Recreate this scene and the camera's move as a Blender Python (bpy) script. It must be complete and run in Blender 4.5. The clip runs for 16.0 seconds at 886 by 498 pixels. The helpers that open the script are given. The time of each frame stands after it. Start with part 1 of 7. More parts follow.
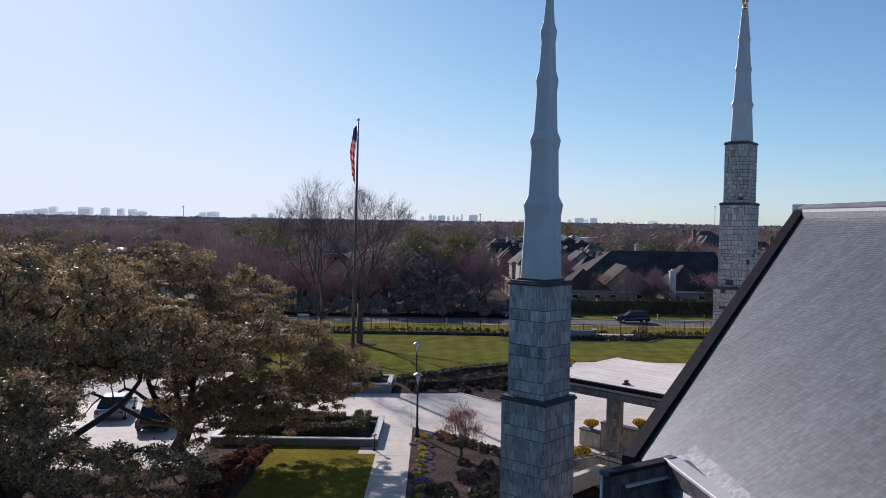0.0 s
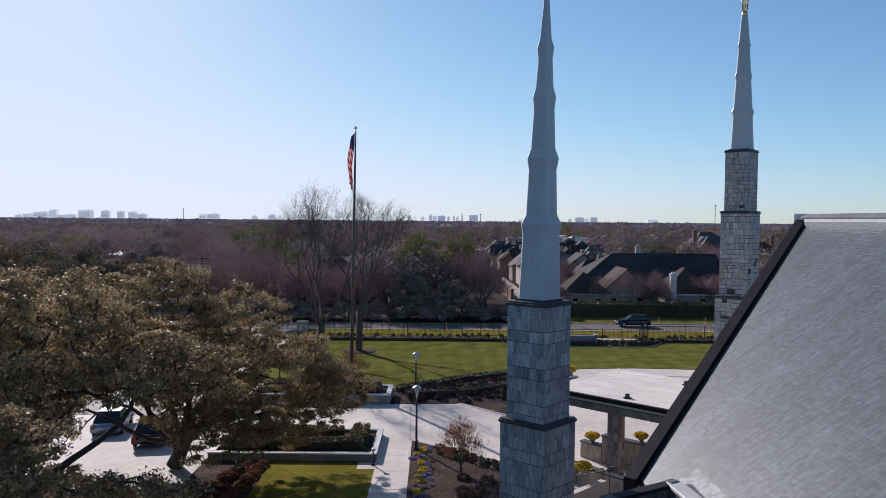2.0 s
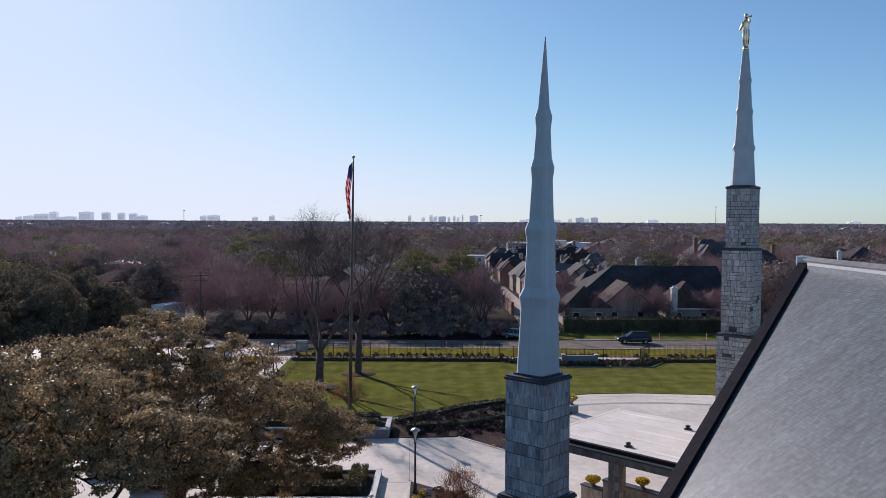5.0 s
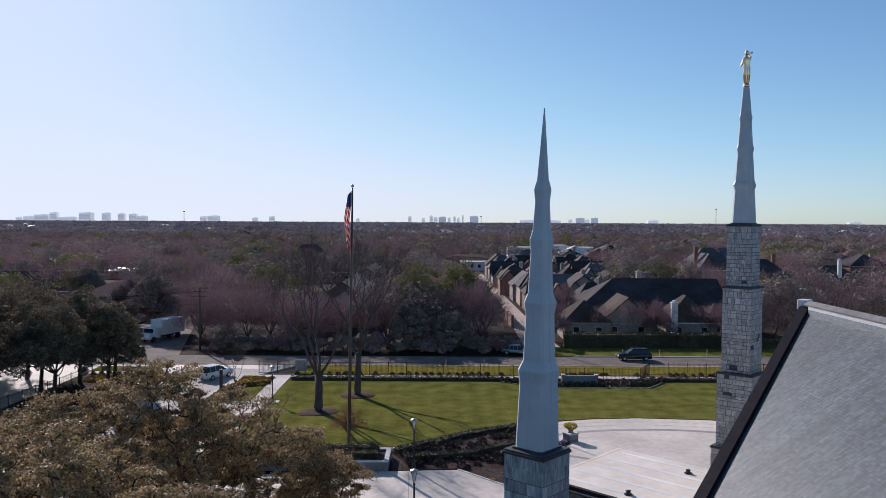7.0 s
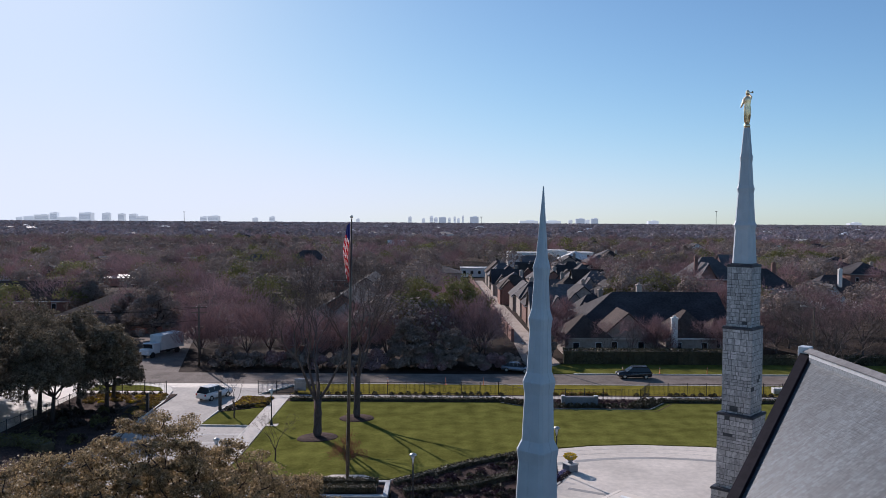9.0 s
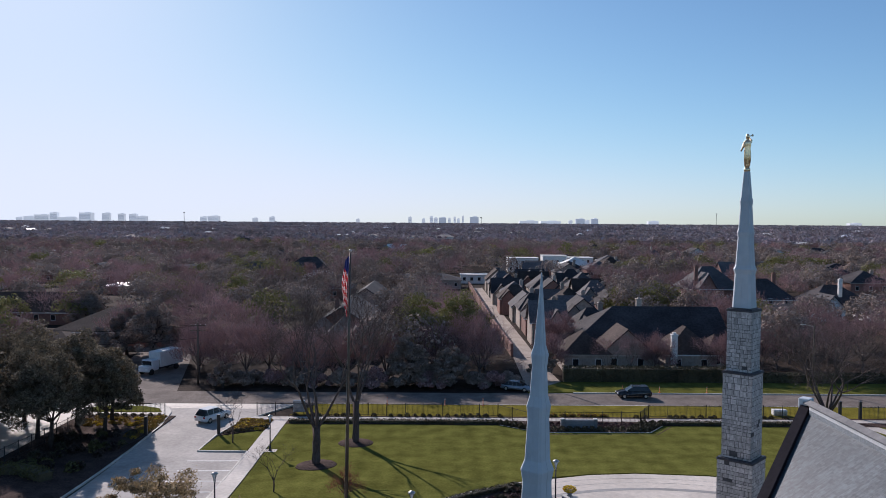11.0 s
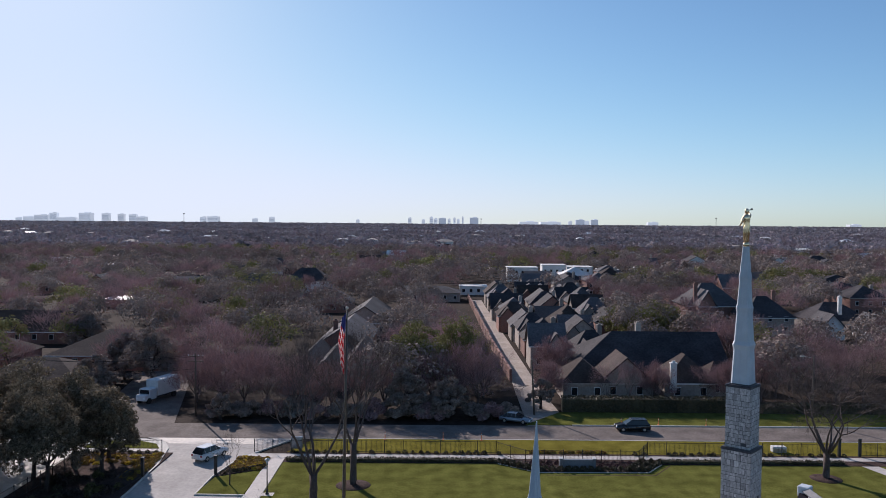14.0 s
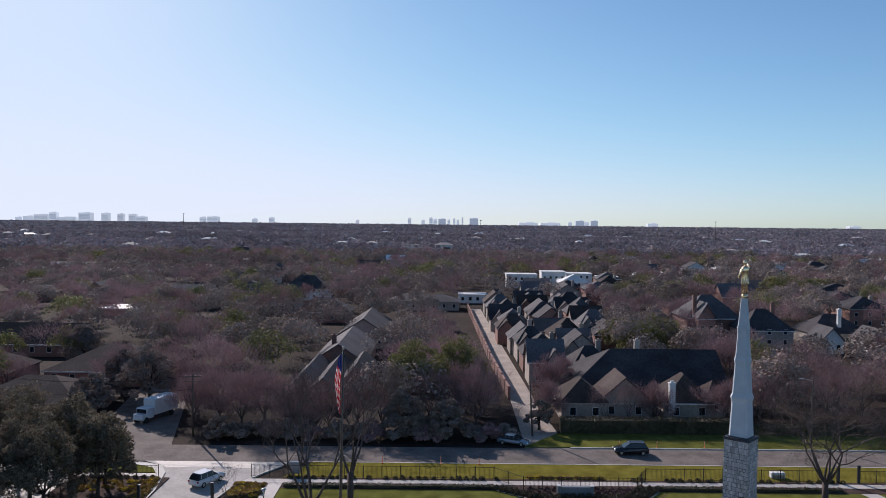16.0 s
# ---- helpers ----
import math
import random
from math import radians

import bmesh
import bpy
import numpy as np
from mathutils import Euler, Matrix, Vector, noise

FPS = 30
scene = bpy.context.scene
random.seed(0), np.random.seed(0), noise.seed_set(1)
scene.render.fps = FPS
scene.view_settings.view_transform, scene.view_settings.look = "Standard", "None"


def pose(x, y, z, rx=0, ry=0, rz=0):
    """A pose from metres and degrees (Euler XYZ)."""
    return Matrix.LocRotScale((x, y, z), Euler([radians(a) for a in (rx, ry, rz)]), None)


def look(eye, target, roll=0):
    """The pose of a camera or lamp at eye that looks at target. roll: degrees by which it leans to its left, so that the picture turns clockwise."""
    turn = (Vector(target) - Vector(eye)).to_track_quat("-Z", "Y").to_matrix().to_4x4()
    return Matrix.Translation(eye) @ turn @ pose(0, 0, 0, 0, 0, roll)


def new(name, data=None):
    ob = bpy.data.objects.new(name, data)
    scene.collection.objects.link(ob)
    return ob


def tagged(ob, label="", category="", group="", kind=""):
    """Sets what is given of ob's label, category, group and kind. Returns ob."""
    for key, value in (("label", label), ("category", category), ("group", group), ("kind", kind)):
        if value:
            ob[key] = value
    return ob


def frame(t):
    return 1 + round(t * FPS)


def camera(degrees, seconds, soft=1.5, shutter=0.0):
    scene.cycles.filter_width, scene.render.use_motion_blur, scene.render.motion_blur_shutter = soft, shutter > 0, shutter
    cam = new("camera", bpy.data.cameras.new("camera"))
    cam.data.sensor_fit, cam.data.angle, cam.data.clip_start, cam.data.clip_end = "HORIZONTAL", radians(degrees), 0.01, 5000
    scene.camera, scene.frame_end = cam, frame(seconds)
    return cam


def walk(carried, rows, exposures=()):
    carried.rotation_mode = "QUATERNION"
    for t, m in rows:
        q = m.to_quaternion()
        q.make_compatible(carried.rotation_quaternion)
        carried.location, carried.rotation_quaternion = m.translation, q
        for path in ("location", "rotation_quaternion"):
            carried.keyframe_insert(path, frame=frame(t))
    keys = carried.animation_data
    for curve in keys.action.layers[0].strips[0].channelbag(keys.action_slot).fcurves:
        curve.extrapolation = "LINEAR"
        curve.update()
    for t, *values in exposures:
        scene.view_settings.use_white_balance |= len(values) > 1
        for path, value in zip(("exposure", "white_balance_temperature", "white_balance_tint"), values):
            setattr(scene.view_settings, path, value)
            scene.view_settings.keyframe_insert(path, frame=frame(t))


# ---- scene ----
cam = camera(58.5, 16.0, soft=0.75)
# seconds, x, y, z, pitch, lean to the left, yaw
ROWS = [
    (0, -0.003, 0.000, 14.430, -2.082, 0.893, -0.046),
    (0.5, 0.034, 0.141, 14.531, -2.079, 0.773, -0.042),
    (1, 0.067, 0.275, 14.662, -2.075, 0.653, -0.037),
    (1.5, 0.098, 0.402, 14.838, -2.072, 0.571, -0.033),
    (2, 0.125, 0.523, 15.104, -2.069, 0.489, -0.029),
    (2.5, 0.150, 0.639, 15.376, -2.065, 0.442, -0.025),
    (3, 0.173, 0.749, 15.700, -2.062, 0.395, -0.020),
    (3.5, 0.194, 0.854, 16.045, -2.058, 0.348, -0.016),
    (4, 0.213, 0.954, 16.495, -2.055, 0.314, -0.012),
    (6.5, 0.288, 1.404, 19.261, -2.044, 0.278, 0.013),
    (7, 0.301, 1.486, 19.894, -2.042, 0.295, 0.018),
    (7.5, 0.314, 1.567, 20.498, -2.040, 0.313, 0.023),
    (8, 0.327, 1.647, 21.161, -2.038, 0.330, 0.028),
    (8.5, 0.341, 1.726, 21.777, -2.043, 0.338, 0.028),
    (9, 0.355, 1.805, 22.432, -2.048, 0.346, 0.029),
    (11.5, 0.444, 2.210, 25.988, -2.075, 0.388, 0.031),
    (12, 0.468, 2.296, 26.783, -2.080, 0.397, 0.032),
    (12.5, 0.493, 2.385, 27.525, -2.085, 0.407, 0.032),
    (13, 0.522, 2.477, 28.320, -2.081, 0.421, 0.028),
    (13.5, 0.553, 2.573, 29.071, -2.078, 0.436, 0.024),
    (14, 0.587, 2.673, 29.870, -2.074, 0.450, 0.020),
    (14.5, 0.625, 2.777, 30.601, -2.070, 0.464, 0.017),
    (15, 0.666, 2.886, 31.408, -2.066, 0.511, 0.013),
    (15.5, 0.711, 3.000, 32.171, -2.063, 0.558, 0.009),
    (16, 0.760, 3.120, 33.000, -2.059, 0.605, 0.005),
]
walk(cam, [(t, pose(x, y, z, 90 + pitch, -lean, yaw)) for t, x, y, z, pitch, lean, yaw in ROWS], [(0.0, 0.02, 5950.0, 15.0), (16.0, 0.02, 5950.0, 15.0)])

# ---- sky, sun and exposure ----
SUN_ELEV, SUN_AZ = 27.0, 120.0  # degrees; azimuth counted from +x towards +y
world = bpy.data.worlds.new("world")
scene.world = world
world.use_nodes = True
wn = world.node_tree.nodes
wn.clear()
sky = wn.new("ShaderNodeTexSky")
sky.sky_type = "NISHITA"
sky.sun_disc = False
sky.sun_elevation = radians(SUN_ELEV)
sky.sun_rotation = radians(90 - SUN_AZ)
sky.air_density, sky.dust_density, sky.ozone_density = 0.75, 0.35, 2.6
bg = wn.new("ShaderNodeBackground")
bg.inputs["Strength"].default_value = 0.106
wo = wn.new("ShaderNodeOutputWorld")
tint = wn.new("ShaderNodeMix")  # thin winter haze: cooler sky that never outshines the bright haze near the sun
tint.data_type, tint.blend_type = "RGBA", "MULTIPLY"
tint.inputs["Factor"].default_value = 1.0
tint.inputs["B"].default_value = (0.94, 1.08, 1.05, 1)


def calc(op, one, two):
    n = wn.new("ShaderNodeMath")
    n.operation = op
    for socket, value in zip(n.inputs, (one, two)):
        if isinstance(value, float):
            socket.default_value = value
        else:
            world.node_tree.links.new(value, socket)
    return n.outputs[0]


world.node_tree.links.new(sky.outputs[0], tint.inputs["A"])
split, join = wn.new("ShaderNodeSeparateColor"), wn.new("ShaderNodeCombineColor")
world.node_tree.links.new(tint.outputs["Result"], split.inputs[0])
for k, full in enumerate((7.5, 7.9, 8.9)):  # the haze near the sun thickens to this brightness and no further
    x = split.outputs[k]
    u = calc("POWER", calc("DIVIDE", x, full), 4.0)
    y = calc("DIVIDE", x, calc("POWER", calc("ADD", u, 1.0), 0.25))
    world.node_tree.links.new(y, join.inputs[k])
world.node_tree.links.new(join.outputs[0], bg.inputs[0])
world.node_tree.links.new(bg.outputs[0], wo.inputs[0])
sun_data = bpy.data.lights.new("sun", "SUN")
sun_data.energy, sun_data.angle, sun_data.color = 5.0, radians(0.6), (1.0, 0.87, 0.77)
sun_ob = new("sun", sun_data)
a, e = radians(SUN_AZ), radians(SUN_ELEV)
sun_ob.matrix_world = look((60 * math.cos(e) * math.cos(a), 60 * math.cos(e) * math.sin(a), 60 * math.sin(e) + 40), (0, 0, 40))
scene.view_settings.exposure = 0.0

# ---- materials ----
def mat(name, c1, c2, rough=0.8, scale=3.0, bump=0.3, metal=0.0, vary=0.0, island=False, big=0.15, leafy=0.0, spec=0.4, stretch=(1, 1, 1), bump_dist=0.02):
    """A surface mottled at two scales between c1 and c2; vary: spread of brightness from piece to piece."""
    m = bpy.data.materials.new(name)
    m.use_nodes = True
    nt = m.node_tree
    N, L = nt.nodes, nt.links
    bs = N["Principled BSDF"]
    bs.inputs["Roughness"].default_value = rough
    bs.inputs["Metallic"].default_value = metal
    bs.inputs["Specular IOR Level"].default_value = spec
    tc = N.new("ShaderNodeTexCoord")
    mp = N.new("ShaderNodeMapping")
    mp.inputs["Scale"].default_value = stretch
    L.new(tc.outputs["Object"], mp.inputs["Vector"])
    if vary and not island:  # every piece takes its own cut of the pattern
        sc = N.new("ShaderNodeVectorMath")
        sc.operation = "SCALE"
        sc.inputs[0].default_value = (31.0, 47.0, 59.0)
        L.new(N.new("ShaderNodeObjectInfo").outputs["Random"], sc.inputs["Scale"])
        L.new(sc.outputs[0], mp.inputs["Location"])
    fine = N.new("ShaderNodeTexNoise")
    fine.inputs["Scale"].default_value = scale
    fine.inputs["Detail"].default_value = 6
    fine.inputs["Roughness"].default_value = 0.65
    L.new(mp.outputs[0], fine.inputs["Vector"])
    ramp = N.new("ShaderNodeValToRGB")
    ramp.color_ramp.elements[0].position, ramp.color_ramp.elements[1].position = 0.32, 0.68
    ramp.color_ramp.elements[0].color, ramp.color_ramp.elements[1].color = (*c1, 1), (*c2, 1)
    L.new(fine.outputs["Fac"], ramp.inputs[0])
    col = ramp.outputs[0]
    coarse = N.new("ShaderNodeTexNoise")
    coarse.inputs["Scale"].default_value = scale * 0.09
    coarse.inputs["Detail"].default_value = 3
    L.new(mp.outputs[0], coarse.inputs["Vector"])
    mr = N.new("ShaderNodeMapRange")
    mr.inputs[1].default_value, mr.inputs[2].default_value = 0.3, 0.7
    mr.inputs[3].default_value, mr.inputs[4].default_value = 1 - big, 1 + big
    L.new(coarse.outputs["Fac"], mr.inputs[0])
    val = mr.outputs[0]
    if vary:
        if island:
            src = N.new("ShaderNodeNewGeometry").outputs["Random Per Island"]
        else:
            src = N.new("ShaderNodeObjectInfo").outputs["Random"]
        vr = N.new("ShaderNodeMapRange")
        vr.inputs[3].default_value, vr.inputs[4].default_value = 1 - vary, 1 + vary
        L.new(src, vr.inputs[0])
        mu = N.new("ShaderNodeMath")
        mu.operation = "MULTIPLY"
        L.new(val, mu.inputs[0])
        L.new(vr.outputs[0], mu.inputs[1])
        val = mu.outputs[0]
    hsv = N.new("ShaderNodeHueSaturation")
    L.new(val, hsv.inputs["Value"])
    L.new(col, hsv.inputs["Color"])
    L.new(hsv.outputs[0], bs.inputs["Base Color"])
    if bump:
        bp = N.new("ShaderNodeBump")
        bp.inputs["Strength"].default_value = bump
        bp.inputs["Distance"].default_value = bump_dist
        L.new(fine.outputs["Fac"], bp.inputs["Height"])
        L.new(bp.outputs[0], bs.inputs["Normal"])
    if leafy:
        tr = N.new("ShaderNodeBsdfTranslucent")
        L.new(hsv.outputs[0], tr.inputs["Color"])
        mx = N.new("ShaderNodeMixShader")
        mx.inputs[0].default_value = leafy
        L.new(bs.outputs[0], mx.inputs[1])
        L.new(tr.outputs[0], mx.inputs[2])
        L.new(mx.outputs[0], N["Material Output"].inputs["Surface"])
    return m


def glass_mat(name, colour, rough=0.05):
    m = bpy.data.materials.new(name)
    m.use_nodes = True
    bs = m.node_tree.nodes["Principled BSDF"]
    bs.inputs["Base Color"].default_value = (*colour, 1)
    bs.inputs["Roughness"].default_value = rough
    bs.inputs["Specular IOR Level"].default_value = 0.45
    return m


M = {}
M["earth"] = mat("earth", (0.024, 0.018, 0.015), (0.062, 0.046, 0.037), 0.95, 0.8, 0.4, big=0.3, spec=0.05)
M["lawn"] = mat("lawn", (0.092, 0.099, 0.023), (0.155, 0.151, 0.041), 0.95, 5.0, 0.5, big=0.28, spec=0.0)
M["lawn_dry"] = mat("lawn_dry", (0.127, 0.116, 0.0207), (0.218, 0.182, 0.0403), 0.95, 5.0, 0.5, big=0.25, spec=0.0)
M["concrete"] = mat("concrete", (0.43, 0.39, 0.35), (0.56, 0.515, 0.465), 0.75, 2.5, 0.15, big=0.15)
M["paving"] = mat("paving", (0.50, 0.45, 0.39), (0.64, 0.575, 0.50), 0.7, 1.8, 0.12, big=0.16, vary=0.05)
M["paving_dark"] = mat("paving_dark", (0.26, 0.25, 0.24), (0.34, 0.33, 0.31), 0.75, 1.8, 0.12)
M["asphalt"] = mat("asphalt", (0.14, 0.118, 0.104), (0.22, 0.188, 0.166), 0.9, 4.0, 0.2, big=0.25, spec=0.08)
M["lane"] = mat("lane", (0.30, 0.245, 0.205), (0.42, 0.355, 0.30), 0.85, 2.0, 0.15, big=0.2)
M["kerb"] = mat("kerb", (0.483, 0.46, 0.414), (0.632, 0.609, 0.549), 0.8, 3.0, 0.2)
M["mulch"] = mat("mulch", (0.028, 0.019, 0.017), (0.125, 0.086, 0.074), 0.95, 7.0, 1.0, big=0.35, bump_dist=0.08, spec=0.05)
M["paint_white"] = mat("paint_white", (0.7, 0.7, 0.68), (0.8, 0.8, 0.78), 0.7, 3.0, 0.05)
M["stone"] = mat("stone", (0.15, 0.157, 0.17), (0.50, 0.50, 0.505), 0.62, 6.0, 0.3, vary=0.26, island=False, big=0.2, stretch=(1.5, 1.5, 0.3))
M["stone_far"] = mat("stone_far", (0.22, 0.218, 0.217), (0.54, 0.53, 0.52), 0.65, 5.0, 0.5, vary=0.24, island=False, big=0.2, stretch=(1.3, 1.3, 0.8))
M["joint"] = mat("joint", (0.05, 0.052, 0.056), (0.085, 0.088, 0.092), 0.9, 5.0, 0.2)
M["cap_dark"] = mat("cap_dark", (0.035, 0.035, 0.043), (0.07, 0.07, 0.08), 0.5, 3.0, 0.1)
M["spire_paint"] = mat("spire_paint", (0.46, 0.50, 0.53), (0.54, 0.58, 0.61), 0.5, 1.2, 0.05, big=0.08)
M["slate"] = mat("slate", (0.045, 0.056, 0.066), (0.097, 0.117, 0.132), 0.5, 6.0, 0.35, vary=0.3, island=True, big=0.2, spec=0.5, stretch=(0.14, 1.3, 0.14))
M["slate_piece"] = mat("slate_piece", (0.10, 0.114, 0.126), (0.23, 0.25, 0.265), 0.5, 8.0, 0.35, vary=0.5, island=False, big=0.1, spec=0.5)
M["coping"] = mat("coping", (0.014, 0.011, 0.015), (0.027, 0.022, 0.028), 0.65, 2.0, 0.1, spec=0.15)
M["flashing"] = mat("flashing", (0.55, 0.56, 0.57), (0.68, 0.69, 0.7), 0.4, 2.0, 0.05, metal=0.2)
M["membrane"] = mat("membrane", (0.66, 0.585, 0.50), (0.80, 0.73, 0.645), 0.75, 0.9, 0.1, big=0.14)
M["gold"] = mat("gold", (0.80, 0.60, 0.36), (0.92, 0.72, 0.46), 0.26, 4.0, 0.1, metal=1.0, big=0.05)
M["metal_dark"] = mat("metal_dark", (0.03, 0.03, 0.032), (0.055, 0.055, 0.058), 0.45, 4.0, 0.05, metal=0.4)
M["metal_pole"] = mat("metal_pole", (0.085, 0.075, 0.065), (0.12, 0.105, 0.09), 0.4, 4.0, 0.05, metal=0.7)
M["metal_light"] = mat("metal_light", (0.5, 0.48, 0.44), (0.6, 0.58, 0.54), 0.35, 4.0, 0.05, metal=0.8)
M["granite"] = mat("granite", (0.15, 0.16, 0.178), (0.22, 0.232, 0.25), 0.5, 6.0, 0.1, vary=0.08)
M["wall_cap"] = mat("wall_cap", (0.50, 0.50, 0.49), (0.60, 0.60, 0.58), 0.6, 4.0, 0.1)
M["bark"] = mat("bark", (0.034, 0.027, 0.024), (0.08, 0.062, 0.054), 0.9, 6.0, 0.8, stretch=(1, 1, 0.3))
M["bark_grey"] = mat("bark_grey", (0.068, 0.05, 0.045), (0.135, 0.102, 0.092), 0.9, 6.0, 0.8, stretch=(1, 1, 0.3))
M["oak_leaf"] = mat("oak_leaf", (0.19, 0.141, 0.08), (0.43, 0.318, 0.168), 0.53, 0.5, 0.0, vary=0.6, island=True, big=0.3, leafy=0.36, spec=0.22)
M["evergreen_leaf"] = mat("evergreen_leaf", (0.172, 0.14, 0.124), (0.37, 0.297, 0.254), 0.8, 0.11, 0.0, vary=0.22, island=True, big=0.3, leafy=0.14, spec=0.04)
M["green_leaf"] = mat("green_leaf", (0.135, 0.135, 0.06), (0.26, 0.245, 0.10), 0.75, 0.3, 0.0, vary=0.25, island=True, big=0.3, leafy=0.22, spec=0.06)
M["bare_twig"] = mat("bare_twig", (0.22, 0.145, 0.145), (0.415, 0.273, 0.27), 0.9, 0.11, 0.0, vary=0.25, island=True, big=0.3, leafy=0.12, spec=0.03)
# distance haze put into the leaf colours: bluer and paler than the nearer trees
M["wood_haze"] = mat("wood_haze", (0.183, 0.165, 0.175), (0.385, 0.342, 0.358), 0.9, 0.05, 0.0, vary=0.2, island=True, big=0.3, leafy=0.14, spec=0.03)
M["wood_haze_bare"] = mat("wood_haze_bare", (0.205, 0.168, 0.184), (0.36, 0.295, 0.318), 0.9, 0.05, 0.0, vary=0.18, island=True, big=0.3, leafy=0.14, spec=0.03)
M["stone_dark"] = mat("stone_dark", (0.06, 0.056, 0.066), (0.15, 0.14, 0.155), 0.45, 4.0, 0.2, big=0.25, vary=0.3, stretch=(1.4, 1.4, 0.4))
M["planter_stone"] = mat("planter_stone", (0.12, 0.105, 0.095), (0.21, 0.185, 0.165), 0.7, 3.0, 0.2, big=0.2)
M["mulch_twig"] = mat("mulch_twig", (0.05, 0.038, 0.034), (0.12, 0.092, 0.078), 0.95, 3.0, 0.0, vary=0.4, island=True, leafy=0.2, spec=0.03)
M["drive"] = mat("drive", (0.35, 0.325, 0.30), (0.46, 0.43, 0.395), 0.8, 2.5, 0.15, big=0.2, spec=0.15)
M["cedar_leaf"] = mat("cedar_leaf", (0.115, 0.095, 0.07), (0.25, 0.205, 0.138), 0.7, 0.35, 0.0, vary=0.5, island=True, big=0.3, leafy=0.22, spec=0.1)
M["red_twig"] = mat("red_twig", (0.15, 0.06, 0.04), (0.26, 0.12, 0.08), 0.95, 2.0, 0.0, vary=0.35, island=True, leafy=0.3, spec=0.03)
M["hedge_leaf"] = mat("hedge_leaf", (0.049, 0.045, 0.026), (0.112, 0.0925, 0.052), 0.6, 3.0, 0.0, vary=0.4, island=True, leafy=0.15)
M["hedge_light"] = mat("hedge_light", (0.091, 0.09, 0.03), (0.169, 0.144, 0.054), 0.6, 3.0, 0.0, vary=0.35, island=True, leafy=0.2)
M["plum_leaf"] = mat("plum_leaf", (0.045, 0.02, 0.028), (0.09, 0.04, 0.05), 0.6, 3.0, 0.0, vary=0.4, island=True, leafy=0.15)
M["yellow"] = mat("yellow", (0.50, 0.34, 0.015), (0.70, 0.52, 0.03), 0.7, 9.0, 0.0, vary=0.3, island=True, leafy=0.2)
M["ochre"] = mat("ochre", (0.22, 0.135, 0.028), (0.40, 0.26, 0.055), 0.8, 3.0, 0.0, vary=0.35, island=True, leafy=0.2)
M["violet"] = mat("violet", (0.10, 0.08, 0.28), (0.35, 0.32, 0.5), 0.6, 9.0, 0.0, vary=0.3, island=True, leafy=0.2)
M["brick"] = mat("brick", (0.205, 0.108, 0.084), (0.33, 0.185, 0.146), 0.85, 3.0, 0.3, vary=0.2)
M["stucco"] = mat("stucco", (0.297, 0.249, 0.212), (0.44, 0.382, 0.329), 0.85, 2.0, 0.15, vary=0.25)
M["wall_white"] = mat("wall_white", (0.66, 0.65, 0.62), (0.78, 0.77, 0.74), 0.8, 2.0, 0.1)
M["shingle_dark"] = mat("shingle_dark", (0.034, 0.031, 0.034), (0.072, 0.064, 0.067), 0.85, 2.5, 0.5, big=0.3, vary=0.2, spec=0.15)
M["shingle_grey"] = mat("shingle_grey", (0.0688, 0.0648, 0.0688), (0.125, 0.116, 0.119), 0.85, 2.5, 0.5, big=0.2, vary=0.25, spec=0.15)
M["shingle_brown"] = mat("shingle_brown", (0.048, 0.037, 0.034), (0.085, 0.066, 0.058), 0.9, 2.5, 0.5, big=0.25, vary=0.25, spec=0.1)
M["glass_dark"] = glass_mat("glass_dark", (0.02, 0.025, 0.03))
M["car_white"] = mat("car_white", (0.72, 0.73, 0.74), (0.76, 0.77, 0.78), 0.25, 2.0, 0.0, spec=0.6)
M["car_dark"] = mat("car_dark", (0.018, 0.019, 0.022), (0.024, 0.025, 0.028), 0.2, 2.0, 0.0, spec=0.7)
M["car_silver"] = mat("car_silver", (0.32, 0.36, 0.40), (0.38, 0.42, 0.46), 0.25, 2.0, 0.0, metal=0.5)
M["rubber"] = mat("rubber", (0.015, 0.015, 0.015), (0.03, 0.03, 0.03), 0.9, 6.0, 0.2)
M["red_lamp"] = mat("red_lamp", (0.3, 0.01, 0.01), (0.4, 0.02, 0.02), 0.25, 4.0, 0.0)
M["lens_white"] = mat("lens_white", (0.75, 0.76, 0.76), (0.82, 0.82, 0.82), 0.2, 4.0, 0.0)
M["flag_red"] = mat("flag_red", (0.42, 0.02, 0.03), (0.52, 0.03, 0.04), 0.8, 6.0, 0.1, leafy=0.3)
M["flag_white"] = mat("flag_white", (0.72, 0.70, 0.68), (0.8, 0.78, 0.76), 0.8, 6.0, 0.1, leafy=0.3)
M["flag_blue"] = mat("flag_blue", (0.02, 0.03, 0.12), (0.03, 0.04, 0.16), 0.8, 6.0, 0.1, leafy=0.3)
M["orange"] = mat("orange", (0.7, 0.14, 0.03), (0.8, 0.2, 0.05), 0.6, 6.0, 0.0)
# distance haze over the skyline, put into pale colours that glow
for nm, cc in (("tower_haze", (0.48, 0.495, 0.515)), ("tower_haze_dark", (0.28, 0.305, 0.345))):
    mm = mat(nm, cc, tuple(v * 1.15 for v in cc), 0.8, 0.02, 0.0, vary=0.2)
    bs = mm.node_tree.nodes["Principled BSDF"]
    bs.inputs["Emission Color"].default_value = (*cc, 1)
    bs.inputs["Emission Strength"].default_value = 0.75
    M[nm] = mm
M["timber"] = mat("timber", (0.09, 0.07, 0.055), (0.15, 0.12, 0.095), 0.9, 5.0, 0.4, stretch=(1, 1, 0.2))


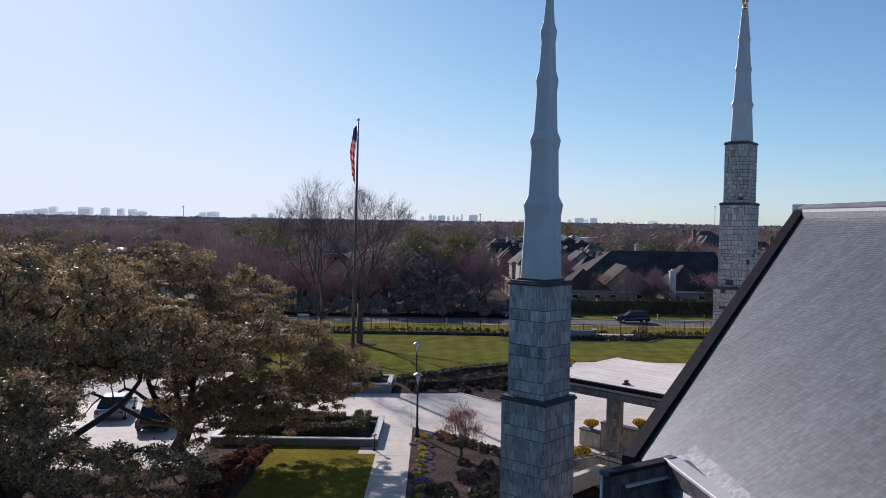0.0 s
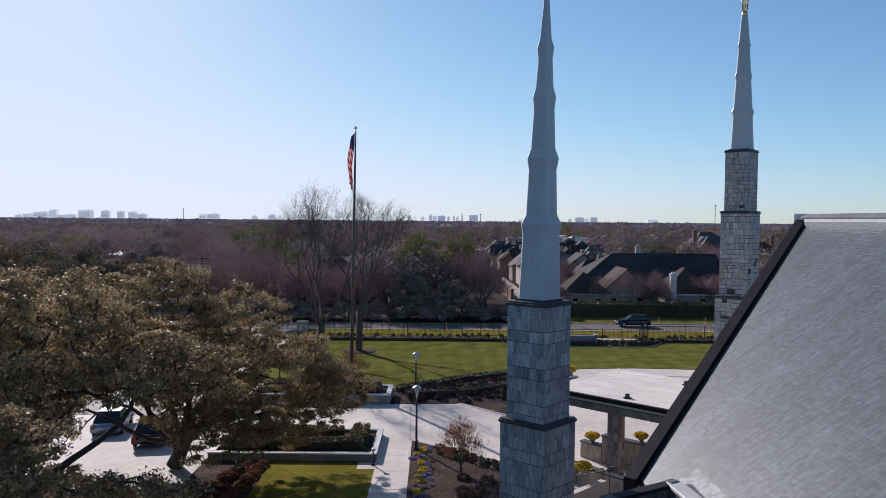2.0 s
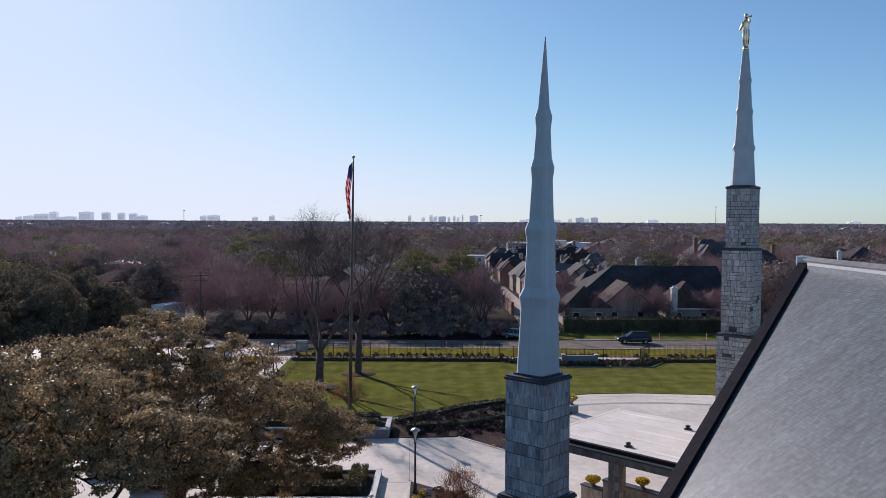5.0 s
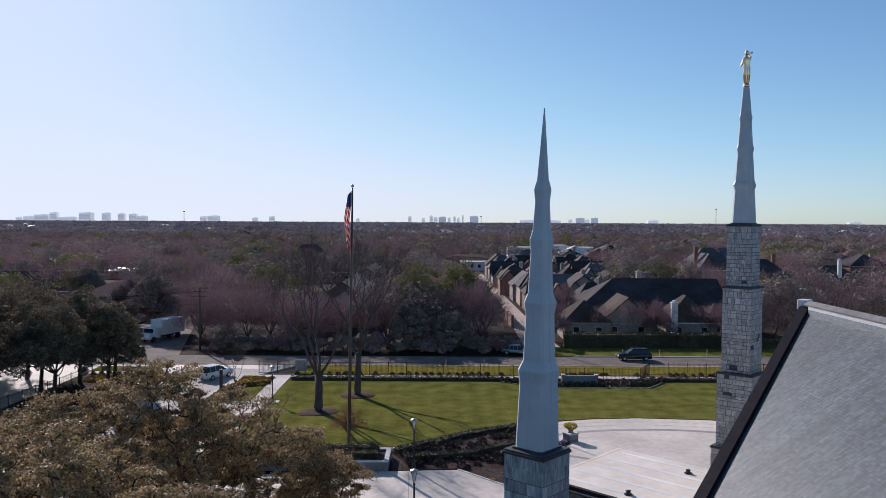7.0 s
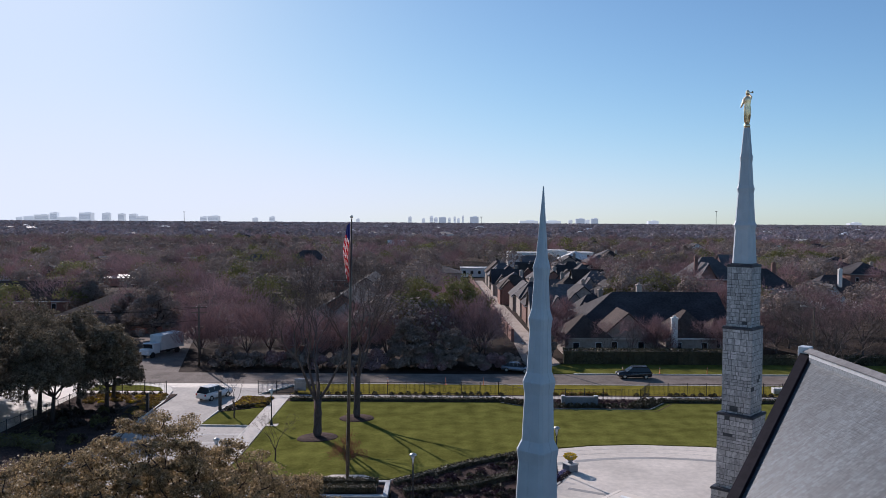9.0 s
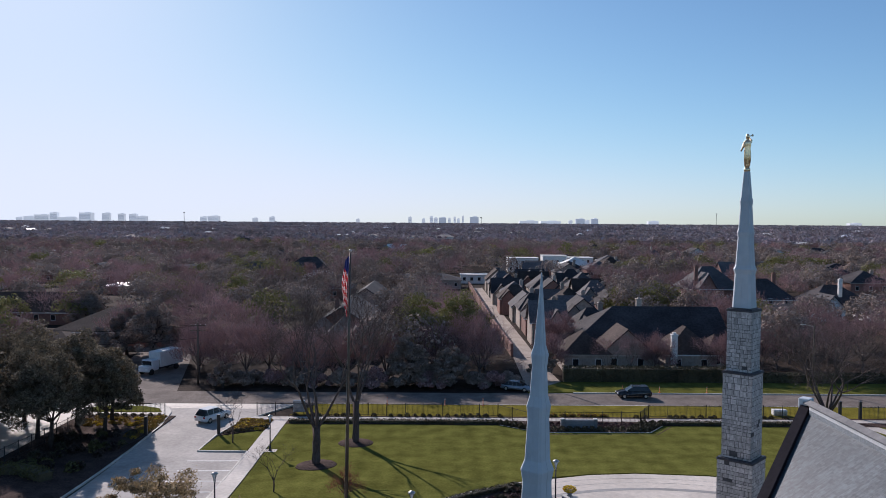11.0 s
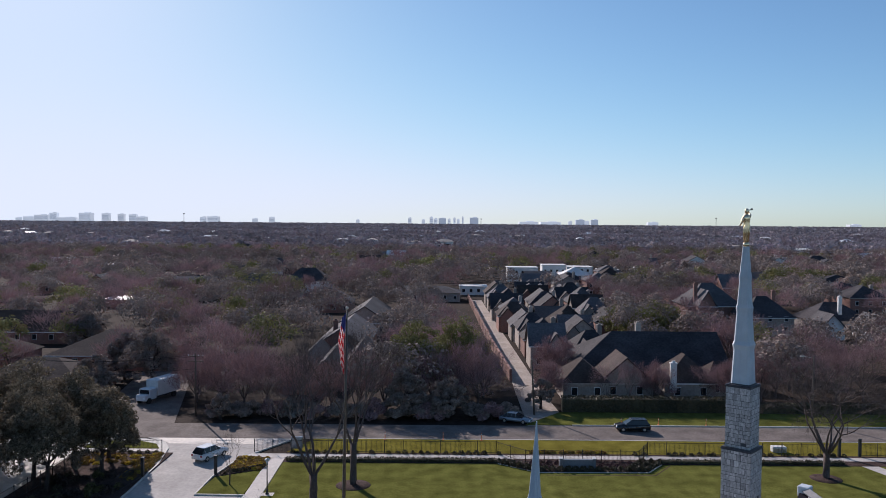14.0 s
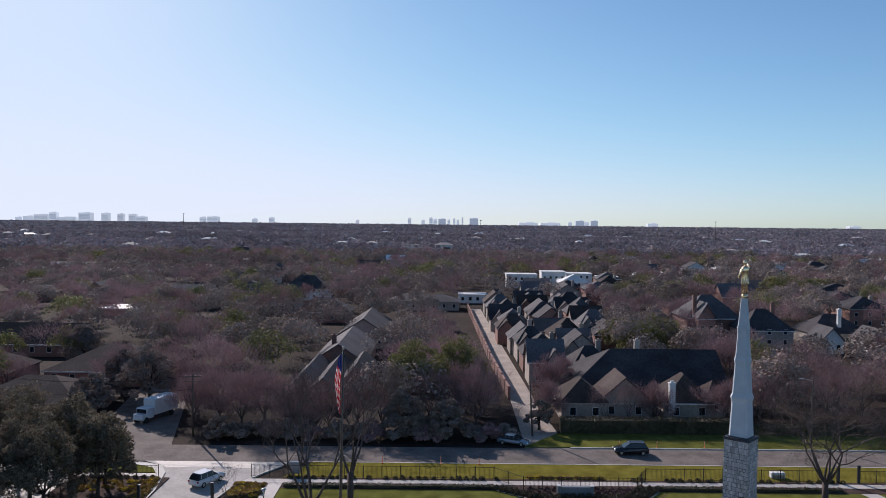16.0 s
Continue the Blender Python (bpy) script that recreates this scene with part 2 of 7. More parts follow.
def mow(m):
    """Faint mowing stripes over a lawn."""
    nt = m.node_tree
    hsv = next(n for n in nt.nodes if n.type == "HUE_SAT")
    wave = nt.nodes.new("ShaderNodeTexWave")
    wave.inputs["Scale"].default_value, wave.inputs["Distortion"].default_value = 0.16, 0.5
    mr = nt.nodes.new("ShaderNodeMapRange")
    mr.inputs[3].default_value, mr.inputs[4].default_value = 0.95, 1.05
    mu = nt.nodes.new("ShaderNodeMath")
    mu.operation = "MULTIPLY"
    tc = next(n for n in nt.nodes if n.type == "TEX_COORD")
    nt.links.new(tc.outputs["Object"], wave.inputs["Vector"])
    nt.links.new(wave.outputs["Fac"], mr.inputs[0])
    nt.links.new(hsv.inputs["Value"].links[0].from_socket, mu.inputs[0])
    nt.links.new(mr.outputs[0], mu.inputs[1])
    nt.links.new(mu.outputs[0], hsv.inputs["Value"])


mow(M["lawn"])

# ---- builders ----
def smooth(v):
    v = min(1.0, max(0.0, v))
    return v * v * (3 - 2 * v)


def gh(x, y):
    """Height of the ground: the temple's grounds rise gently from the street."""
    a = 1.1 * (1 - smooth((y - 62) / 33.0))
    b = 1.1 * (1 - smooth((y - 45) / 37.0))
    k = smooth((-11 - x) / 8.0)
    return a * (1 - k) + b * k


def thing(name, x, y, z, label, category, group="", rz=0.0):
    ob = new(name)
    ob.empty_display_size = 0.2
    ob.matrix_basis = pose(x, y, z, 0, 0, rz)
    return tagged(ob, label, category, group)


def finish(name, bm, material):
    me = bpy.data.meshes.new(name)
    bm.normal_update()
    bm.to_mesh(me)
    bm.free()
    for m in material if isinstance(material, (list, tuple)) else [material]:
        me.materials.append(m)
    return me


def part(name, bm, material, parent, label="", soft=False):
    """One mesh object under a thing or a part."""
    ob = new(name, finish(name, bm, material))
    ob.parent = parent
    if soft:
        ob.data.polygons.foreach_set("use_smooth", [True] * len(ob.data.polygons))
    if label:
        tagged(ob, label)
    return ob


def solo(name, bm, material, label, category="", kind="", group="", soft=False):
    ob = new(name, finish(name, bm, material))
    if soft:
        ob.data.polygons.foreach_set("use_smooth", [True] * len(ob.data.polygons))
    return tagged(ob, label, category, group, kind)


def box(bm, x, y, z, sx, sy, sz, rz=0.0, bevel=0.0, mi=0):
    """A box standing on z, centred on x, y."""
    r = bmesh.ops.create_cube(bm, size=1.0)
    vs = r["verts"]
    bmesh.ops.scale(bm, vec=(sx, sy, sz), verts=vs)
    fs = list({f for v in vs for f in v.link_faces})
    if bevel:
        es = list({e for v in vs for e in v.link_edges})
        out = bmesh.ops.bevel(bm, geom=es, offset=bevel, segments=1, affect="EDGES")
        vs = list({v for f in out["faces"] for v in f.verts} | {v for v in vs if v.is_valid})
        fs = list({f for v in vs for f in v.link_faces})
    bmesh.ops.transform(bm, matrix=pose(x, y, z + sz / 2, 0, 0, rz), verts=vs)
    for f in fs:
        f.material_index = mi
    return vs


def prism(bm, poly, z0, z1, mi=0):
    """A closed prism over a polygon (counterclockwise)."""
    lo = [bm.verts.new((x, y, z0)) for x, y in poly]
    hi = [bm.verts.new((x, y, z1)) for x, y in poly]
    n = len(poly)
    fs = [bm.faces.new(hi), bm.faces.new(lo[::-1])]
    for i in range(n):
        fs.append(bm.faces.new((lo[i], lo[(i + 1) % n], hi[(i + 1) % n], hi[i])))
    for f in fs:
        f.material_index = mi
    return lo + hi


def tube(bm, pts, radii, sides=8, cap=True, mi=0):
    """A tapered tube through points."""
    rings = []
    pts = [Vector(p) for p in pts]
    for i, p in enumerate(pts):
        d = (pts[min(i + 1, len(pts) - 1)] - pts[max(i - 1, 0)]).normalized()
        u = d.cross(Vector((0, 0, 1)))
        if u.length < 1e-3:
            u = Vector((1, 0, 0))
        u.normalize()
        w = d.cross(u)
        r = radii[i] if isinstance(radii, (list, tuple)) else radii
        rings.append([bm.verts.new(p + r * (math.cos(k) * u + math.sin(k) * w)) for k in [2 * math.pi * j / sides for j in range(sides)]])
    for a, b in zip(rings, rings[1:]):
        for j in range(sides):
            f = bm.faces.new((a[j], b[j], b[(j + 1) % sides], a[(j + 1) % sides]))
            f.material_index = mi
            f.smooth = sides > 5
    if cap:
        bm.faces.new(rings[0][::-1] if False else rings[0]).material_index = mi
        bm.faces.new(rings[-1][::-1]).material_index = mi


def lathe(bm, profile, sides=16, x=0.0, y=0.0, z=0.0, mi=0, turn=0.0):
    """A body of revolution from (radius, height) pairs."""
    rings = []
    for r, h in profile:
        rings.append([bm.verts.new((x + r * math.cos(turn + 2 * math.pi * j / sides), y + r * math.sin(turn + 2 * math.pi * j / sides), z + h)) for j in range(sides)])
    for a, b in zip(rings, rings[1:]):
        for j in range(sides):
            f = bm.faces.new((a[j], a[(j + 1) % sides], b[(j + 1) % sides], b[j]))
            f.material_index = mi
            f.smooth = sides > 8
    bm.faces.new(rings[0][::-1]).material_index = mi
    bm.faces.new(rings[-1]).material_index = mi


def slab(name, poly, top, thick, material, label, category="", kind="structure", step=2.0):
    """A slab of ground that follows the slope: top above the ground's height, with sides."""
    bm = bmesh.new()
    bm.faces.new([bm.verts.new((x, y, 0)) for x, y in poly])
    xs, ys = [p[0] for p in poly], [p[1] for p in poly]
    y = math.floor(min(ys) / step) * step + step
    while y < max(ys):
        if 40 <= y <= 100:
            bmesh.ops.bisect_plane(bm, geom=bm.verts[:] + bm.edges[:] + bm.faces[:], plane_co=(0, y, 0), plane_no=(0, 1, 0))
        y += step
    if min(xs) < -11 and min(ys) < 96:
        x = max(min(xs), -20.0)
        while x < min(max(xs), -10):
            bmesh.ops.bisect_plane(bm, geom=bm.verts[:] + bm.edges[:] + bm.faces[:], plane_co=(x, 0, 0), plane_no=(1, 0, 0))
            x += step
    bmesh.ops.recalc_face_normals(bm, faces=bm.faces[:])
    if bm.faces and sum(f.normal.z for f in bm.faces) < 0:
        bmesh.ops.reverse_faces(bm, faces=bm.faces[:])
    r = bmesh.ops.extrude_face_region(bm, geom=bm.faces[:])
    up = [g for g in r["geom"] if isinstance(g, bmesh.types.BMVert)]
    ups = set(up)
    for v in bm.verts:
        v.co.z = gh(v.co.x, v.co.y) + top - (0 if v in ups else thick)
    bmesh.ops.recalc_face_normals(bm, faces=bm.faces[:])
    return solo(name, bm, material, label, category, kind)


def raw_mesh(name, verts, faces_n, material, tags, parent=None):
    """A mesh from an array of corners, faces_n corners to a face, no shared corners."""
    n = len(verts)
    me = bpy.data.meshes.new(name)
    me.vertices.add(n)
    me.vertices.foreach_set("co", np.ascontiguousarray(verts, dtype=np.float32).ravel())
    me.loops.add(n)
    me.loops.foreach_set("vertex_index", np.arange(n, dtype=np.int32))
    me.polygons.add(n // faces_n)
    me.polygons.foreach_set("loop_start", np.arange(0, n, faces_n, dtype=np.int32))
    me.update(calc_edges=True)
    me.materials.append(material)
    ob = new(name, me)
    if parent:
        ob.parent = parent
    if tags:
        tagged(ob, *tags)
    return ob


def ellipsoid_points(rng, n, shell=0.55):
    """Points in a unit ball, thicker towards its skin."""
    d = rng.normal(size=(n, 3))
    d /= np.linalg.norm(d, axis=1)[:, None]
    return d * (shell + (1 - shell) * rng.random((n, 1)) ** 0.7)


def leaf_cards(rng, centres, size, aspect=0.55, quad=True, normals=None, jitter=0.75):
    """Little leaf blades (diamonds, or triangles) turned every way round the given centres."""
    n = len(centres)
    if normals is None:
        face = rng.normal(size=(n, 3))
    else:
        face = normals + jitter * rng.normal(size=(n, 3))
    u = np.cross(face, rng.normal(size=(n, 3)))
    u /= np.linalg.norm(u, axis=1)[:, None]
    w = np.cross(face, u)
    w /= np.linalg.norm(w, axis=1)[:, None]
    s = size * (0.6 + 0.8 * rng.random((n, 1)))
    u, w = u * s, w * s * aspect
    if quad:
        v = np.stack([centres - u, centres - w, centres + u, centres + w], axis=1)
    else:
        v = np.stack([centres - u, centres + u * 0.6 - w, centres + u * 0.6 + w], axis=1)
    return v.reshape(-1, 3)


def slivers(rng, feet, dirs, length, width, spread=0.5):
    """Thin twigs: narrow triangles that rise from their feet roughly along the given directions."""
    n = len(feet)
    d = dirs / np.maximum(np.linalg.norm(dirs, axis=1)[:, None], 1e-6) + spread * rng.normal(size=(n, 3))
    d /= np.linalg.norm(d, axis=1)[:, None]
    q = np.cross(d, rng.normal(size=(n, 3)))
    q *= width / np.linalg.norm(q, axis=1)[:, None]
    tip = feet + d * length * (0.5 + rng.random((n, 1)))
    return np.stack([feet - q, feet + q, tip], axis=1).reshape(-1, 3)


def clump_cloud(rng, clumps, per, shell=0.6, stray=0.0):
    """Leaf centres in many ellipsoid clumps: rows of x, y, z, rx, ry, rz."""
    out, away = [], []
    for x, y, z, rx, ry, rz in clumps:
        p = ellipsoid_points(rng, per, shell)
        if stray:
            p = p * (1.0 + stray * rng.normal(size=(per, 1)))
        out.append(p * (rx, ry, rz) + (x, y, z))
        away.append(p + (0, 0, 0.25))
    return np.concatenate(out), np.concatenate(away)


def crown_clumps(rng, x, y, z0, z1, r, n, fill=0.5, lump=0.16):
    """Clumps over a domed crown: centre, height range, radius."""
    rows = []
    h = z1 - z0
    while len(rows) < n:
        a, q = rng.random() * 2 * math.pi, math.sqrt(rng.random())
        lift = rng.random() ** 0.7
        dome = math.sqrt(max(0.0, 1 - q * q))
        zc = z0 + h * (0.12 + 0.8 * dome * lift + 0.08 * rng.random())
        if lift < fill * rng.random():
            continue
        s = r * lump * (1.0 + 0.8 * rng.random())
        rr = r * 0.86 * (0.72 + 0.46 * rng.random())
        rows.append((x + rr * q * math.cos(a), y + rr * q * math.sin(a), zc, s * 1.15, s * 1.15, s * 0.75))
    return rows

# ---- ground, street and paving ----
def ground_sheet():
    """One sheet to the horizon, finer near the rise."""
    xs = [-5200, -2500, -1200, -600, -300, -150, -80] + list(range(-60, -8, 4)) + [0, 30, 60, 100, 150, 300, 600, 1200, 2500, 5200]
    ys = [-400, -150, -60, 0, 20, 40] + list(range(44, 100, 3)) + [110, 130, 200, 400, 800, 1600, 3000, 5600]
    bm = bmesh.new()
    rows = [[bm.verts.new((x, y, gh(x, y) - 0.16)) for x in xs] for y in ys]
    for a, b in zip(rows, rows[1:]):
        for i in range(len(xs) - 1):
            bm.faces.new((a[i], a[i + 1], b[i + 1], b[i]))
    return solo("ground", bm, M["earth"], "brown winter earth and leaf litter under trees", "ground", "structure")


ground_sheet()
slab("road_main", [(-420, 109.8), (420, 109.8), (420, 117.6), (-420, 117.6)], -0.12, 0.03, M["asphalt"], "grey asphalt street with patched worn surface", "road")
slab("road_side", [(-51.5, 117.6), (-38.6, 117.6), (-46.5, 150), (-52, 170), (-60, 170), (-57, 150)], -0.125, 0.025, M["asphalt"], "shaded grey asphalt side street", "road")
slab("road_cross", [(-58, 60), (-46.2, 60), (-46.2, 109.8), (-58, 109.8)], -0.125, 0.025, M["concrete"], "sunlit pale concrete cross street", "road")
drive = [(-33.0, 58), (-26.2, 58), (-26.2, 93.6), (-25.0, 99.5), (-22.6, 104.5), (-19.5, 109.8), (-39.5, 109.8), (-36.3, 107.6), (-34.9, 104.5), (-33.8, 98), (-33.5, 88)]
slab("driveway", drive, -0.11, 0.04, M["drive"], "pale concrete driveway with gate opening to the street", "driveway")
slab("parking_bay", [(-26.2, 58), (-20.6, 58), (-20.6, 87.2), (-26.2, 87.2)], -0.11, 0.04, M["drive"], "pale concrete parking bay", "parking")
for k, yy in enumerate((84.0, 80.7, 77.4, 74.1, 70.8)):
    slab("parking_line", [(-26.2, yy - 0.1), (-20.9, yy + 0.06), (-20.9, yy + 0.26), (-26.2, yy + 0.1)], -0.1, 0.008, M["paint_white"], "white painted parking line", "road marking")

# lawns
lawn_main = [(-18.6, 66.5), (-3.9, 66.5), (-0.72, 68.8), (2.76, 72.2), (7.31, 75.1), (10.5, 77.2), (14.9, 78.6), (19.5, 79.2), (26.4, 78.4), (34, 74), (60, 70), (75, 72), (75, 99.0), (27.5, 99.0), (25.2, 95.9), (12.2, 95.7), (7.7, 99.0), (-18.9, 99.0)]
slab("lawn_main", lawn_main, 0.0, 0.25, M["lawn"], "mown green and straw-tinged winter lawn", "lawn")
slab("lawn_near", [(-9.6, 20), (-3.46, 20), (-3.61, 45.88), (-9.6, 45.88)], 0.0, 0.3, M["lawn_dry"], "small mown lawn beside the walk", "lawn")
slab("lawn_island", [(-26.1, 87.5), (-20.9, 87.4), (-20.7, 96.0), (-25.6, 93.2)], 0.0, 0.3, M["lawn"], "grass island beside the driveway", "lawn")
slab("verge_near", [(-19.4, 103.2), (75, 103.2), (75, 109.6), (-16.6, 109.6)], -0.01, 0.2, M["lawn_dry"], "yellowed grass verge along the street", "verge")
slab("verge_west", [(-46.0, 104.6), (-36.0, 104.6), (-37.0, 107.2), (-39.5, 108.6), (-46.0, 108.8)], 0.0, 0.2, M["lawn"], "green grass verge by the driveway", "verge")
slab("verge_far", [(13, 117.9), (75, 117.9), (75, 125.5), (19, 125.5)], 0.02, 0.25, M["lawn"], "green grass verge across the street", "verge")

# walks
slab("sidewalk", [(-24.2, 101.0), (75, 101.0), (75, 102.5), (-23.4, 102.5)], 0.01, 0.2, M["concrete"], "pale concrete sidewalk behind the fence", "sidewalk")
slab("sidewalk_west", [(-46, 102.8), (-35.2, 102.8), (-35.2, 104.2), (-46, 104.2)], 0.01, 0.2, M["concrete"], "pale concrete sidewalk west of the driveway", "sidewalk")
slab("path_west", [(-20.4, 60), (-18.7, 60), (-19.0, 100.9), (-20.9, 100.9)], 0.012, 0.3, M["concrete"], "pale concrete path from the street", "path")
slab("path_east", [(54.2, 93), (56, 93), (53.9, 100.9), (51.8, 100.9)], 0.012, 0.3, M["concrete"], "pale concrete path towards the side gate", "path")

# plaza, a slab in panels with recessed joints
plaza_poly = [(-14, 52.2), (-3.9, 52.2), (-3.6, 45.9), (-3.45, 20), (-1.45, 20), (-1.75, 50.6), (3.6, 46.3), (6, 44), (9, 38), (34, 38), (34, 74), (26.4, 78.0), (19.5, 78.8), (14.9, 78.2), (11.0, 76.8), (9.6, 73), (10.3, 66), (5.0, 56.8), (1.45, 60.6), (-14, 59.4)]
slab("plaza", plaza_poly, 0.0, 0.3, M["paving"], "pale stone-coloured concrete plaza and walk", "plaza")


def arc_band(name, cx, cy, r0, r1, a0, a1, top, material, label, n=36):
    bm = bmesh.new()
    for i in range(n):
        p = [radians(a0 + (a1 - a0) * (i + k) / n) for k in (0, 1)]
        quad = [(r0, p[0]), (r1, p[0]), (r1, p[1]), (r0, p[1])]
        bm.faces.new([bm.verts.new((cx + r * math.cos(b), cy + r * math.sin(b), gh(cx, cy + r * math.sin(b)) + top)) for r, b in quad])
    bmesh.ops.remove_doubles(bm, verts=bm.verts[:], dist=1e-4)
    bmesh.ops.recalc_face_normals(bm, faces=bm.faces[:])
    if sum(f.normal.z for f in bm.faces) < 0:
        bmesh.ops.reverse_faces(bm, faces=bm.faces[:])
    return solo(name, bm, material, label, "paving", "structure")


arc_band("paving_band", 19.2, 56.0, 17.3, 18.0, 35, 140, 0.008, M["paving_dark"], "grey paving band round the plaza")
slab("paving_band", [(10.6, 64.6), (10.35, 64.15), (13.9, 62.3), (14.1, 62.7)], 0.007, 0.007, M["paving_dark"], "grey paving band across the plaza", "paving")
arc_band("paving_joint", 19.2, 56.0, 19.6, 19.66, 35, 140, 0.008, M["paving_dark"], "narrow paving joint")
arc_band("paving_joint", 19.2, 56.0, 21.1, 21.16, 35, 135, 0.008, M["paving_dark"], "narrow paving joint")
for k, (ax, ay, bx, by) in enumerate([(-3.45, 41.2, -1.65, 41.2), (-3.45, 38.2, -1.65, 38.2), (-3.5, 44.2, -1.7, 44.2), (-3.6, 47.2, -1.75, 47.2), (-3.8, 50.2, -1.8, 50.2), (-1.8, 50.6, -2.2, 59.9), (-8, 52.3, -8, 59.5)]):
    d = Vector((bx - ax, by - ay, 0)).normalized()
    q = Vector((-d.y, d.x, 0)) * 0.02
    slab("paving_joint", [(ax + q.x, ay + q.y), (ax - q.x, ay - q.y), (bx - q.x, by - q.y), (bx + q.x, by + q.y)], 0.006, 0.006, M["paving_dark"], "sawn joint in the walk", "paving")

# planted beds
bed_terrace = [(-3.5, 60.3), (1.45, 60.9), (5.0, 57.2), (10.0, 66.2), (9.3, 73), (10.6, 77.0), (7.31, 75.0), (2.76, 72.1), (-0.72, 68.7), (-3.8, 66.2)]
slab("bed_terrace", bed_terrace, 0.02, 0.3, M["mulch"], "dark mulch bed stepping up to the lawn", "planting bed")
bed_walk = [(-1.4, 20), (3.2, 20), (3.4, 45.9), (-1.7, 50.3)]
slab("bed_walk", bed_walk, 0.03, 0.3, M["mulch"], "brown mulch bed along the walk", "planting bed")
slab("bed_street", [(-18.9, 99.0), (7.7, 99.0), (12.2, 95.75), (25.2, 95.95), (27.5, 99.0), (75, 99.0), (75, 101.0), (-18.9, 101.0)], 0.02, 0.3, M["mulch"], "dark mulch bed along the sidewalk", "planting bed")
slab("bed_fence", [(-19.0, 102.5), (75, 102.5), (75, 103.2), (-19.4, 103.2)], 0.015, 0.25, M["mulch"], "mulch strip under the fence", "planting bed")
slab("bed_oak", [(-34, 20), (-9.3, 20), (-9.3, 46.0), (-13.5, 46.2), (-13.5, 41), (-24, 41)], -0.03, 0.3, M["mulch"], "brown mulch under the oaks", "planting bed")
slab("bed_gate", [(-25.5, 93.4), (-20.7, 96.3), (-20.9, 100.9), (-24.2, 100.9)], 0.02, 0.3, M["mulch"], "mulch bed with yellow flowers by the gate", "planting bed")
slab("bed_west", [(-45.8, 62), (-33.7, 62), (-33.7, 102.6), (-45.8, 102.6)], 0.0, 0.3, M["mulch"], "mulch bed under the trees by the cross street", "planting bed")
slab("court_west", [(-46, 41), (-13.6, 41), (-13.6, 57.8), (-46, 57.8)], -0.1, 0.05, M["concrete"], "pale concrete parking court under the oak", "parking")


def kerb_run(pts, label="pale concrete kerb"):
    bm = bmesh.new()
    for (ax, ay), (bx, by) in zip(pts, pts[1:]):
        d = Vector((bx - ax, by - ay, 0))
        n = max(1, int(d.length / 2.0))
        q = Vector((-d.y, d.x, 0)).normalized() * 0.09
        for i in range(n):
            p0, p1 = Vector((ax, ay, 0)) + d * i / n, Vector((ax, ay, 0)) + d * (i + 1) / n
            c = [p0 + q, p0 - q, p1 - q, p1 + q]
            lo = [bm.verts.new((v.x, v.y, gh(v.x, v.y) - 0.2)) for v in c]
            hi = [bm.verts.new((v.x, v.y, gh(v.x, v.y) + 0.03)) for v in c]
            bm.faces.new(hi)
            for j in range(4):
                bm.faces.new((lo[j], lo[(j + 1) % 4], hi[(j + 1) % 4], hi[j]))
    bmesh.ops.recalc_face_normals(bm, faces=bm.faces[:])
    return solo("kerb", bm, M["kerb"], label, "kerb", "structure")


slab("drive_apron", [(-35.6, 107.0), (-23.6, 107.0), (-21.2, 109.75), (-38.3, 109.75)], -0.1, 0.03, M["paving"], "bright concrete apron where the driveway meets the street", "driveway")
slab("kerb_walk", [(-33.9, 98), (-35.0, 104.6), (-36.4, 107.4), (-39.5, 108.8), (-46, 109.0), (-46, 108.0), (-39.8, 107.8), (-37.2, 106.5), (-36.0, 104.2), (-34.8, 98)], 0.022, 0.2, M["kerb"], "pale concrete strip along the curved kerb", "sidewalk")
kerb_run([(-16.6, 109.7), (75, 109.7)])
kerb_run([(-33.6, 62), (-33.6, 88), (-33.9, 98), (-35.0, 104.6), (-36.4, 107.4), (-39.5, 108.8), (-46, 109.0)])
kerb_run([(-26.15, 87.4), (-26.0, 93.4), (-24.9, 99.5), (-22.4, 104.5), (-19.4, 109.6)])
kerb_run([(-26.15, 87.4), (-20.7, 87.3), (-20.6, 60)])
kerb_run([(19.7, 117.75), (75, 117.75)])
kerb_run([(-1.5, 20), (-1.78, 50.5), (3.6, 46.2)], "low stone edging of the flower bed")

# ---- temple: stone towers, spires, slate roof ----
PIECES = []  # callables that lay bricks and slates, run last
TURN = 48.0


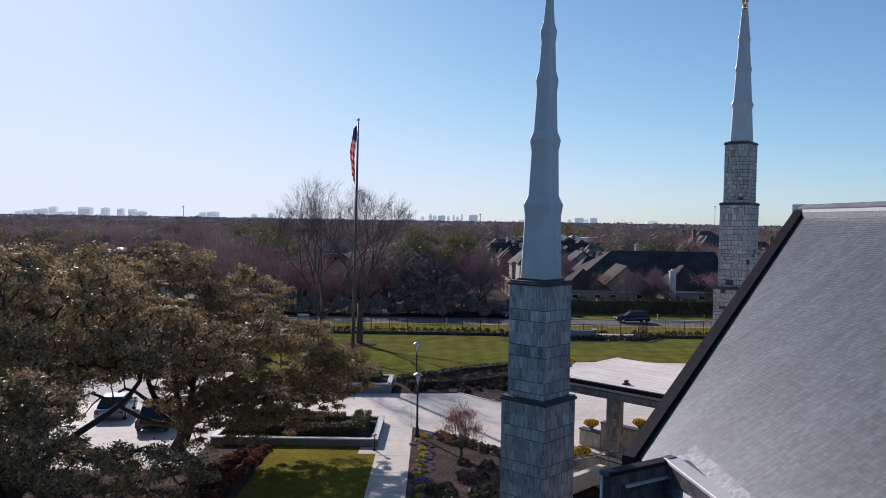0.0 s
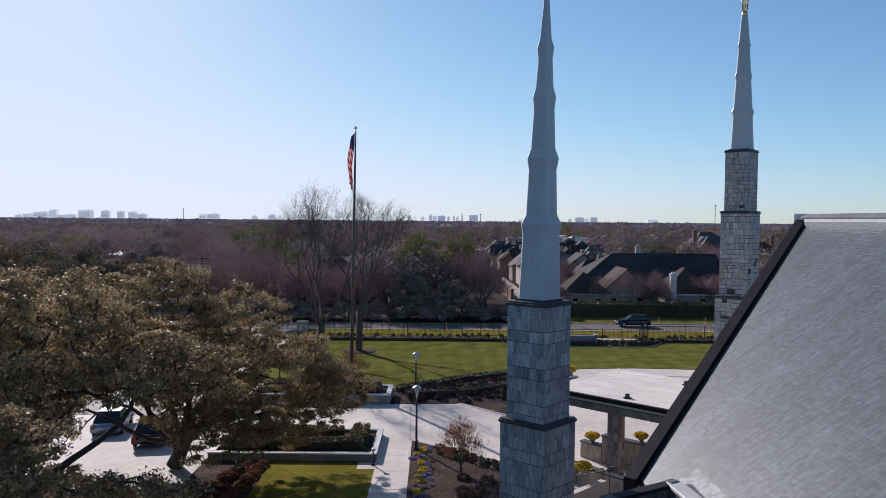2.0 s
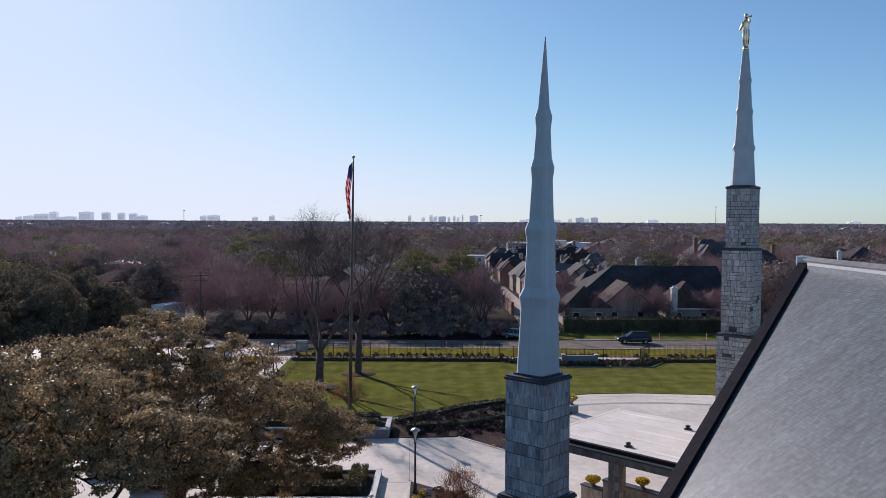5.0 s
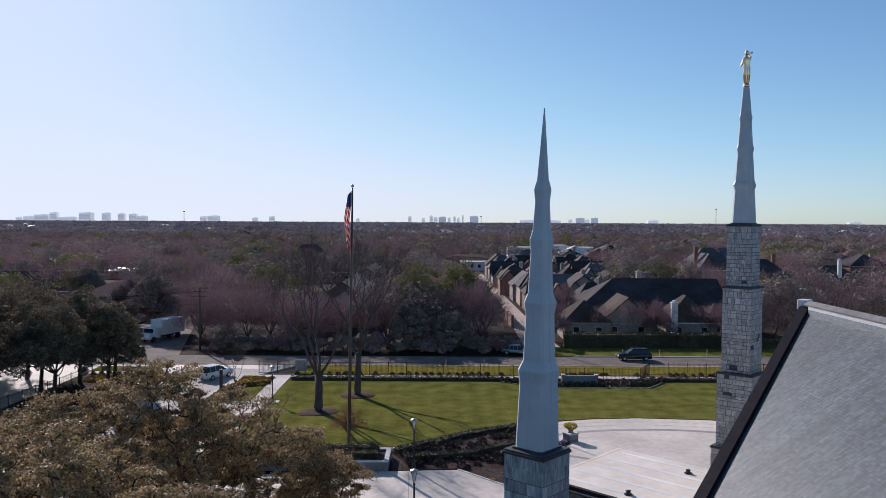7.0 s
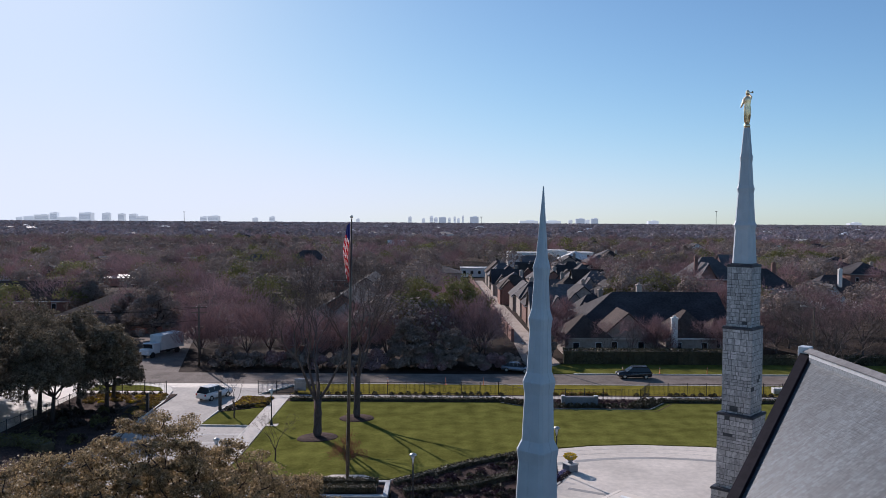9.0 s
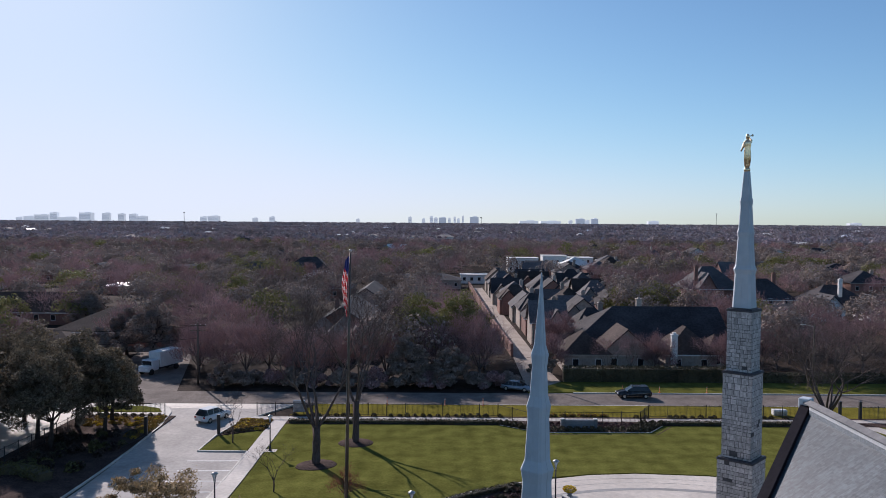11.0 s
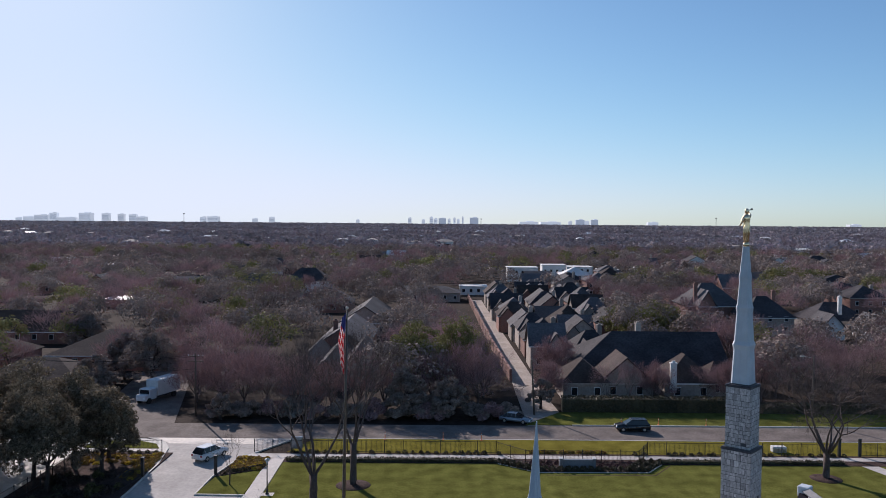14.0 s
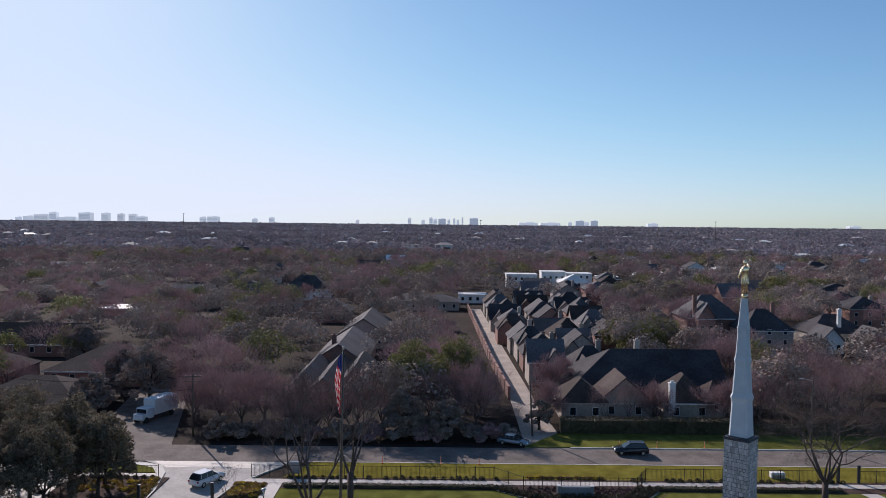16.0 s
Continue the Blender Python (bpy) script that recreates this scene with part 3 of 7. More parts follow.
def tower(x, y, tiers, spire, label, name="stone_tower", statue_at=None, brick_mat="stone", rz=TURN, lean=(0.0, 0.0)):
    """A stepped square stone tower. tiers: (width, bottom, top) from below; spire: rows of (half width, height)."""
    t = thing(name, x, y, tiers[0][1], label, "tower", rz=rz)
    z0 = tiers[0][1]
    for i, (w, lo, hi) in enumerate(tiers):
        bm = bmesh.new()
        box(bm, 0, 0, lo - z0, w - 0.026, w - 0.026, hi - lo - 0.14)
        shaft = part("shaft", bm, M["joint"], t)
        PIECES.append((shaft, w, lo - z0, hi - z0 - 0.16, M[brick_mat], 7 if brick_mat == "stone_far" else 5))
        bm = bmesh.new()
        box(bm, 0, 0, hi - z0 - 0.16, w + 0.1, w + 0.1, 0.1, bevel=0.015)
        box(bm, 0, 0, hi - z0 - 0.06, w + 0.02, w + 0.02, 0.06, bevel=0.012)
        part("cap", bm, M["cap_dark"], t, "dark metal cap ledge")
    top = tiers[-1][2] - z0
    bm = bmesh.new()
    lathe(bm, [(spire[0][0] * 1.414 * 1.04, 0.0), (spire[0][0] * 1.414 * 1.04, 0.06)], 4, z=top, turn=math.pi / 4)
    part("spire_foot", bm, M["cap_dark"], t)
    bm = bmesh.new()
    ch = 0.16
    rings = []
    for r, h in spire:
        ring = []
        lx, ly = lean[0] * h / spire[-1][1], lean[1] * h / spire[-1][1]
        for k in range(4):
            a = math.pi / 4 + k * math.pi / 2
            cx, cy = lx + r * 1.414 * math.cos(a), ly + r * 1.414 * math.sin(a)
            tx, ty = -math.sin(a), math.cos(a)
            nx, ny = math.cos(a), math.sin(a)
            # chamfered corner: two points
            for s in (-1, 1):
                ring.append(bm.verts.new((cx - nx * r * ch + s * tx * r * ch, cy - ny * r * ch + s * ty * r * ch, top + 0.05 + h)))
        rings.append(ring)
    for p, q in zip(rings, rings[1:]):
        for j in range(8):
            bm.faces.new((p[j], p[(j + 1) % 8], q[(j + 1) % 8], q[j]))
    bm.faces.new(rings[-1])
    bmesh.ops.recalc_face_normals(bm, faces=bm.faces[:])
    sp = part("spire", bm, M["spire_paint"], t, "pale blue-grey painted metal spire")
    # standing seams on the four faces
    for k in range(4):
        bm = bmesh.new()
        a = k * math.pi / 2
        pts = [(lean[0] * h / spire[-1][1] + r * 1.004 * math.cos(a), lean[1] * h / spire[-1][1] + r * 1.004 * math.sin(a), top + 0.05 + h) for r, h in spire]
        tube(bm, pts, 0.012, 4)
        part("seam", bm, M["spire_paint"], sp)
    return t


def spire_profile(r0, height, tip, collars):
    """Tapering shaft with a flared collar at each break. collars: (share of height, shares of r0 above, at and below the collar)."""
    rows = [(r0, 0.0)]
    for f, over, at, under in collars:
        rows += [(r0 * under, (f - 0.034) * height), (r0 * at, (f - 0.002) * height), (r0 * at, (f + 0.002) * height), (r0 * over, (f + 0.03) * height)]
    rows.append((tip, height))
    return rows


near_tower = tower(3.44, 27.36, [(2.15, 0.9, 4.6), (1.835, 4.6, 8.42), (1.536, 8.42, 12.42)], spire_profile(0.56, 11.1, 0.012, [(0.228, 0.74, 0.96, 0.88), (0.428, 0.58, 0.75, 0.66), (0.613, 0.42, 0.55, 0.49), (0.762, 0.27, 0.40, 0.34)]), "grey veined stone tower with stepped tiers and pale metal spire", lean=(0.09, -0.10))
far_tower = tower(19.45 + 0.0, 51.9, [(2.7, 0.9, 5.6), (2.24, 5.6, 10.38), (1.86, 10.38, 15.87), (1.55, 15.87, 19.8)], spire_profile(0.60, 8.55, 0.16, [(0.282, 0.81, 0.95, 0.84), (0.552, 0.62, 0.72, 0.65), (0.781, 0.46, 0.54, 0.49)]), "tall grey stone tower with pale spire under a gilded statue", brick_mat="stone_far")


def statue():
    """A gilded standing figure, one plain mesh."""
    bm = bmesh.new()
    lathe(bm, [(0.10, 0.0), (0.2, 0.06), (0.24, 0.18), (0.2, 0.3), (0.12, 0.36)], 14)
    lathe(bm, [(0.13, 0.3), (0.20, 0.42), (0.20, 0.75), (0.25, 1.05), (0.27, 1.35), (0.23, 1.6), (0.27, 1.85), (0.29, 2.02), (0.22, 2.14), (0.10, 2.2), (0.09, 2.26)], 14)
    bmesh.ops.scale(bm, vec=(1.0, 0.72, 1.0), verts=[v for v in bm.verts if v.co.z > 0.38])
    lathe(bm, [(0.06, 2.22), (0.13, 2.3), (0.15, 2.42), (0.12, 2.54), (0.05, 2.6)], 12)
    tube(bm, [(-0.25, 0, 2.02), (-0.34, 0.02, 1.75), (-0.44, 0.1, 1.5), (-0.46, 0.14, 1.42)], [0.09, 0.08, 0.065, 0.05], 8)
    tube(bm, [(0.25, 0, 2.02), (0.38, 0.1, 2.16), (0.3, 0.26, 2.36)], [0.09, 0.075, 0.055], 8)
    tube(bm, [(0.1, 0.2, 2.42), (0.32, 0.3, 2.47), (0.62, 0.42, 2.54), (0.7, 0.45, 2.56)], [0.022, 0.028, 0.04, 0.09], 8)
    # folds of the robe
    for k in range(9):
        b = 2 * math.pi * k / 9 + 0.2
        tube(bm, [(0.25 * math.cos(b), 0.18 * math.sin(b), 1.5), (0.25 * math.cos(b + 0.15), 0.18 * math.sin(b + 0.15), 1.0), (0.19 * math.cos(b + 0.3), 0.14 * math.sin(b + 0.3), 0.45)], [0.02, 0.035, 0.03], 5)
    ob = solo("statue", bm, M["gold"], "gilded statue of a robed trumpeter on the spire", "statue", soft=True)
    ob.matrix_basis = pose(19.45, 51.9, 28.34, 0, 0, 12) @ Matrix.Diagonal((0.84, 0.84, 0.93, 1.0))
    return ob


statue()

# main roof: ridge along y at x=20.4; prow gable at the far end
RIDGE_X, RIDGE_Z, PITCH = 20.35, 15.08, 0.703
EAVE_X, Y_BACK = 7.3, -14.0


def roof_z(x):
    return RIDGE_Z - PITCH * abs(RIDGE_X - x)


def prow_y(x):
    return 44.7 - abs(RIDGE_X - x) * 1.235


M["slate_lead"] = mat("slate_lead", (0.10, 0.10, 0.105), (0.17, 0.168, 0.17), 0.6, 3.0, 0.15, big=0.2)


def temple_body():
    t = thing("temple", RIDGE_X, 20.0, 1.0, "stone temple hall with steep slate gable roof", "building")
    t_inv = Matrix.Translation((-RIDGE_X, -20.0, -1.0))
    ex = 2 * RIDGE_X - EAVE_X
    ez = roof_z(EAVE_X)
    bm = bmesh.new()
    loop = [(EAVE_X + 0.5, Y_BACK + 0.5), (ex - 0.5, Y_BACK + 0.5), (ex - 0.5, prow_y(ex) - 0.5), (RIDGE_X, prow_y(RIDGE_X) - 0.7), (EAVE_X + 0.5, prow_y(EAVE_X) - 0.5)]
    prism(bm, loop, 1.0, ez - 0.3)
    lo = [bm.verts.new((EAVE_X + 0.5, prow_y(EAVE_X) - 0.5, ez - 0.3)), bm.verts.new((RIDGE_X, prow_y(RIDGE_X) - 0.7, ez - 0.3)), bm.verts.new((ex - 0.5, prow_y(ex) - 0.5, ez - 0.3))]
    pk = bm.verts.new((RIDGE_X, prow_y(RIDGE_X) - 0.7, RIDGE_Z - 0.4))
    bm.faces.new((lo[0], lo[1], pk))
    bm.faces.new((lo[1], lo[2], pk))
    bmesh.ops.transform(bm, matrix=t_inv, verts=bm.verts[:])
    part("wall", bm, M["stone_far"], t)
    # two roof decks, under the slates
    for s in (-1, 1):
        e_x = RIDGE_X + s * (RIDGE_X - EAVE_X)
        bm = bmesh.new()
        c = [(RIDGE_X, Y_BACK, RIDGE_Z), (RIDGE_X, prow_y(RIDGE_X), RIDGE_Z), (e_x, prow_y(e_x), ez), (e_x, Y_BACK, ez)]
        up = [bm.verts.new(p) for p in c]
        dn = [bm.verts.new((p[0], p[1], p[2] - 0.3)) for p in c]
        bm.faces.new(up)
        bm.faces.new(dn[::-1])
        for i in range(4):
            bm.faces.new((up[i], dn[i], dn[(i + 1) % 4], up[(i + 1) % 4]))
        bmesh.ops.recalc_face_normals(bm, faces=bm.faces[:])
        bmesh.ops.transform(bm, matrix=t_inv, verts=bm.verts[:])
        deck = part("roof", bm, M["joint"] if s < 0 else M["shingle_grey"], t, "blue-grey slate roof slope")
        if s < 0:
            DECK.append((deck, t))
        # raking coping along the prow
        bm = bmesh.new()
        n = 14
        rows = []
        for i in range(n + 1):
            f = i / n
            x = RIDGE_X + s * (RIDGE_X - EAVE_X + 0.25) * f
            y, z = prow_y(x), roof_z(x) + 0.05
            # cross-section: outer face, top, inner face
            p = Vector((x, y, z))
            out = Vector((s * 0.78, 0.63, 0))
            rows.append([bm.verts.new(p + out * 0.46 + Vector((0, 0, -0.75))), bm.verts.new(p + out * 0.46 + Vector((0, 0, 0.2))), bm.verts.new(p + out * -0.02 + Vector((0, 0, 0.2))), bm.verts.new(p + out * -0.06 + Vector((0, 0, -0.06)))])
        for p, q in zip(rows, rows[1:]):
            for j in range(3):
                bm.faces.new((p[j], p[j + 1], q[j + 1], q[j]))
        bm.faces.new(rows[0])
        bm.faces.new(rows[-1])
        bmesh.ops.recalc_face_normals(bm, faces=bm.faces[:])
        bmesh.ops.transform(bm, matrix=t_inv, verts=bm.verts[:])
        part("rake_coping", bm, M["coping"], t, "dark bronze metal coping")
    # ridge cap with bright flashing below
    bm = bmesh.new()
    prism(bm, [(RIDGE_X - 0.26, Y_BACK), (RIDGE_X + 0.26, Y_BACK), (RIDGE_X + 0.26, 44.2), (RIDGE_X - 0.26, 44.2)], RIDGE_Z + 0.1, RIDGE_Z + 0.3)
    bmesh.ops.transform(bm, matrix=t_inv, verts=bm.verts[:])
    part("ridge_flashing", bm, M["flashing"], t, "bright metal ridge flashing")
    bm = bmesh.new()
    prism(bm, [(RIDGE_X - 0.25, Y_BACK), (RIDGE_X + 0.25, Y_BACK), (RIDGE_X + 0.25, 44.2), (RIDGE_X - 0.25, 44.2)], RIDGE_Z - 0.2, RIDGE_Z + 0.1)
    bmesh.ops.transform(bm, matrix=t_inv, verts=bm.verts[:])
    part("ridge_board", bm, M["slate_piece"], t)
    bm = bmesh.new()
    prof = [(-0.3, 0.3), (-0.3, 0.36), (0, 0.55), (0.3, 0.36), (0.3, 0.3)]
    a = [bm.verts.new((RIDGE_X + px, Y_BACK, RIDGE_Z + pz)) for px, pz in prof]
    b = [bm.verts.new((RIDGE_X + px, 44.9, RIDGE_Z + pz)) for px, pz in prof]
    for j in range(5):
        bm.faces.new((a[j], a[(j + 1) % 5], b[(j + 1) % 5], b[j]))
    bm.faces.new(a)
    bm.faces.new(b[::-1])
    bmesh.ops.recalc_face_normals(bm, faces=bm.faces[:])
    bmesh.ops.transform(bm, matrix=t_inv, verts=bm.verts[:])
    part("ridge_cap", bm, M["slate_lead"], t, "grey metal ridge cap")
    bm = bmesh.new()
    box(bm, RIDGE_X - 0.05, 45.05, RIDGE_Z + 0.02, 0.62, 0.62, 0.56, rz=45, bevel=0.04)
    bmesh.ops.transform(bm, matrix=t_inv, verts=bm.verts[:])
    part("ridge_end", bm, M["flashing"], t, "pale metal box at the ridge's end")
    # low parapet at the eave corner
    A, B, C = (5.24, 24.3), (7.61, 25.8), (8.2, 20.6)
    def run(name, p, q, z0, z1, wd, shift, m, label="", over=0.0, bevel=0.0):
        bm = bmesh.new()
        d = Vector((q[0] - p[0], q[1] - p[1], 0))
        nx, ny = -d.y / d.length * shift, d.x / d.length * shift
        box(bm, (p[0] + q[0]) / 2 + nx, (p[1] + q[1]) / 2 + ny, z0, d.length + over, wd, z1 - z0, rz=math.degrees(math.atan2(d.y, d.x)), bevel=bevel)
        bmesh.ops.transform(bm, matrix=t_inv, verts=bm.verts[:])
        return part(name, bm, m, t, label)
    tile_rng = random.Random(61)
    for p, q in ((A, B), (B, C)):
        wl = run("parapet", p, q, 1.0, 6.6, 0.34, 0.0, M["joint"], "dark tiled parapet wall")
        d = Vector((q[0] - p[0], q[1] - p[1], 0))
        length, rz = d.length, math.degrees(math.atan2(d.y, d.x))
        z = 6.59
        while z > 3.4:
            hh, u = tile_rng.choice((0.24, 0.3)), 0.0
            while u < length - 0.05:
                wd = min(tile_rng.choice((0.34, 0.42, 0.5)), length - u)
                for side in (-1, 1):
                    bm = bmesh.new()
                    box(bm, wd / 2, 0, 0, wd - 0.012, 0.02, hh - 0.012)
                    c = Vector((p[0], p[1], 0)) + d.normalized() * u
                    bmesh.ops.transform(bm, matrix=t_inv @ pose(c.x, c.y, z - hh, 0, 0, rz) @ Matrix.Translation((0, side * (0.176 + 0.004 * tile_rng.random()), 0)), verts=bm.verts[:])
                    part("tile", bm, M["stone_dark"], wl)
                u += wd
            z -= hh
    run("coping", A, B, 6.6, 6.72, 0.42, 0.0, M["coping"], "dark metal parapet coping", 0.1, 0.02)
    run("coping", B, C, 6.6, 6.74, 0.56, 0.06, M["wall_cap"], "pale metal parapet coping", 0.2, 0.03)
    run("gutter", B, C, 6.5, 6.62, 0.72, 0.70, M["slate_lead"], "grey lead gutter behind the parapet", 0.1, 0.02)
    # narrow bright strip a little below the coping
    run("wall_trim", (5.75, 24.62), (7.35, 25.63), 6.16, 6.25, 0.1, -0.22, M["flashing"], "narrow bright strip on the parapet wall")
    for q in (A, B):
        for k, r in enumerate((0.15, -0.15)):
            bm = bmesh.new()
            box(bm, q[0] + r * 0.5, q[1] + r * 0.3, 6.6, 0.22, 0.34, 0.17, rz=30, bevel=0.03)
            bmesh.ops.transform(bm, matrix=t_inv, verts=bm.verts[:])
            part("corner_cap", bm, M["slate_lead"], t)
    bm = bmesh.new()
    tube(bm, [(A[0] - 0.2, A[1] - 0.12, 1.2), (A[0] - 0.2, A[1] - 0.12, 6.6)], 0.045, 6)
    bmesh.ops.transform(bm, matrix=t_inv, verts=bm.verts[:])
    part("corner_trim", bm, M["flashing"], t)
    return t


DECK = []
temple = temple_body()


def canopy():
    """The flat entrance canopy with stone columns."""
    t = thing("entrance_canopy", 10.0, 44.0, 1.1, "flat-roofed entrance canopy with stone columns", "canopy", rz=0)
    d, n = Vector((0.72, -0.69, 0)), Vector((0.69, 0.72, 0))
    o = Vector((5.9, 44.2, 0))
    def at(u, v, z):
        p = o + d * u + n * v
        return (p.x - 10.0, p.y - 44.0, z - 1.1)
    def block(name, u0, u1, v0, v1, z0, z1, m, label=""):
        bm = bmesh.new()
        prism(bm, [at(u, v, 0)[:2] for u, v in ((u0, v0), (u1, v0), (u1, v1), (u0, v1))], z0 - 1.1, z1 - 1.1)
        bmesh.ops.recalc_face_normals(bm, faces=bm.faces[:])
        return part(name, bm, m, t, label)
    W, Dp = 11.0, 8.0
    g = random.Random(77)
    block("roof_slab", 0, W, 0, Dp, 5.55, 5.85, M["membrane"], "dusty white roof membrane")
    block("fascia", -0.1, W + 0.1, -0.25, -0.02, 5.74, 5.95, M["coping"], "dark metal fascia")
    block("fascia", -0.25, -0.02, -0.25, Dp + 0.1, 5.6, 5.856, M["membrane"])
    block("beam", 0.3, W, -0.2, 0.75, 5.2, 5.54, M["stone_col"], "stone-clad beam")
    for k in range(5):
        v = 0.9 + 1.55 * k
        block("roof_rib", 0.4, W - 0.2, v, v + 0.3, 5.85, 5.858, M["paint_white"], "raised white membrane seam")
    for u in (4.0, 9.6):
        for v in (0.4, 6.9):
            col = block("column", u, u + 0.64, v - 0.32, v + 0.32, 1.1, 5.19, M["joint"], "stone-clad column")
            for face in range(4):
                z = 5.18
                while z > 1.3:
                    hh = g.choice((0.3, 0.42, 0.5))
                    cut = g.choice((0.24, 0.32, 0.4))
                    for c0, c1 in ((0.0, cut), (cut, 0.64)):
                        bm = bmesh.new()
                        q = [(c0 + 0.006, -0.008), (c1 - 0.006, -0.008), (c1 - 0.006, 0.002), (c0 + 0.006, 0.002)]
                        if face in (1, 3):
                            q = [(-0.008 if face == 3 else 0.638, a) if i in (0, 1) else (0.002 if face == 3 else 0.648, a) for i, (a, _) in enumerate(q)]
                        elif face == 2:
                            q = [(a, b + 0.646) for a, b in q]
                        prism(bm, [at(u + a, v - 0.32 + b, 0)[:2] for a, b in q], max(1.12, z - hh) - 1.1, z - 0.008 - 1.1)
                        bmesh.ops.recalc_face_normals(bm, faces=bm.faces[:])
                        part("tile", bm, M["stone_col"], col)
                    z -= hh
    for u, v in ((4.6, 1.0), (5.2, 6.4)):
        bm = bmesh.new()
        p = at(u, v, 5.86)
        lathe(bm, [(0.22, 0.0), (0.24, 0.03), (0.12, 0.1), (0.12, 0.18), (0.16, 0.2), (0.05, 0.24)], 10, *p)
        part("roof_vent", bm, M["metal_dark"], t, "small dark roof vent")
    return t


M["stone_col"] = mat("stone_col", (0.17, 0.145, 0.125), (0.38, 0.33, 0.28), 0.65, 2.2, 0.3, vary=0.35, big=0.25, stretch=(1.4, 1.4, 0.7))
canopy()

# ---- trees ----
def limb_path(rng, a, b, sag=0.12, n=5):
    a, b = Vector(a), Vector(b)
    L = (b - a).length
    pts = []
    wob = [Vector(rng.normal(size=3)) for _ in range(2)]
    for i in range(n + 1):
        f = i / n
        p = a.lerp(b, f)
        p.z += L * sag * math.sin(math.pi * f)
        p += (wob[0] * math.sin(math.pi * f) + wob[1] * math.sin(2 * math.pi * f)) * L * 0.045
        pts.append(p)
    return pts


def leafy_tree(name, x, y, z, clumps, fork, trunk_r, per, size, leaf, label, seed, category="tree", limbs=14, group="", bark="bark", quad=True, aspect=0.55):
    """A broad-leaved tree: trunk, limbs to its clumps, and a crown of small blades."""
    rng = np.random.default_rng(seed)
    t = thing(name, x, y, z, label, category, group)
    off = Vector((-x, -y, -z))
    bm = bmesh.new()
    f = Vector(fork)
    tube(bm, [Vector((x, y, z - 0.3)) + off, Vector((x, y, z)).lerp(f, 0.5) + off, f + off], [trunk_r * 1.35, trunk_r, trunk_r * 0.9], 9)
    part("trunk", bm, M[bark], t)
    pick = rng.permutation(len(clumps))[:limbs]
    for k in pick:
        c = clumps[k]
        path = [p + off for p in limb_path(rng, f, c[:3], -0.06)]
        bm = bmesh.new()
        r0 = trunk_r * (0.35 + 0.25 * rng.random())
        tube(bm, path, [r0 * (1 - 0.8 * i / (len(path) - 1)) for i in range(len(path))], 6)
        for _ in range(3):
            s = path[2 + rng.integers(0, len(path) - 2)]
            e = s + Vector((*(rng.normal(size=2) * c[3] * 0.8), abs(rng.normal()) * c[5]))
            tube(bm, [s, s.lerp(e, 0.5) + Vector((0, 0, 0.15)), e], [r0 * 0.3, r0 * 0.2, r0 * 0.06], 4)
        part("limb", bm, M[bark], t)
    pts, away = clump_cloud(rng, clumps, per)
    raw_mesh("crown", leaf_cards(rng, pts + np.array(off), size, aspect, quad=quad, normals=away), 4 if quad else 3, M[leaf], None, t)
    return t


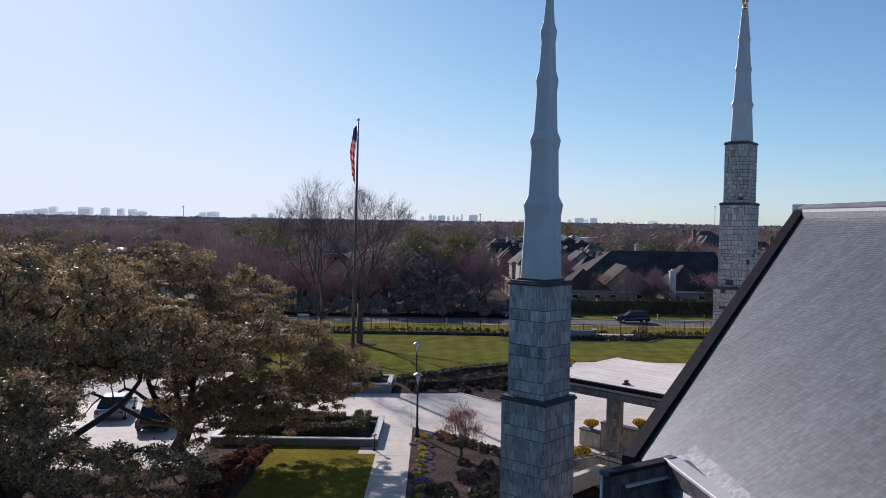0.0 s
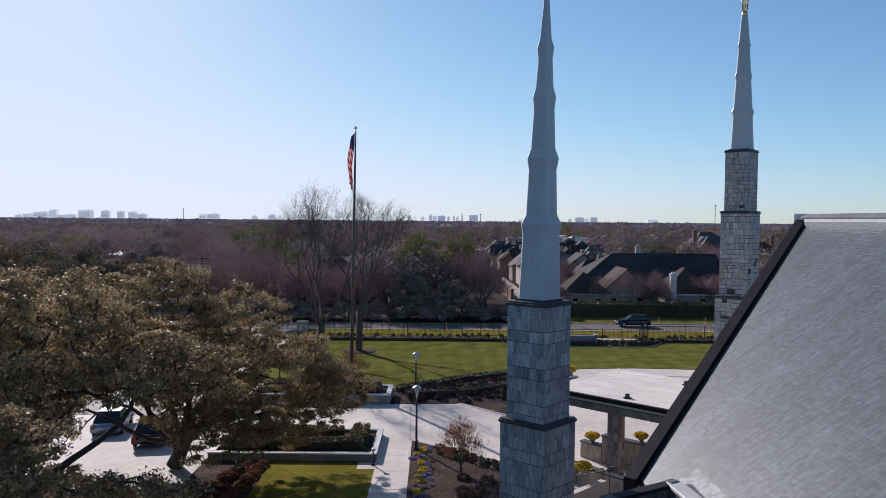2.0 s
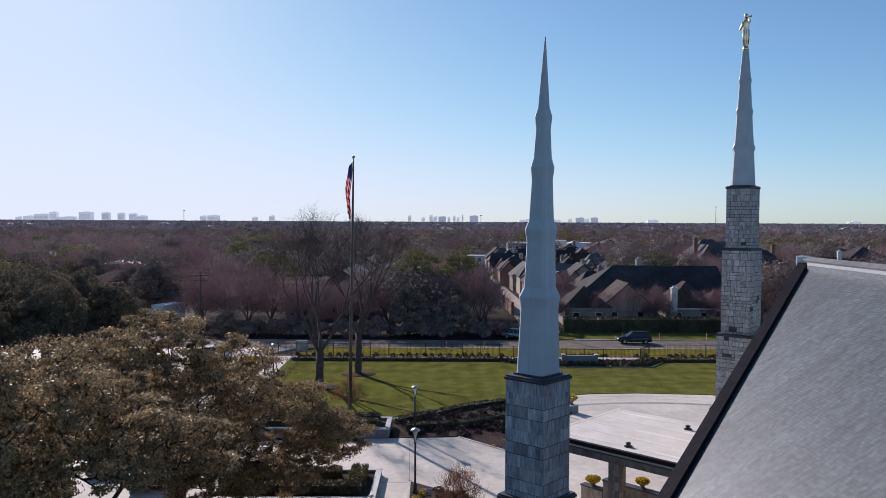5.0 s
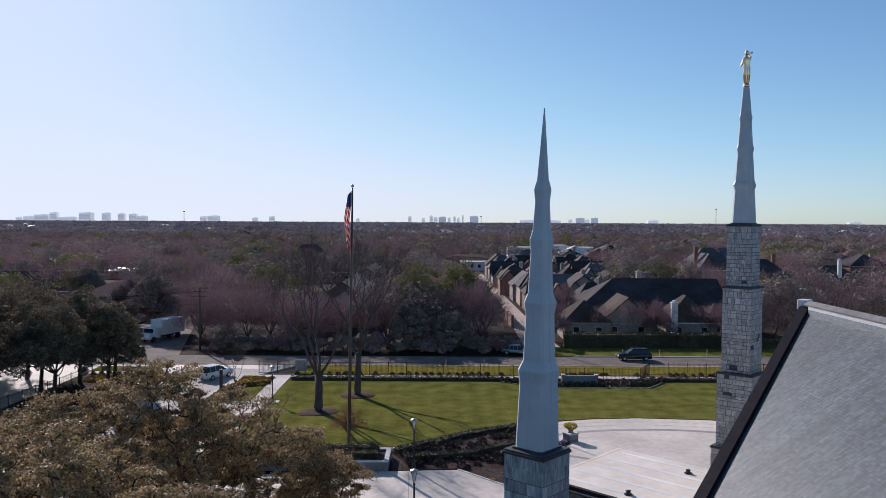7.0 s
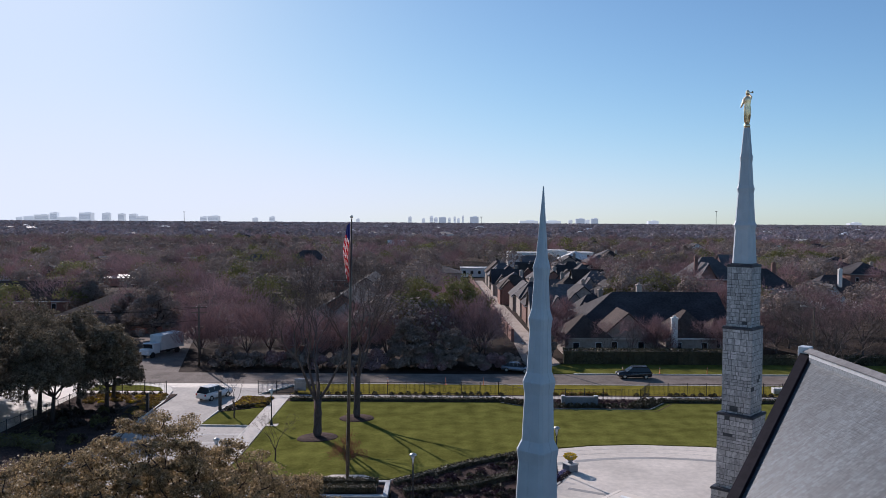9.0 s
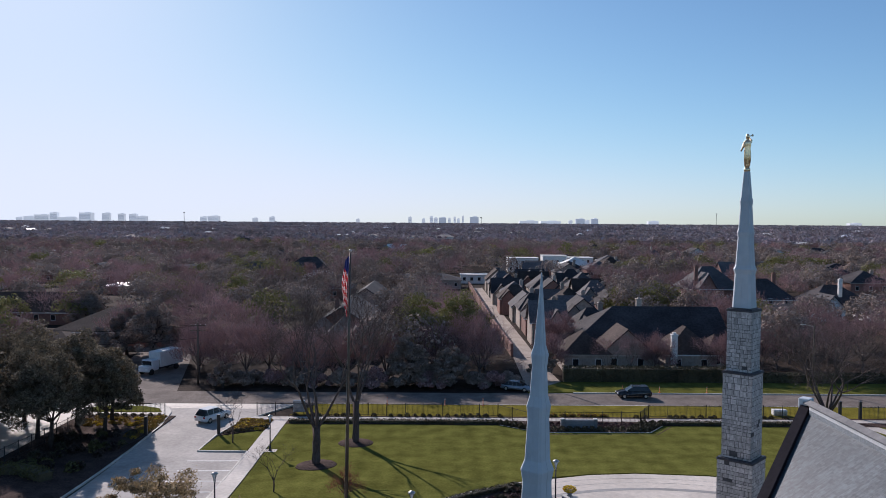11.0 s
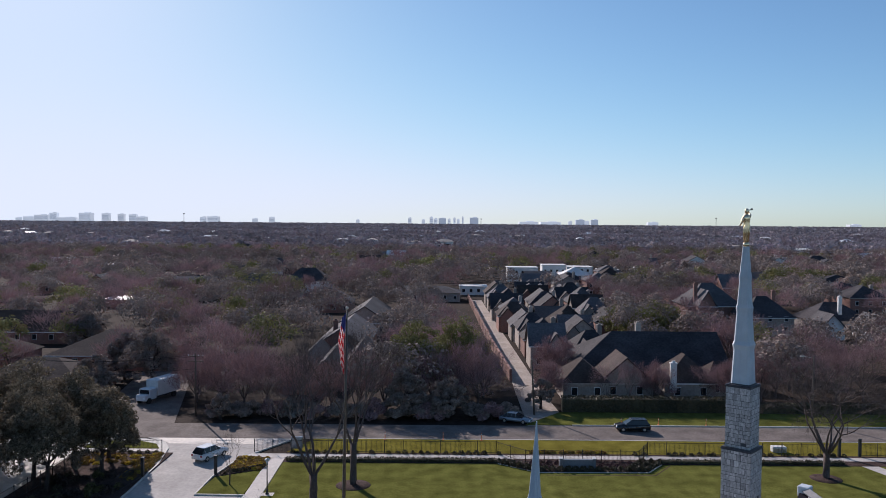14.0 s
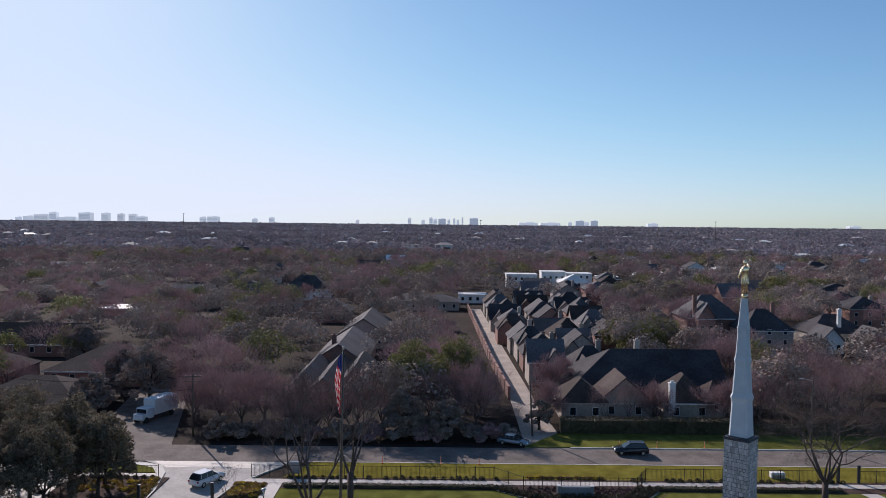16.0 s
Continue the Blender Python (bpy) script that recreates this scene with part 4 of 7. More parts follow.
def bare_tree(name, x, y, z, height, trunk_r, spread, label, seed, fork=0.24, limbs=7, depth=5, mat_name="bark_grey", category="tree", group="", fuzz=1, twig_mat=""):
    """A leafless, vase-shaped tree that branches down to fine twigs."""
    rng = np.random.default_rng(seed)
    t = thing(name, x, y, z, label, category, group)
    bm = bmesh.new()
    fz = height * fork
    tube(bm, [(0, 0, -0.2), (0, 0, fz * 0.12), (0.03, 0, fz * 0.6), (0, 0.02, fz)], [trunk_r * 1.6, trunk_r * 1.1, trunk_r, trunk_r * 1.05], 9)
    part("trunk", bm, M[mat_name], t)
    twig_pts = []

    def grow(bm, p, d, length, r, level):
        n = 3
        pts, q, dd = [p], p.copy(), d.copy()
        for i in range(n):
            dd = (dd + Vector(rng.normal(size=3) * 0.13) + Vector((0, 0, 0.06 / spread))).normalized()
            q = q + dd * length / n
            pts.append(q.copy())
        radii = [r * (1 - 0.42 * i / n) for i in range(n + 1)]
        if level >= depth - 1:
            twig_pts.append(pts)
        else:
            tube(bm, pts, radii, 6 if level == 0 else (5 if level == 1 else 3), cap=False)
        if level >= depth:
            return
        kids = 2 if level == 0 else (3 if rng.random() < 0.75 else 2)
        if level >= depth - 2:
            kids += 1
        for k in range(kids):
            s = pts[-1] if k < 2 else pts[1 + rng.integers(0, n)]
            side = Vector(rng.normal(size=3))
            side = (side - dd * side.dot(dd)).normalized()
            nd = (dd * (1.0 - 0.05 * level) + side * (0.42 + 0.3 * rng.random()) * spread + Vector((0, 0, 0.08 / spread))).normalized()
            grow(bm, s, nd, length * (0.62 + 0.2 * rng.random()), r * 0.56, level + 1)

    for k in range(limbs):
        bm = bmesh.new()
        a = 2 * math.pi * (k + 0.4 * rng.random()) / limbs
        tilt = 0.34 * spread + 0.35 * rng.random() * spread
        d = Vector((math.cos(a) * tilt, math.sin(a) * tilt, 1.0)).normalized()
        grow(bm, Vector((0.12 * math.cos(a) * trunk_r * 4, 0.12 * math.sin(a) * trunk_r * 4, fz * (0.9 + 0.1 * rng.random()))), d, height * 0.30, trunk_r * 0.4, 0)
        part("limb", bm, M[mat_name], t)
    tri = []
    for pts in twig_pts:
        w = 0.011 * height / 12
        for s, e in zip(pts, pts[1:]):
            q = Vector(rng.normal(size=3)).cross(e - s)
            if q.length > 1e-6:
                q = q.normalized() * w
                tri += [s - q, s + q, e]
    feet = np.array([tuple(p) for pts in twig_pts for p in pts[1:] for _ in range(fuzz)])
    ways = np.array([tuple(q - p) for pts in twig_pts for p, q in zip(pts, pts[1:]) for _ in range(fuzz)])
    fine = slivers(rng, feet, ways, 0.055 * height, 0.0075 * height / 12, 0.55)
    raw_mesh("branchwork", np.concatenate([np.array([tuple(v) for v in tri]), fine]), 3, M[twig_mat or mat_name], None, t)
    return t


def brush_tree(name, x, y, z, height, r, label, seed, group="", n=3400, category="tree", reach=0.8, thick=0.027, twig="bare_twig"):
    """A leafless tree seen from afar: forked limbs inside an uneven haze of fine brown twigs."""
    t = bare_tree(name, x, y, z, height * 0.92, 0.03 * r + 0.1 * min(1.0, r / 4), 1.1, label, seed, fork=0.16, limbs=7, depth=3, group=group, category=category, fuzz=2, twig_mat=twig)
    g = np.random.default_rng(seed + 5000)
    cl = np.array(crown_clumps(g, 0.0, 0.0, height * 0.12, height * 0.94, r, 70, 0.3, 0.17))
    pick = cl[g.integers(0, len(cl), n)]
    feet = pick[:, :3] + ellipsoid_points(g, n, 0.2) * pick[:, 3:]
    ways = feet - np.array((0, 0, height * 0.1)) + (0, 0, 1.5)
    raw_mesh("branchwork", slivers(g, feet, ways, reach, thick, 0.4), 3, M[twig], None, t)
    return t


rng0 = np.random.default_rng(5)


def spreading_oak(x, y, z, fork, trunk_r, mains, lobes, n, per, size, label, seed, keep=None):
    """A live oak: hand-set main limbs, boughs that branch off to every leaf clump, and small leaves."""
    g = np.random.default_rng(seed)
    t = thing("live_oak", x, y, z, label, "tree")
    off = Vector((-x, -y, -z))
    f = Vector(fork)
    bm = bmesh.new()
    tube(bm, [Vector((x, y, z - 0.3)) + off, Vector((x, y, z + 0.15)) + off, Vector((x, y, z)).lerp(f, 0.55) + Vector((0.08, 0, 0)) + off, f + off], [trunk_r * 1.7, trunk_r * 1.2, trunk_r, trunk_r * 1.15], 10)
    part("trunk", bm, M["bark"], t)
    vol = np.array([(a * b * c) ** 0.7 for _, _, _, a, b, c in lobes])
    clumps = []
    while len(clumps) < n:
        cx, cy, cz, rx, ry, rz = lobes[g.choice(len(lobes), p=vol / vol.sum())]
        d = g.normal(size=3)
        d /= np.linalg.norm(d)
        q = g.random() ** 0.3 * (1.0 + 0.16 * (g.random() < 0.3))
        p = Vector((cx + rx * d[0] * q, cy + ry * d[1] * q, cz + rz * d[2] * q))
        if d[2] < -0.35 and g.random() < 0.75 or keep and not keep(p):
            continue
        if any((p - c).length < 0.5 for c in clumps):
            continue
        clumps.append(p)
    nodes, owner, lines = [], [], []
    for i, end in enumerate(mains):
        path = limb_path(g, f, end, 0.04, 7)
        lines.append((i, path, trunk_r * 0.46, trunk_r * 0.16))
        for q in path[2:]:
            nodes.append(q)
            owner.append(i)
    for p in sorted(clumps, key=lambda c: (c - f).length):
        reach = (p - f).length
        best = min(range(len(nodes)), key=lambda k: (nodes[k] - p).length + 0.7 * max(0.0, (nodes[k] - f).length - reach + 0.5))
        s = nodes[best]
        gap = (p - s).length
        path = limb_path(g, s, p, -0.08, 3)
        r = min(0.13, 0.03 + 0.018 * gap)
        lines.append((owner[best], path, r, 0.012))
        for q in path[1:]:
            nodes.append(q)
            owner.append(owner[best])
    for i in range(len(mains)):
        bm = bmesh.new()
        for o, path, r0, r1 in lines:
            if o == i:
                k = len(path) - 1
                tube(bm, [q + off for q in path], [r0 + (r1 - r0) * j / k for j in range(k + 1)], 7 if r0 > 0.15 else 4, cap=False)
        part("limb", bm, M["bark"], t)
    rows = []
    for c in clumps:
        s = 0.26 + 0.42 * g.random() ** 1.3
        rows.append((c.x, c.y, c.z, s * (0.8 + 0.5 * g.random()), s * (0.8 + 0.5 * g.random()), s * (0.34 + 0.3 * g.random())))
    pts, away = clump_cloud(g, rows, per, 0.35, 0.22)
    raw_mesh("crown", leaf_cards(g, pts + np.array(off), size, 0.6, quad=False, normals=away, jitter=0.9), 3, M["oak_leaf"], None, t)
    return t


def under_bough(p):
    return not (-0.447 < p.x / p.y < -0.385 and p.y > 37 and p.z < 14.43 - 0.212 * p.y)


# the great live oak over the parking court, one behind it to the west, and a tall one before it
spreading_oak(-14.9, 44.8, 1.0, (-14.4, 44.5, 2.6), 0.4,
              [(-19.6, 44.2, 4.4), (-18.6, 45.5, 4.2), (-15.0, 43.2, 8.0), (-13.2, 41.0, 7.4), (-8.2, 43.8, 4.9), (-11.5, 46.0, 5.4), (-16.5, 40.0, 8.2), (-12.5, 38.5, 9.2)],
              [(-13.7, 39.2, 11.3, 2.8, 2.6, 1.8), (-9.6, 38.4, 10.3, 2.2, 2.4, 1.6), (-15.4, 36.0, 10.6, 3.0, 2.8, 1.7), (-19.6, 38.5, 8.8, 3.4, 3.6, 1.8), (-12.0, 41.0, 8.6, 3.4, 3.0, 1.8), (-8.2, 42.6, 7.4, 2.6, 2.6, 1.5), (-11.2, 47.0, 6.8, 2.4, 2.0, 1.4), (-14.4, 47.4, 7.6, 2.6, 2.2, 1.5), (-6.4, 44.2, 5.7, 2.2, 2.6, 1.5), (-7.8, 47.8, 4.9, 1.7, 1.6, 1.1), (-9.6, 43.0, 4.7, 3.0, 2.2, 1.3), (-16.5, 41.5, 8.0, 3.4, 2.6, 1.6), (-20.5, 44.5, 6.2, 3.2, 3.0, 1.8), (-12.4, 43.8, 6.0, 2.2, 2.0, 1.2), (-18.2, 37.5, 7.8, 3.0, 3.0, 1.8), (-17.5, 33.2, 6.9, 2.2, 2.2, 1.4), (-13.0, 36.2, 8.6, 2.6, 2.2, 1.4), (-11.6, 43.6, 3.7, 2.4, 1.8, 1.2), (-8.4, 44.6, 4.0, 2.2, 1.8, 1.0), (-13.6, 45.8, 5.2, 2.2, 1.8, 1.2), (-17.4, 43.4, 6.0, 2.4, 2.0, 1.0), (-14.6, 42.4, 6.3, 2.0, 1.8, 0.9), (-12.2, 41.6, 3.5, 1.8, 1.6, 1.5), (-5.5, 43.6, 6.1, 1.7, 2.0, 1.2), (-5.6, 45.6, 4.9, 1.6, 1.8, 1.0), (-10.2, 41.9, 4.0, 2.0, 1.6, 1.5), (-13.9, 42.4, 4.6, 2.0, 1.5, 1.6), (-21.6, 42.0, 4.1, 2.4, 2.0, 2.0), (-9.4, 44.4, 3.3, 2.4, 1.5, 1.1), (-6.7, 45.6, 4.4, 1.8, 1.5, 1.1)],
              1400, 245, 0.062, "broad evergreen oak with olive-brown leaves and forked dark limbs", 11, under_bough)
spreading_oak(-24.0, 38.0, 1.0, (-23.8, 37.6, 3.2), 0.36, [(-27, 36.5, 6.0), (-24.5, 38.5, 7.5), (-20.8, 36.0, 6.2), (-22.5, 33.5, 6.6), (-19.0, 33.5, 6.0), (-19.8, 38.5, 5.2)],
              [(-24, 37.5, 7.4, 4.6, 5, 3.0), (-20.6, 33, 7.4, 3.4, 3.4, 2.2), (-27.5, 34, 6.4, 4.5, 5, 3.0), (-17.6, 30.5, 7.2, 3.0, 2.6, 2.0), (-20.6, 39.4, 5.6, 2.6, 2.6, 1.8)], 500, 240, 0.062, "broad evergreen oak behind the first, olive-brown", 13)
spreading_oak(-13.8, 25.2, 1.0, (-13.6, 25.0, 5.2), 0.34, [(-16.6, 26.6, 9.0), (-12.6, 24.8, 10.4), (-10.0, 26.6, 9.4), (-12.8, 28.6, 10.0), (-10.8, 20.4, 8.2), (-13.6, 21.6, 9.6)],
              [(-12.7, 25.2, 11.7, 2.8, 2.8, 1.7), (-9.9, 26.8, 10.5, 2.0, 2.2, 1.2), (-8.3, 28.4, 9.6, 1.5, 1.8, 1.0), (-15.9, 27.0, 10.4, 2.6, 3.0, 2.0), (-12.2, 28.8, 11.0, 2.2, 2.0, 1.3), (-10.2, 18.6, 9.5, 1.7, 1.9, 1.1), (-12.8, 20.8, 10.0, 2.2, 2.2, 1.5), (-10.6, 21.4, 7.4, 1.8, 1.2, 0.5), (-8.4, 23.0, 7.3, 1.4, 1.0, 0.5), (-13.2, 26.0, 6.2, 2.0, 1.8, 0.9), (-10.0, 26.4, 5.5, 2.2, 1.5, 0.7), (-13.4, 24.5, 8.9, 2.0, 2.0, 1.3), (-12.0, 25.0, 9.9, 2.2, 2.0, 1.0), (-9.8, 24.6, 10.0, 1.6, 1.6, 0.8)], 560, 230, 0.058, "tall evergreen oak with olive-brown leaves on rising limbs", 12)

# bare elms on the lawn
bare_tree("elm_tree", -12.3, 81.4, gh(-12.3, 81.4), 15.2, 0.42, 0.78, "tall leafless elm standing in a mulch ring on the lawn", 21, fork=0.26, limbs=5, group="bare lawn trees")
bare_tree("elm_tree", -9.3, 90.5, gh(-9.3, 90.5), 14.7, 0.38, 0.74, "tall leafless elm with a straight trunk in a mulch ring", 22, fork=0.33, limbs=4, group="bare lawn trees")
bare_tree("elm_tree", 45.6, 94.2, 0.0, 14.0, 0.38, 1.5, "spreading leafless elm near the side gate", 23, fork=0.22, limbs=8, group="bare lawn trees")
for x, y, r in ((-12.3, 81.4, 2.1), (-9.3, 90.5, 2.0), (45.6, 94.2, 1.8)):
    bm = bmesh.new()
    lathe(bm, [(r, -0.02), (r * 0.96, 0.05), (r * 0.5, 0.12), (0.1, 0.16)], 28, x, y, gh(x, y))
    bmesh.ops.delete(bm, geom=[f for f in bm.faces if f.normal.z < -0.5], context="FACES_ONLY")
    for v in bm.verts:
        v.co.z += gh(v.co.x, v.co.y) - gh(x, y)
    solo("mulch_ring", bm, M["mulch"], "dark round mulch ring at a tree's foot", "mulch", "structure")

# small ornamental trees
for k, (x, y, r, h) in enumerate(((1.25, 43.9, 1.4, 3.5), (-7.9, 69.9, 1.7, 3.1))):
    brush_tree("crape_myrtle", x, y, gh(x, y), h, r, "small crape myrtle with a dome of russet twigs", 31 + k, "ornamental trees", 3000, reach=0.3, thick=0.008, twig="red_twig")
bare_tree("sapling", -14.8, 73.0, gh(-14.8, 73.0), 4.2, 0.07, 0.9, "thin leafless sapling on the lawn", 33, fork=0.25, limbs=5, depth=4, group="ornamental trees")
bare_tree("sapling", -23.2, 90.6, 0.1, 5.0, 0.08, 0.8, "thin leafless sapling on the grass island", 34, fork=0.3, limbs=5, depth=4, group="ornamental trees")
bare_tree("crape_myrtle", 2.7, 31.0, 1.12, 4.6, 0.08, 1.1, "leafless shrub tree beside the stone tower", 35, fork=0.15, limbs=6, depth=4, group="ornamental trees")

# evergreens by the cross street
for k, (x, y, r, h) in enumerate(((-43.8, 97.0, 4.8, 10.4), (-46.0, 92.0, 5.0, 10.2), (-40.6, 99.5, 3.4, 7.6), (-51.5, 99.5, 5.6, 11.0), (-50.5, 84.5, 4.6, 9.6), (-57.5, 91.5, 5.4, 10.6), (-61.0, 103.5, 5.0, 10.5), (-42.5, 88.0, 4.4, 9.4), (-54.5, 95.5, 5.0, 10.5), (-38.8, 93.2, 3.9, 9.2), (-52.0, 76.0, 4.6, 9.0))):
    cl = crown_clumps(np.random.default_rng(50 + k), x, y, 1.7, h * 1.2, r * 1.12, 240, 0.4, 0.085)
    leafy_tree("evergreen_oak", x, y, 0.0, cl, (x + 0.2, y, 2.9), 0.22, 92, 0.132, "cedar_leaf", "dark evergreen oak in the bed by the cross street", 60 + k, limbs=9, group="evergreens by the cross street", quad=False, aspect=0.6)

# trees across the street, one by one
across = [  # x, y, radius, height, kind
    (-35.5, 131.5, 4.4, 9.7, "bare"), (-31, 128, 4, 9.7, "bare"), (-28, 131, 5, 10.0, "bare"), (-22, 126, 4.0, 7.6, "bare"), (-17, 127.5, 4.2, 8.0, "bare"), (-12.5, 128, 4.2, 10.7, "bare"), (-8.5, 127, 4.4, 10, "bare"), (-5, 123, 3.6, 8, "ever"), (-4, 136, 6.4, 13.6, "green"),
    (-1, 130, 4.6, 10.0, "bare"), (1.5, 122.5, 3.2, 6.5, "ever"), (3.5, 132.5, 5, 10.6, "bare"), (4, 141, 6.4, 13.8, "green"), (6.4, 129, 4.2, 10.8, "bare"), (7.6, 136, 4.2, 11.2, "bare"), (20.5, 149, 3.2, 9.0, "bare"), (23.5, 151.5, 3.0, 9.0, "bare"), (3.6, 150, 4.6, 11.5, "bare"), (-32.5, 119.9, 2.2, 4.2, "ever"), (-50.5, 141, 5.6, 11.5, "ever"), (-59, 150, 5.5, 11, "bare"), (-42.5, 141, 5, 9.5, "bare"), (-39.5, 131, 4.4, 8.5, "bare"), (-70, 124.5, 3.6, 7.5, "bare"), (-57.5, 134, 3.8, 7.6, "ever"), (-81, 131, 5, 9, "ever"), (-58.5, 149, 4.6, 9, "ever"), (-80, 149, 5, 9.5, "bare"), (-88, 140, 5, 9.5, "ever"), (-55, 162, 4.8, 9.5, "bare"), (-79, 178, 5.4, 10, "ever"), (-64.5, 128.5, 2.6, 5, "ever"), 
    (36.5, 133.4, 2.6, 7.2, "bare"), (48.0, 132.5, 3.4, 8.0, "bare"), (53, 137, 4.0, 9.2, "bare"), (16.4, 128, 2.2, 5.6, "ever"), (18.6, 133, 2.6, 7.4, "bare"), (58, 138, 4.6, 9.5, "bare"), (69, 142, 5.4, 11, "bare"), (47, 186, 7, 11, "green"), (54, 196, 7.5, 11.5, "green"), (47, 203, 6, 10.5, "green"), (60, 184, 6, 9.5, "ever"), (61, 168, 5, 9, "bare")]
for k, (x, y, r, h, kind) in enumerate(across):
    if kind == "bare":
        brush_tree("street_tree", x, y, -0.15, h, r, "leafless brown-twigged tree across the street", 300 + k, "trees across the street")
        continue
    g = np.random.default_rng(200 + k)
    cl = crown_clumps(g, x, y, h * (0.12 if kind != "ever" else 0.04), h - 0.1 * r, r, 105 if r > 3 else 45, 0.3, 0.11)
    lab = {"ever": "dense dark evergreen tree across the street", "green": "olive-green evergreen oak beyond the street"}[kind]
    leafy_tree("street_tree", x, y, -0.15, cl, (x, y, h * 0.28), 0.16 + r * 0.02, 130, 0.19, {"ever": "evergreen_leaf", "green": "green_leaf"}[kind], lab, 300 + k, limbs=12, group="trees across the street", quad=False, aspect=0.6)


for k, (x, y, h, r) in enumerate(((27.5, 131.2, 6.6, 0.09), (31.5, 132.0, 6.8, 0.09), (35.2, 131.4, 7.2, 0.1), (43.5, 131.0, 7.0, 0.1), (47.5, 131.8, 7.6, 0.11), (53.5, 133, 8.4, 0.16), (60, 129.5, 8.8, 0.16), (65.5, 132, 9.6, 0.18), (72, 136, 10.5, 0.2), (62.5, 143, 10.0, 0.2), (17.2, 134.5, 7.2, 0.1), (58.5, 160, 11.0, 0.2))):
    bare_tree("bare_street_tree", x, y, -0.15, h, r, 1.15, "leafless tree with fine upright branching across the street", 160 + k, fork=0.18, limbs=7, depth=4, twig_mat="bare_twig", fuzz=3, group="bare trees across the street")

# undergrowth along the far kerb
g = np.random.default_rng(611)
for k in range(17):
    x, y, r = -34.0 + 2.75 * k + 0.6 * g.normal(), 121.3 + 0.8 * g.random(), 1.9 + 0.7 * g.random()
    cl = crown_clumps(g, x, y, 0.1, 1.8 + 1.0 * g.random(), r, 14, 0.2, 0.2)
    leafy_tree("thicket", x, y, -0.15, cl, (x, y, 0.6), 0.06, 150, 0.19, "evergreen_leaf" if k % 3 else "bare_twig", "dark tangled undergrowth at the far kerb", 620 + k, category="bush", limbs=4, quad=False, group="undergrowth at the far kerb")


def plant(y0, y1, spacing, seed, keep):
    """Tree places for the woods: rows of x, y, radius, height, and a number that picks the kind."""
    g = np.random.default_rng(seed)
    rows = []
    y = y0
    while y < y1:
        half = 0.60 * y + 45
        n = int(2 * half / spacing)
        for k in range(n):
            x, yy = -half + spacing * (k + 0.5 + 0.9 * (g.random() - 0.5)), y + spacing * 0.9 * (g.random() - 0.5)
            size, pick = g.random(), g.random()
            pick += 0.22 * math.sin(x * 0.021 + 1.3) * math.sin(yy * 0.017 + 0.4)
            if keep(x, yy):
                rows.append((x, yy, spacing * (0.4 + 0.3 * size ** 1.4), size, pick))
        y += spacing
    return np.array(rows)


def far_wood(name, material, label, trees, cards, size, aspect, seed, top=12.0, lump=0.31, jitter=0.32, twig=0.0):
    """Woods beyond: one mesh of many rounded, lumpy crowns."""
    g = np.random.default_rng(seed)
    n = len(trees)
    r = trees[:, 2]
    h = np.minimum(r * (1.45 + 0.5 * g.random(n)) + 1.8, top * (0.85 + 0.15 * g.random(n)))
    h = h * np.where(g.random(n) < 0.07, 1.28, 1.0)
    lumps = 24
    la = g.random((n, lumps)) * 2 * np.pi
    lq = np.sqrt(g.random((n, lumps))) * 0.96
    lx = trees[:, 0, None] + r[:, None] * lq * np.cos(la) * 0.8
    ly = trees[:, 1, None] + r[:, None] * lq * np.sin(la) * 0.8
    lr = r[:, None] * lump * (0.75 + 0.5 * g.random((n, lumps)))
    lz = h[:, None] * 0.27 + h[:, None] * 0.6 * np.sqrt(1 - lq ** 2) * (0.72 + 0.28 * g.random((n, lumps)))
    flat = np.minimum(1.0, (h[:, None] - lz) / lr)
    which = g.integers(0, lumps, size=(n, cards))
    idx = np.arange(n)[:, None]
    d = g.normal(size=(n, cards, 3))
    d[:, :, 2] = np.abs(d[:, :, 2]) * 1.1 - 0.35
    d /= np.linalg.norm(d, axis=2)[:, :, None]
    s = lr[idx, which][:, :, None] * (0.82 + 0.2 * g.random((n, cards, 1)))
    fz = np.concatenate([np.ones((n, cards, 2)), flat[idx, which][:, :, None]], axis=2)
    p = np.stack([lx[idx, which], ly[idx, which], lz[idx, which]], axis=2) + d * s * fz
    if twig:  # bare crowns: twigs that point up and out
        p = np.stack([lx[idx, which], ly[idx, which], lz[idx, which]], axis=2) + d * s * fz * g.random((n, cards, 1)) ** 0.5
        mid = np.stack([trees[:, 0], trees[:, 1], h * 0.3], axis=1)[:, None, :]
        verts = slivers(g, p.reshape(-1, 3), (p - mid).reshape(-1, 3), size, twig, 0.45)
        return raw_mesh(name, verts, 3, material, (label, "woods", "", "stuff"))
    verts = leaf_cards(g, p.reshape(-1, 3), size, aspect, False, d.reshape(-1, 3) + (0, 0, 0.3), jitter)
    return raw_mesh(name, verts, 3, material, (label, "woods", "", "stuff"))


CLEAR = []  # rectangles (x0, x1, y0, y1) kept open for houses and lanes

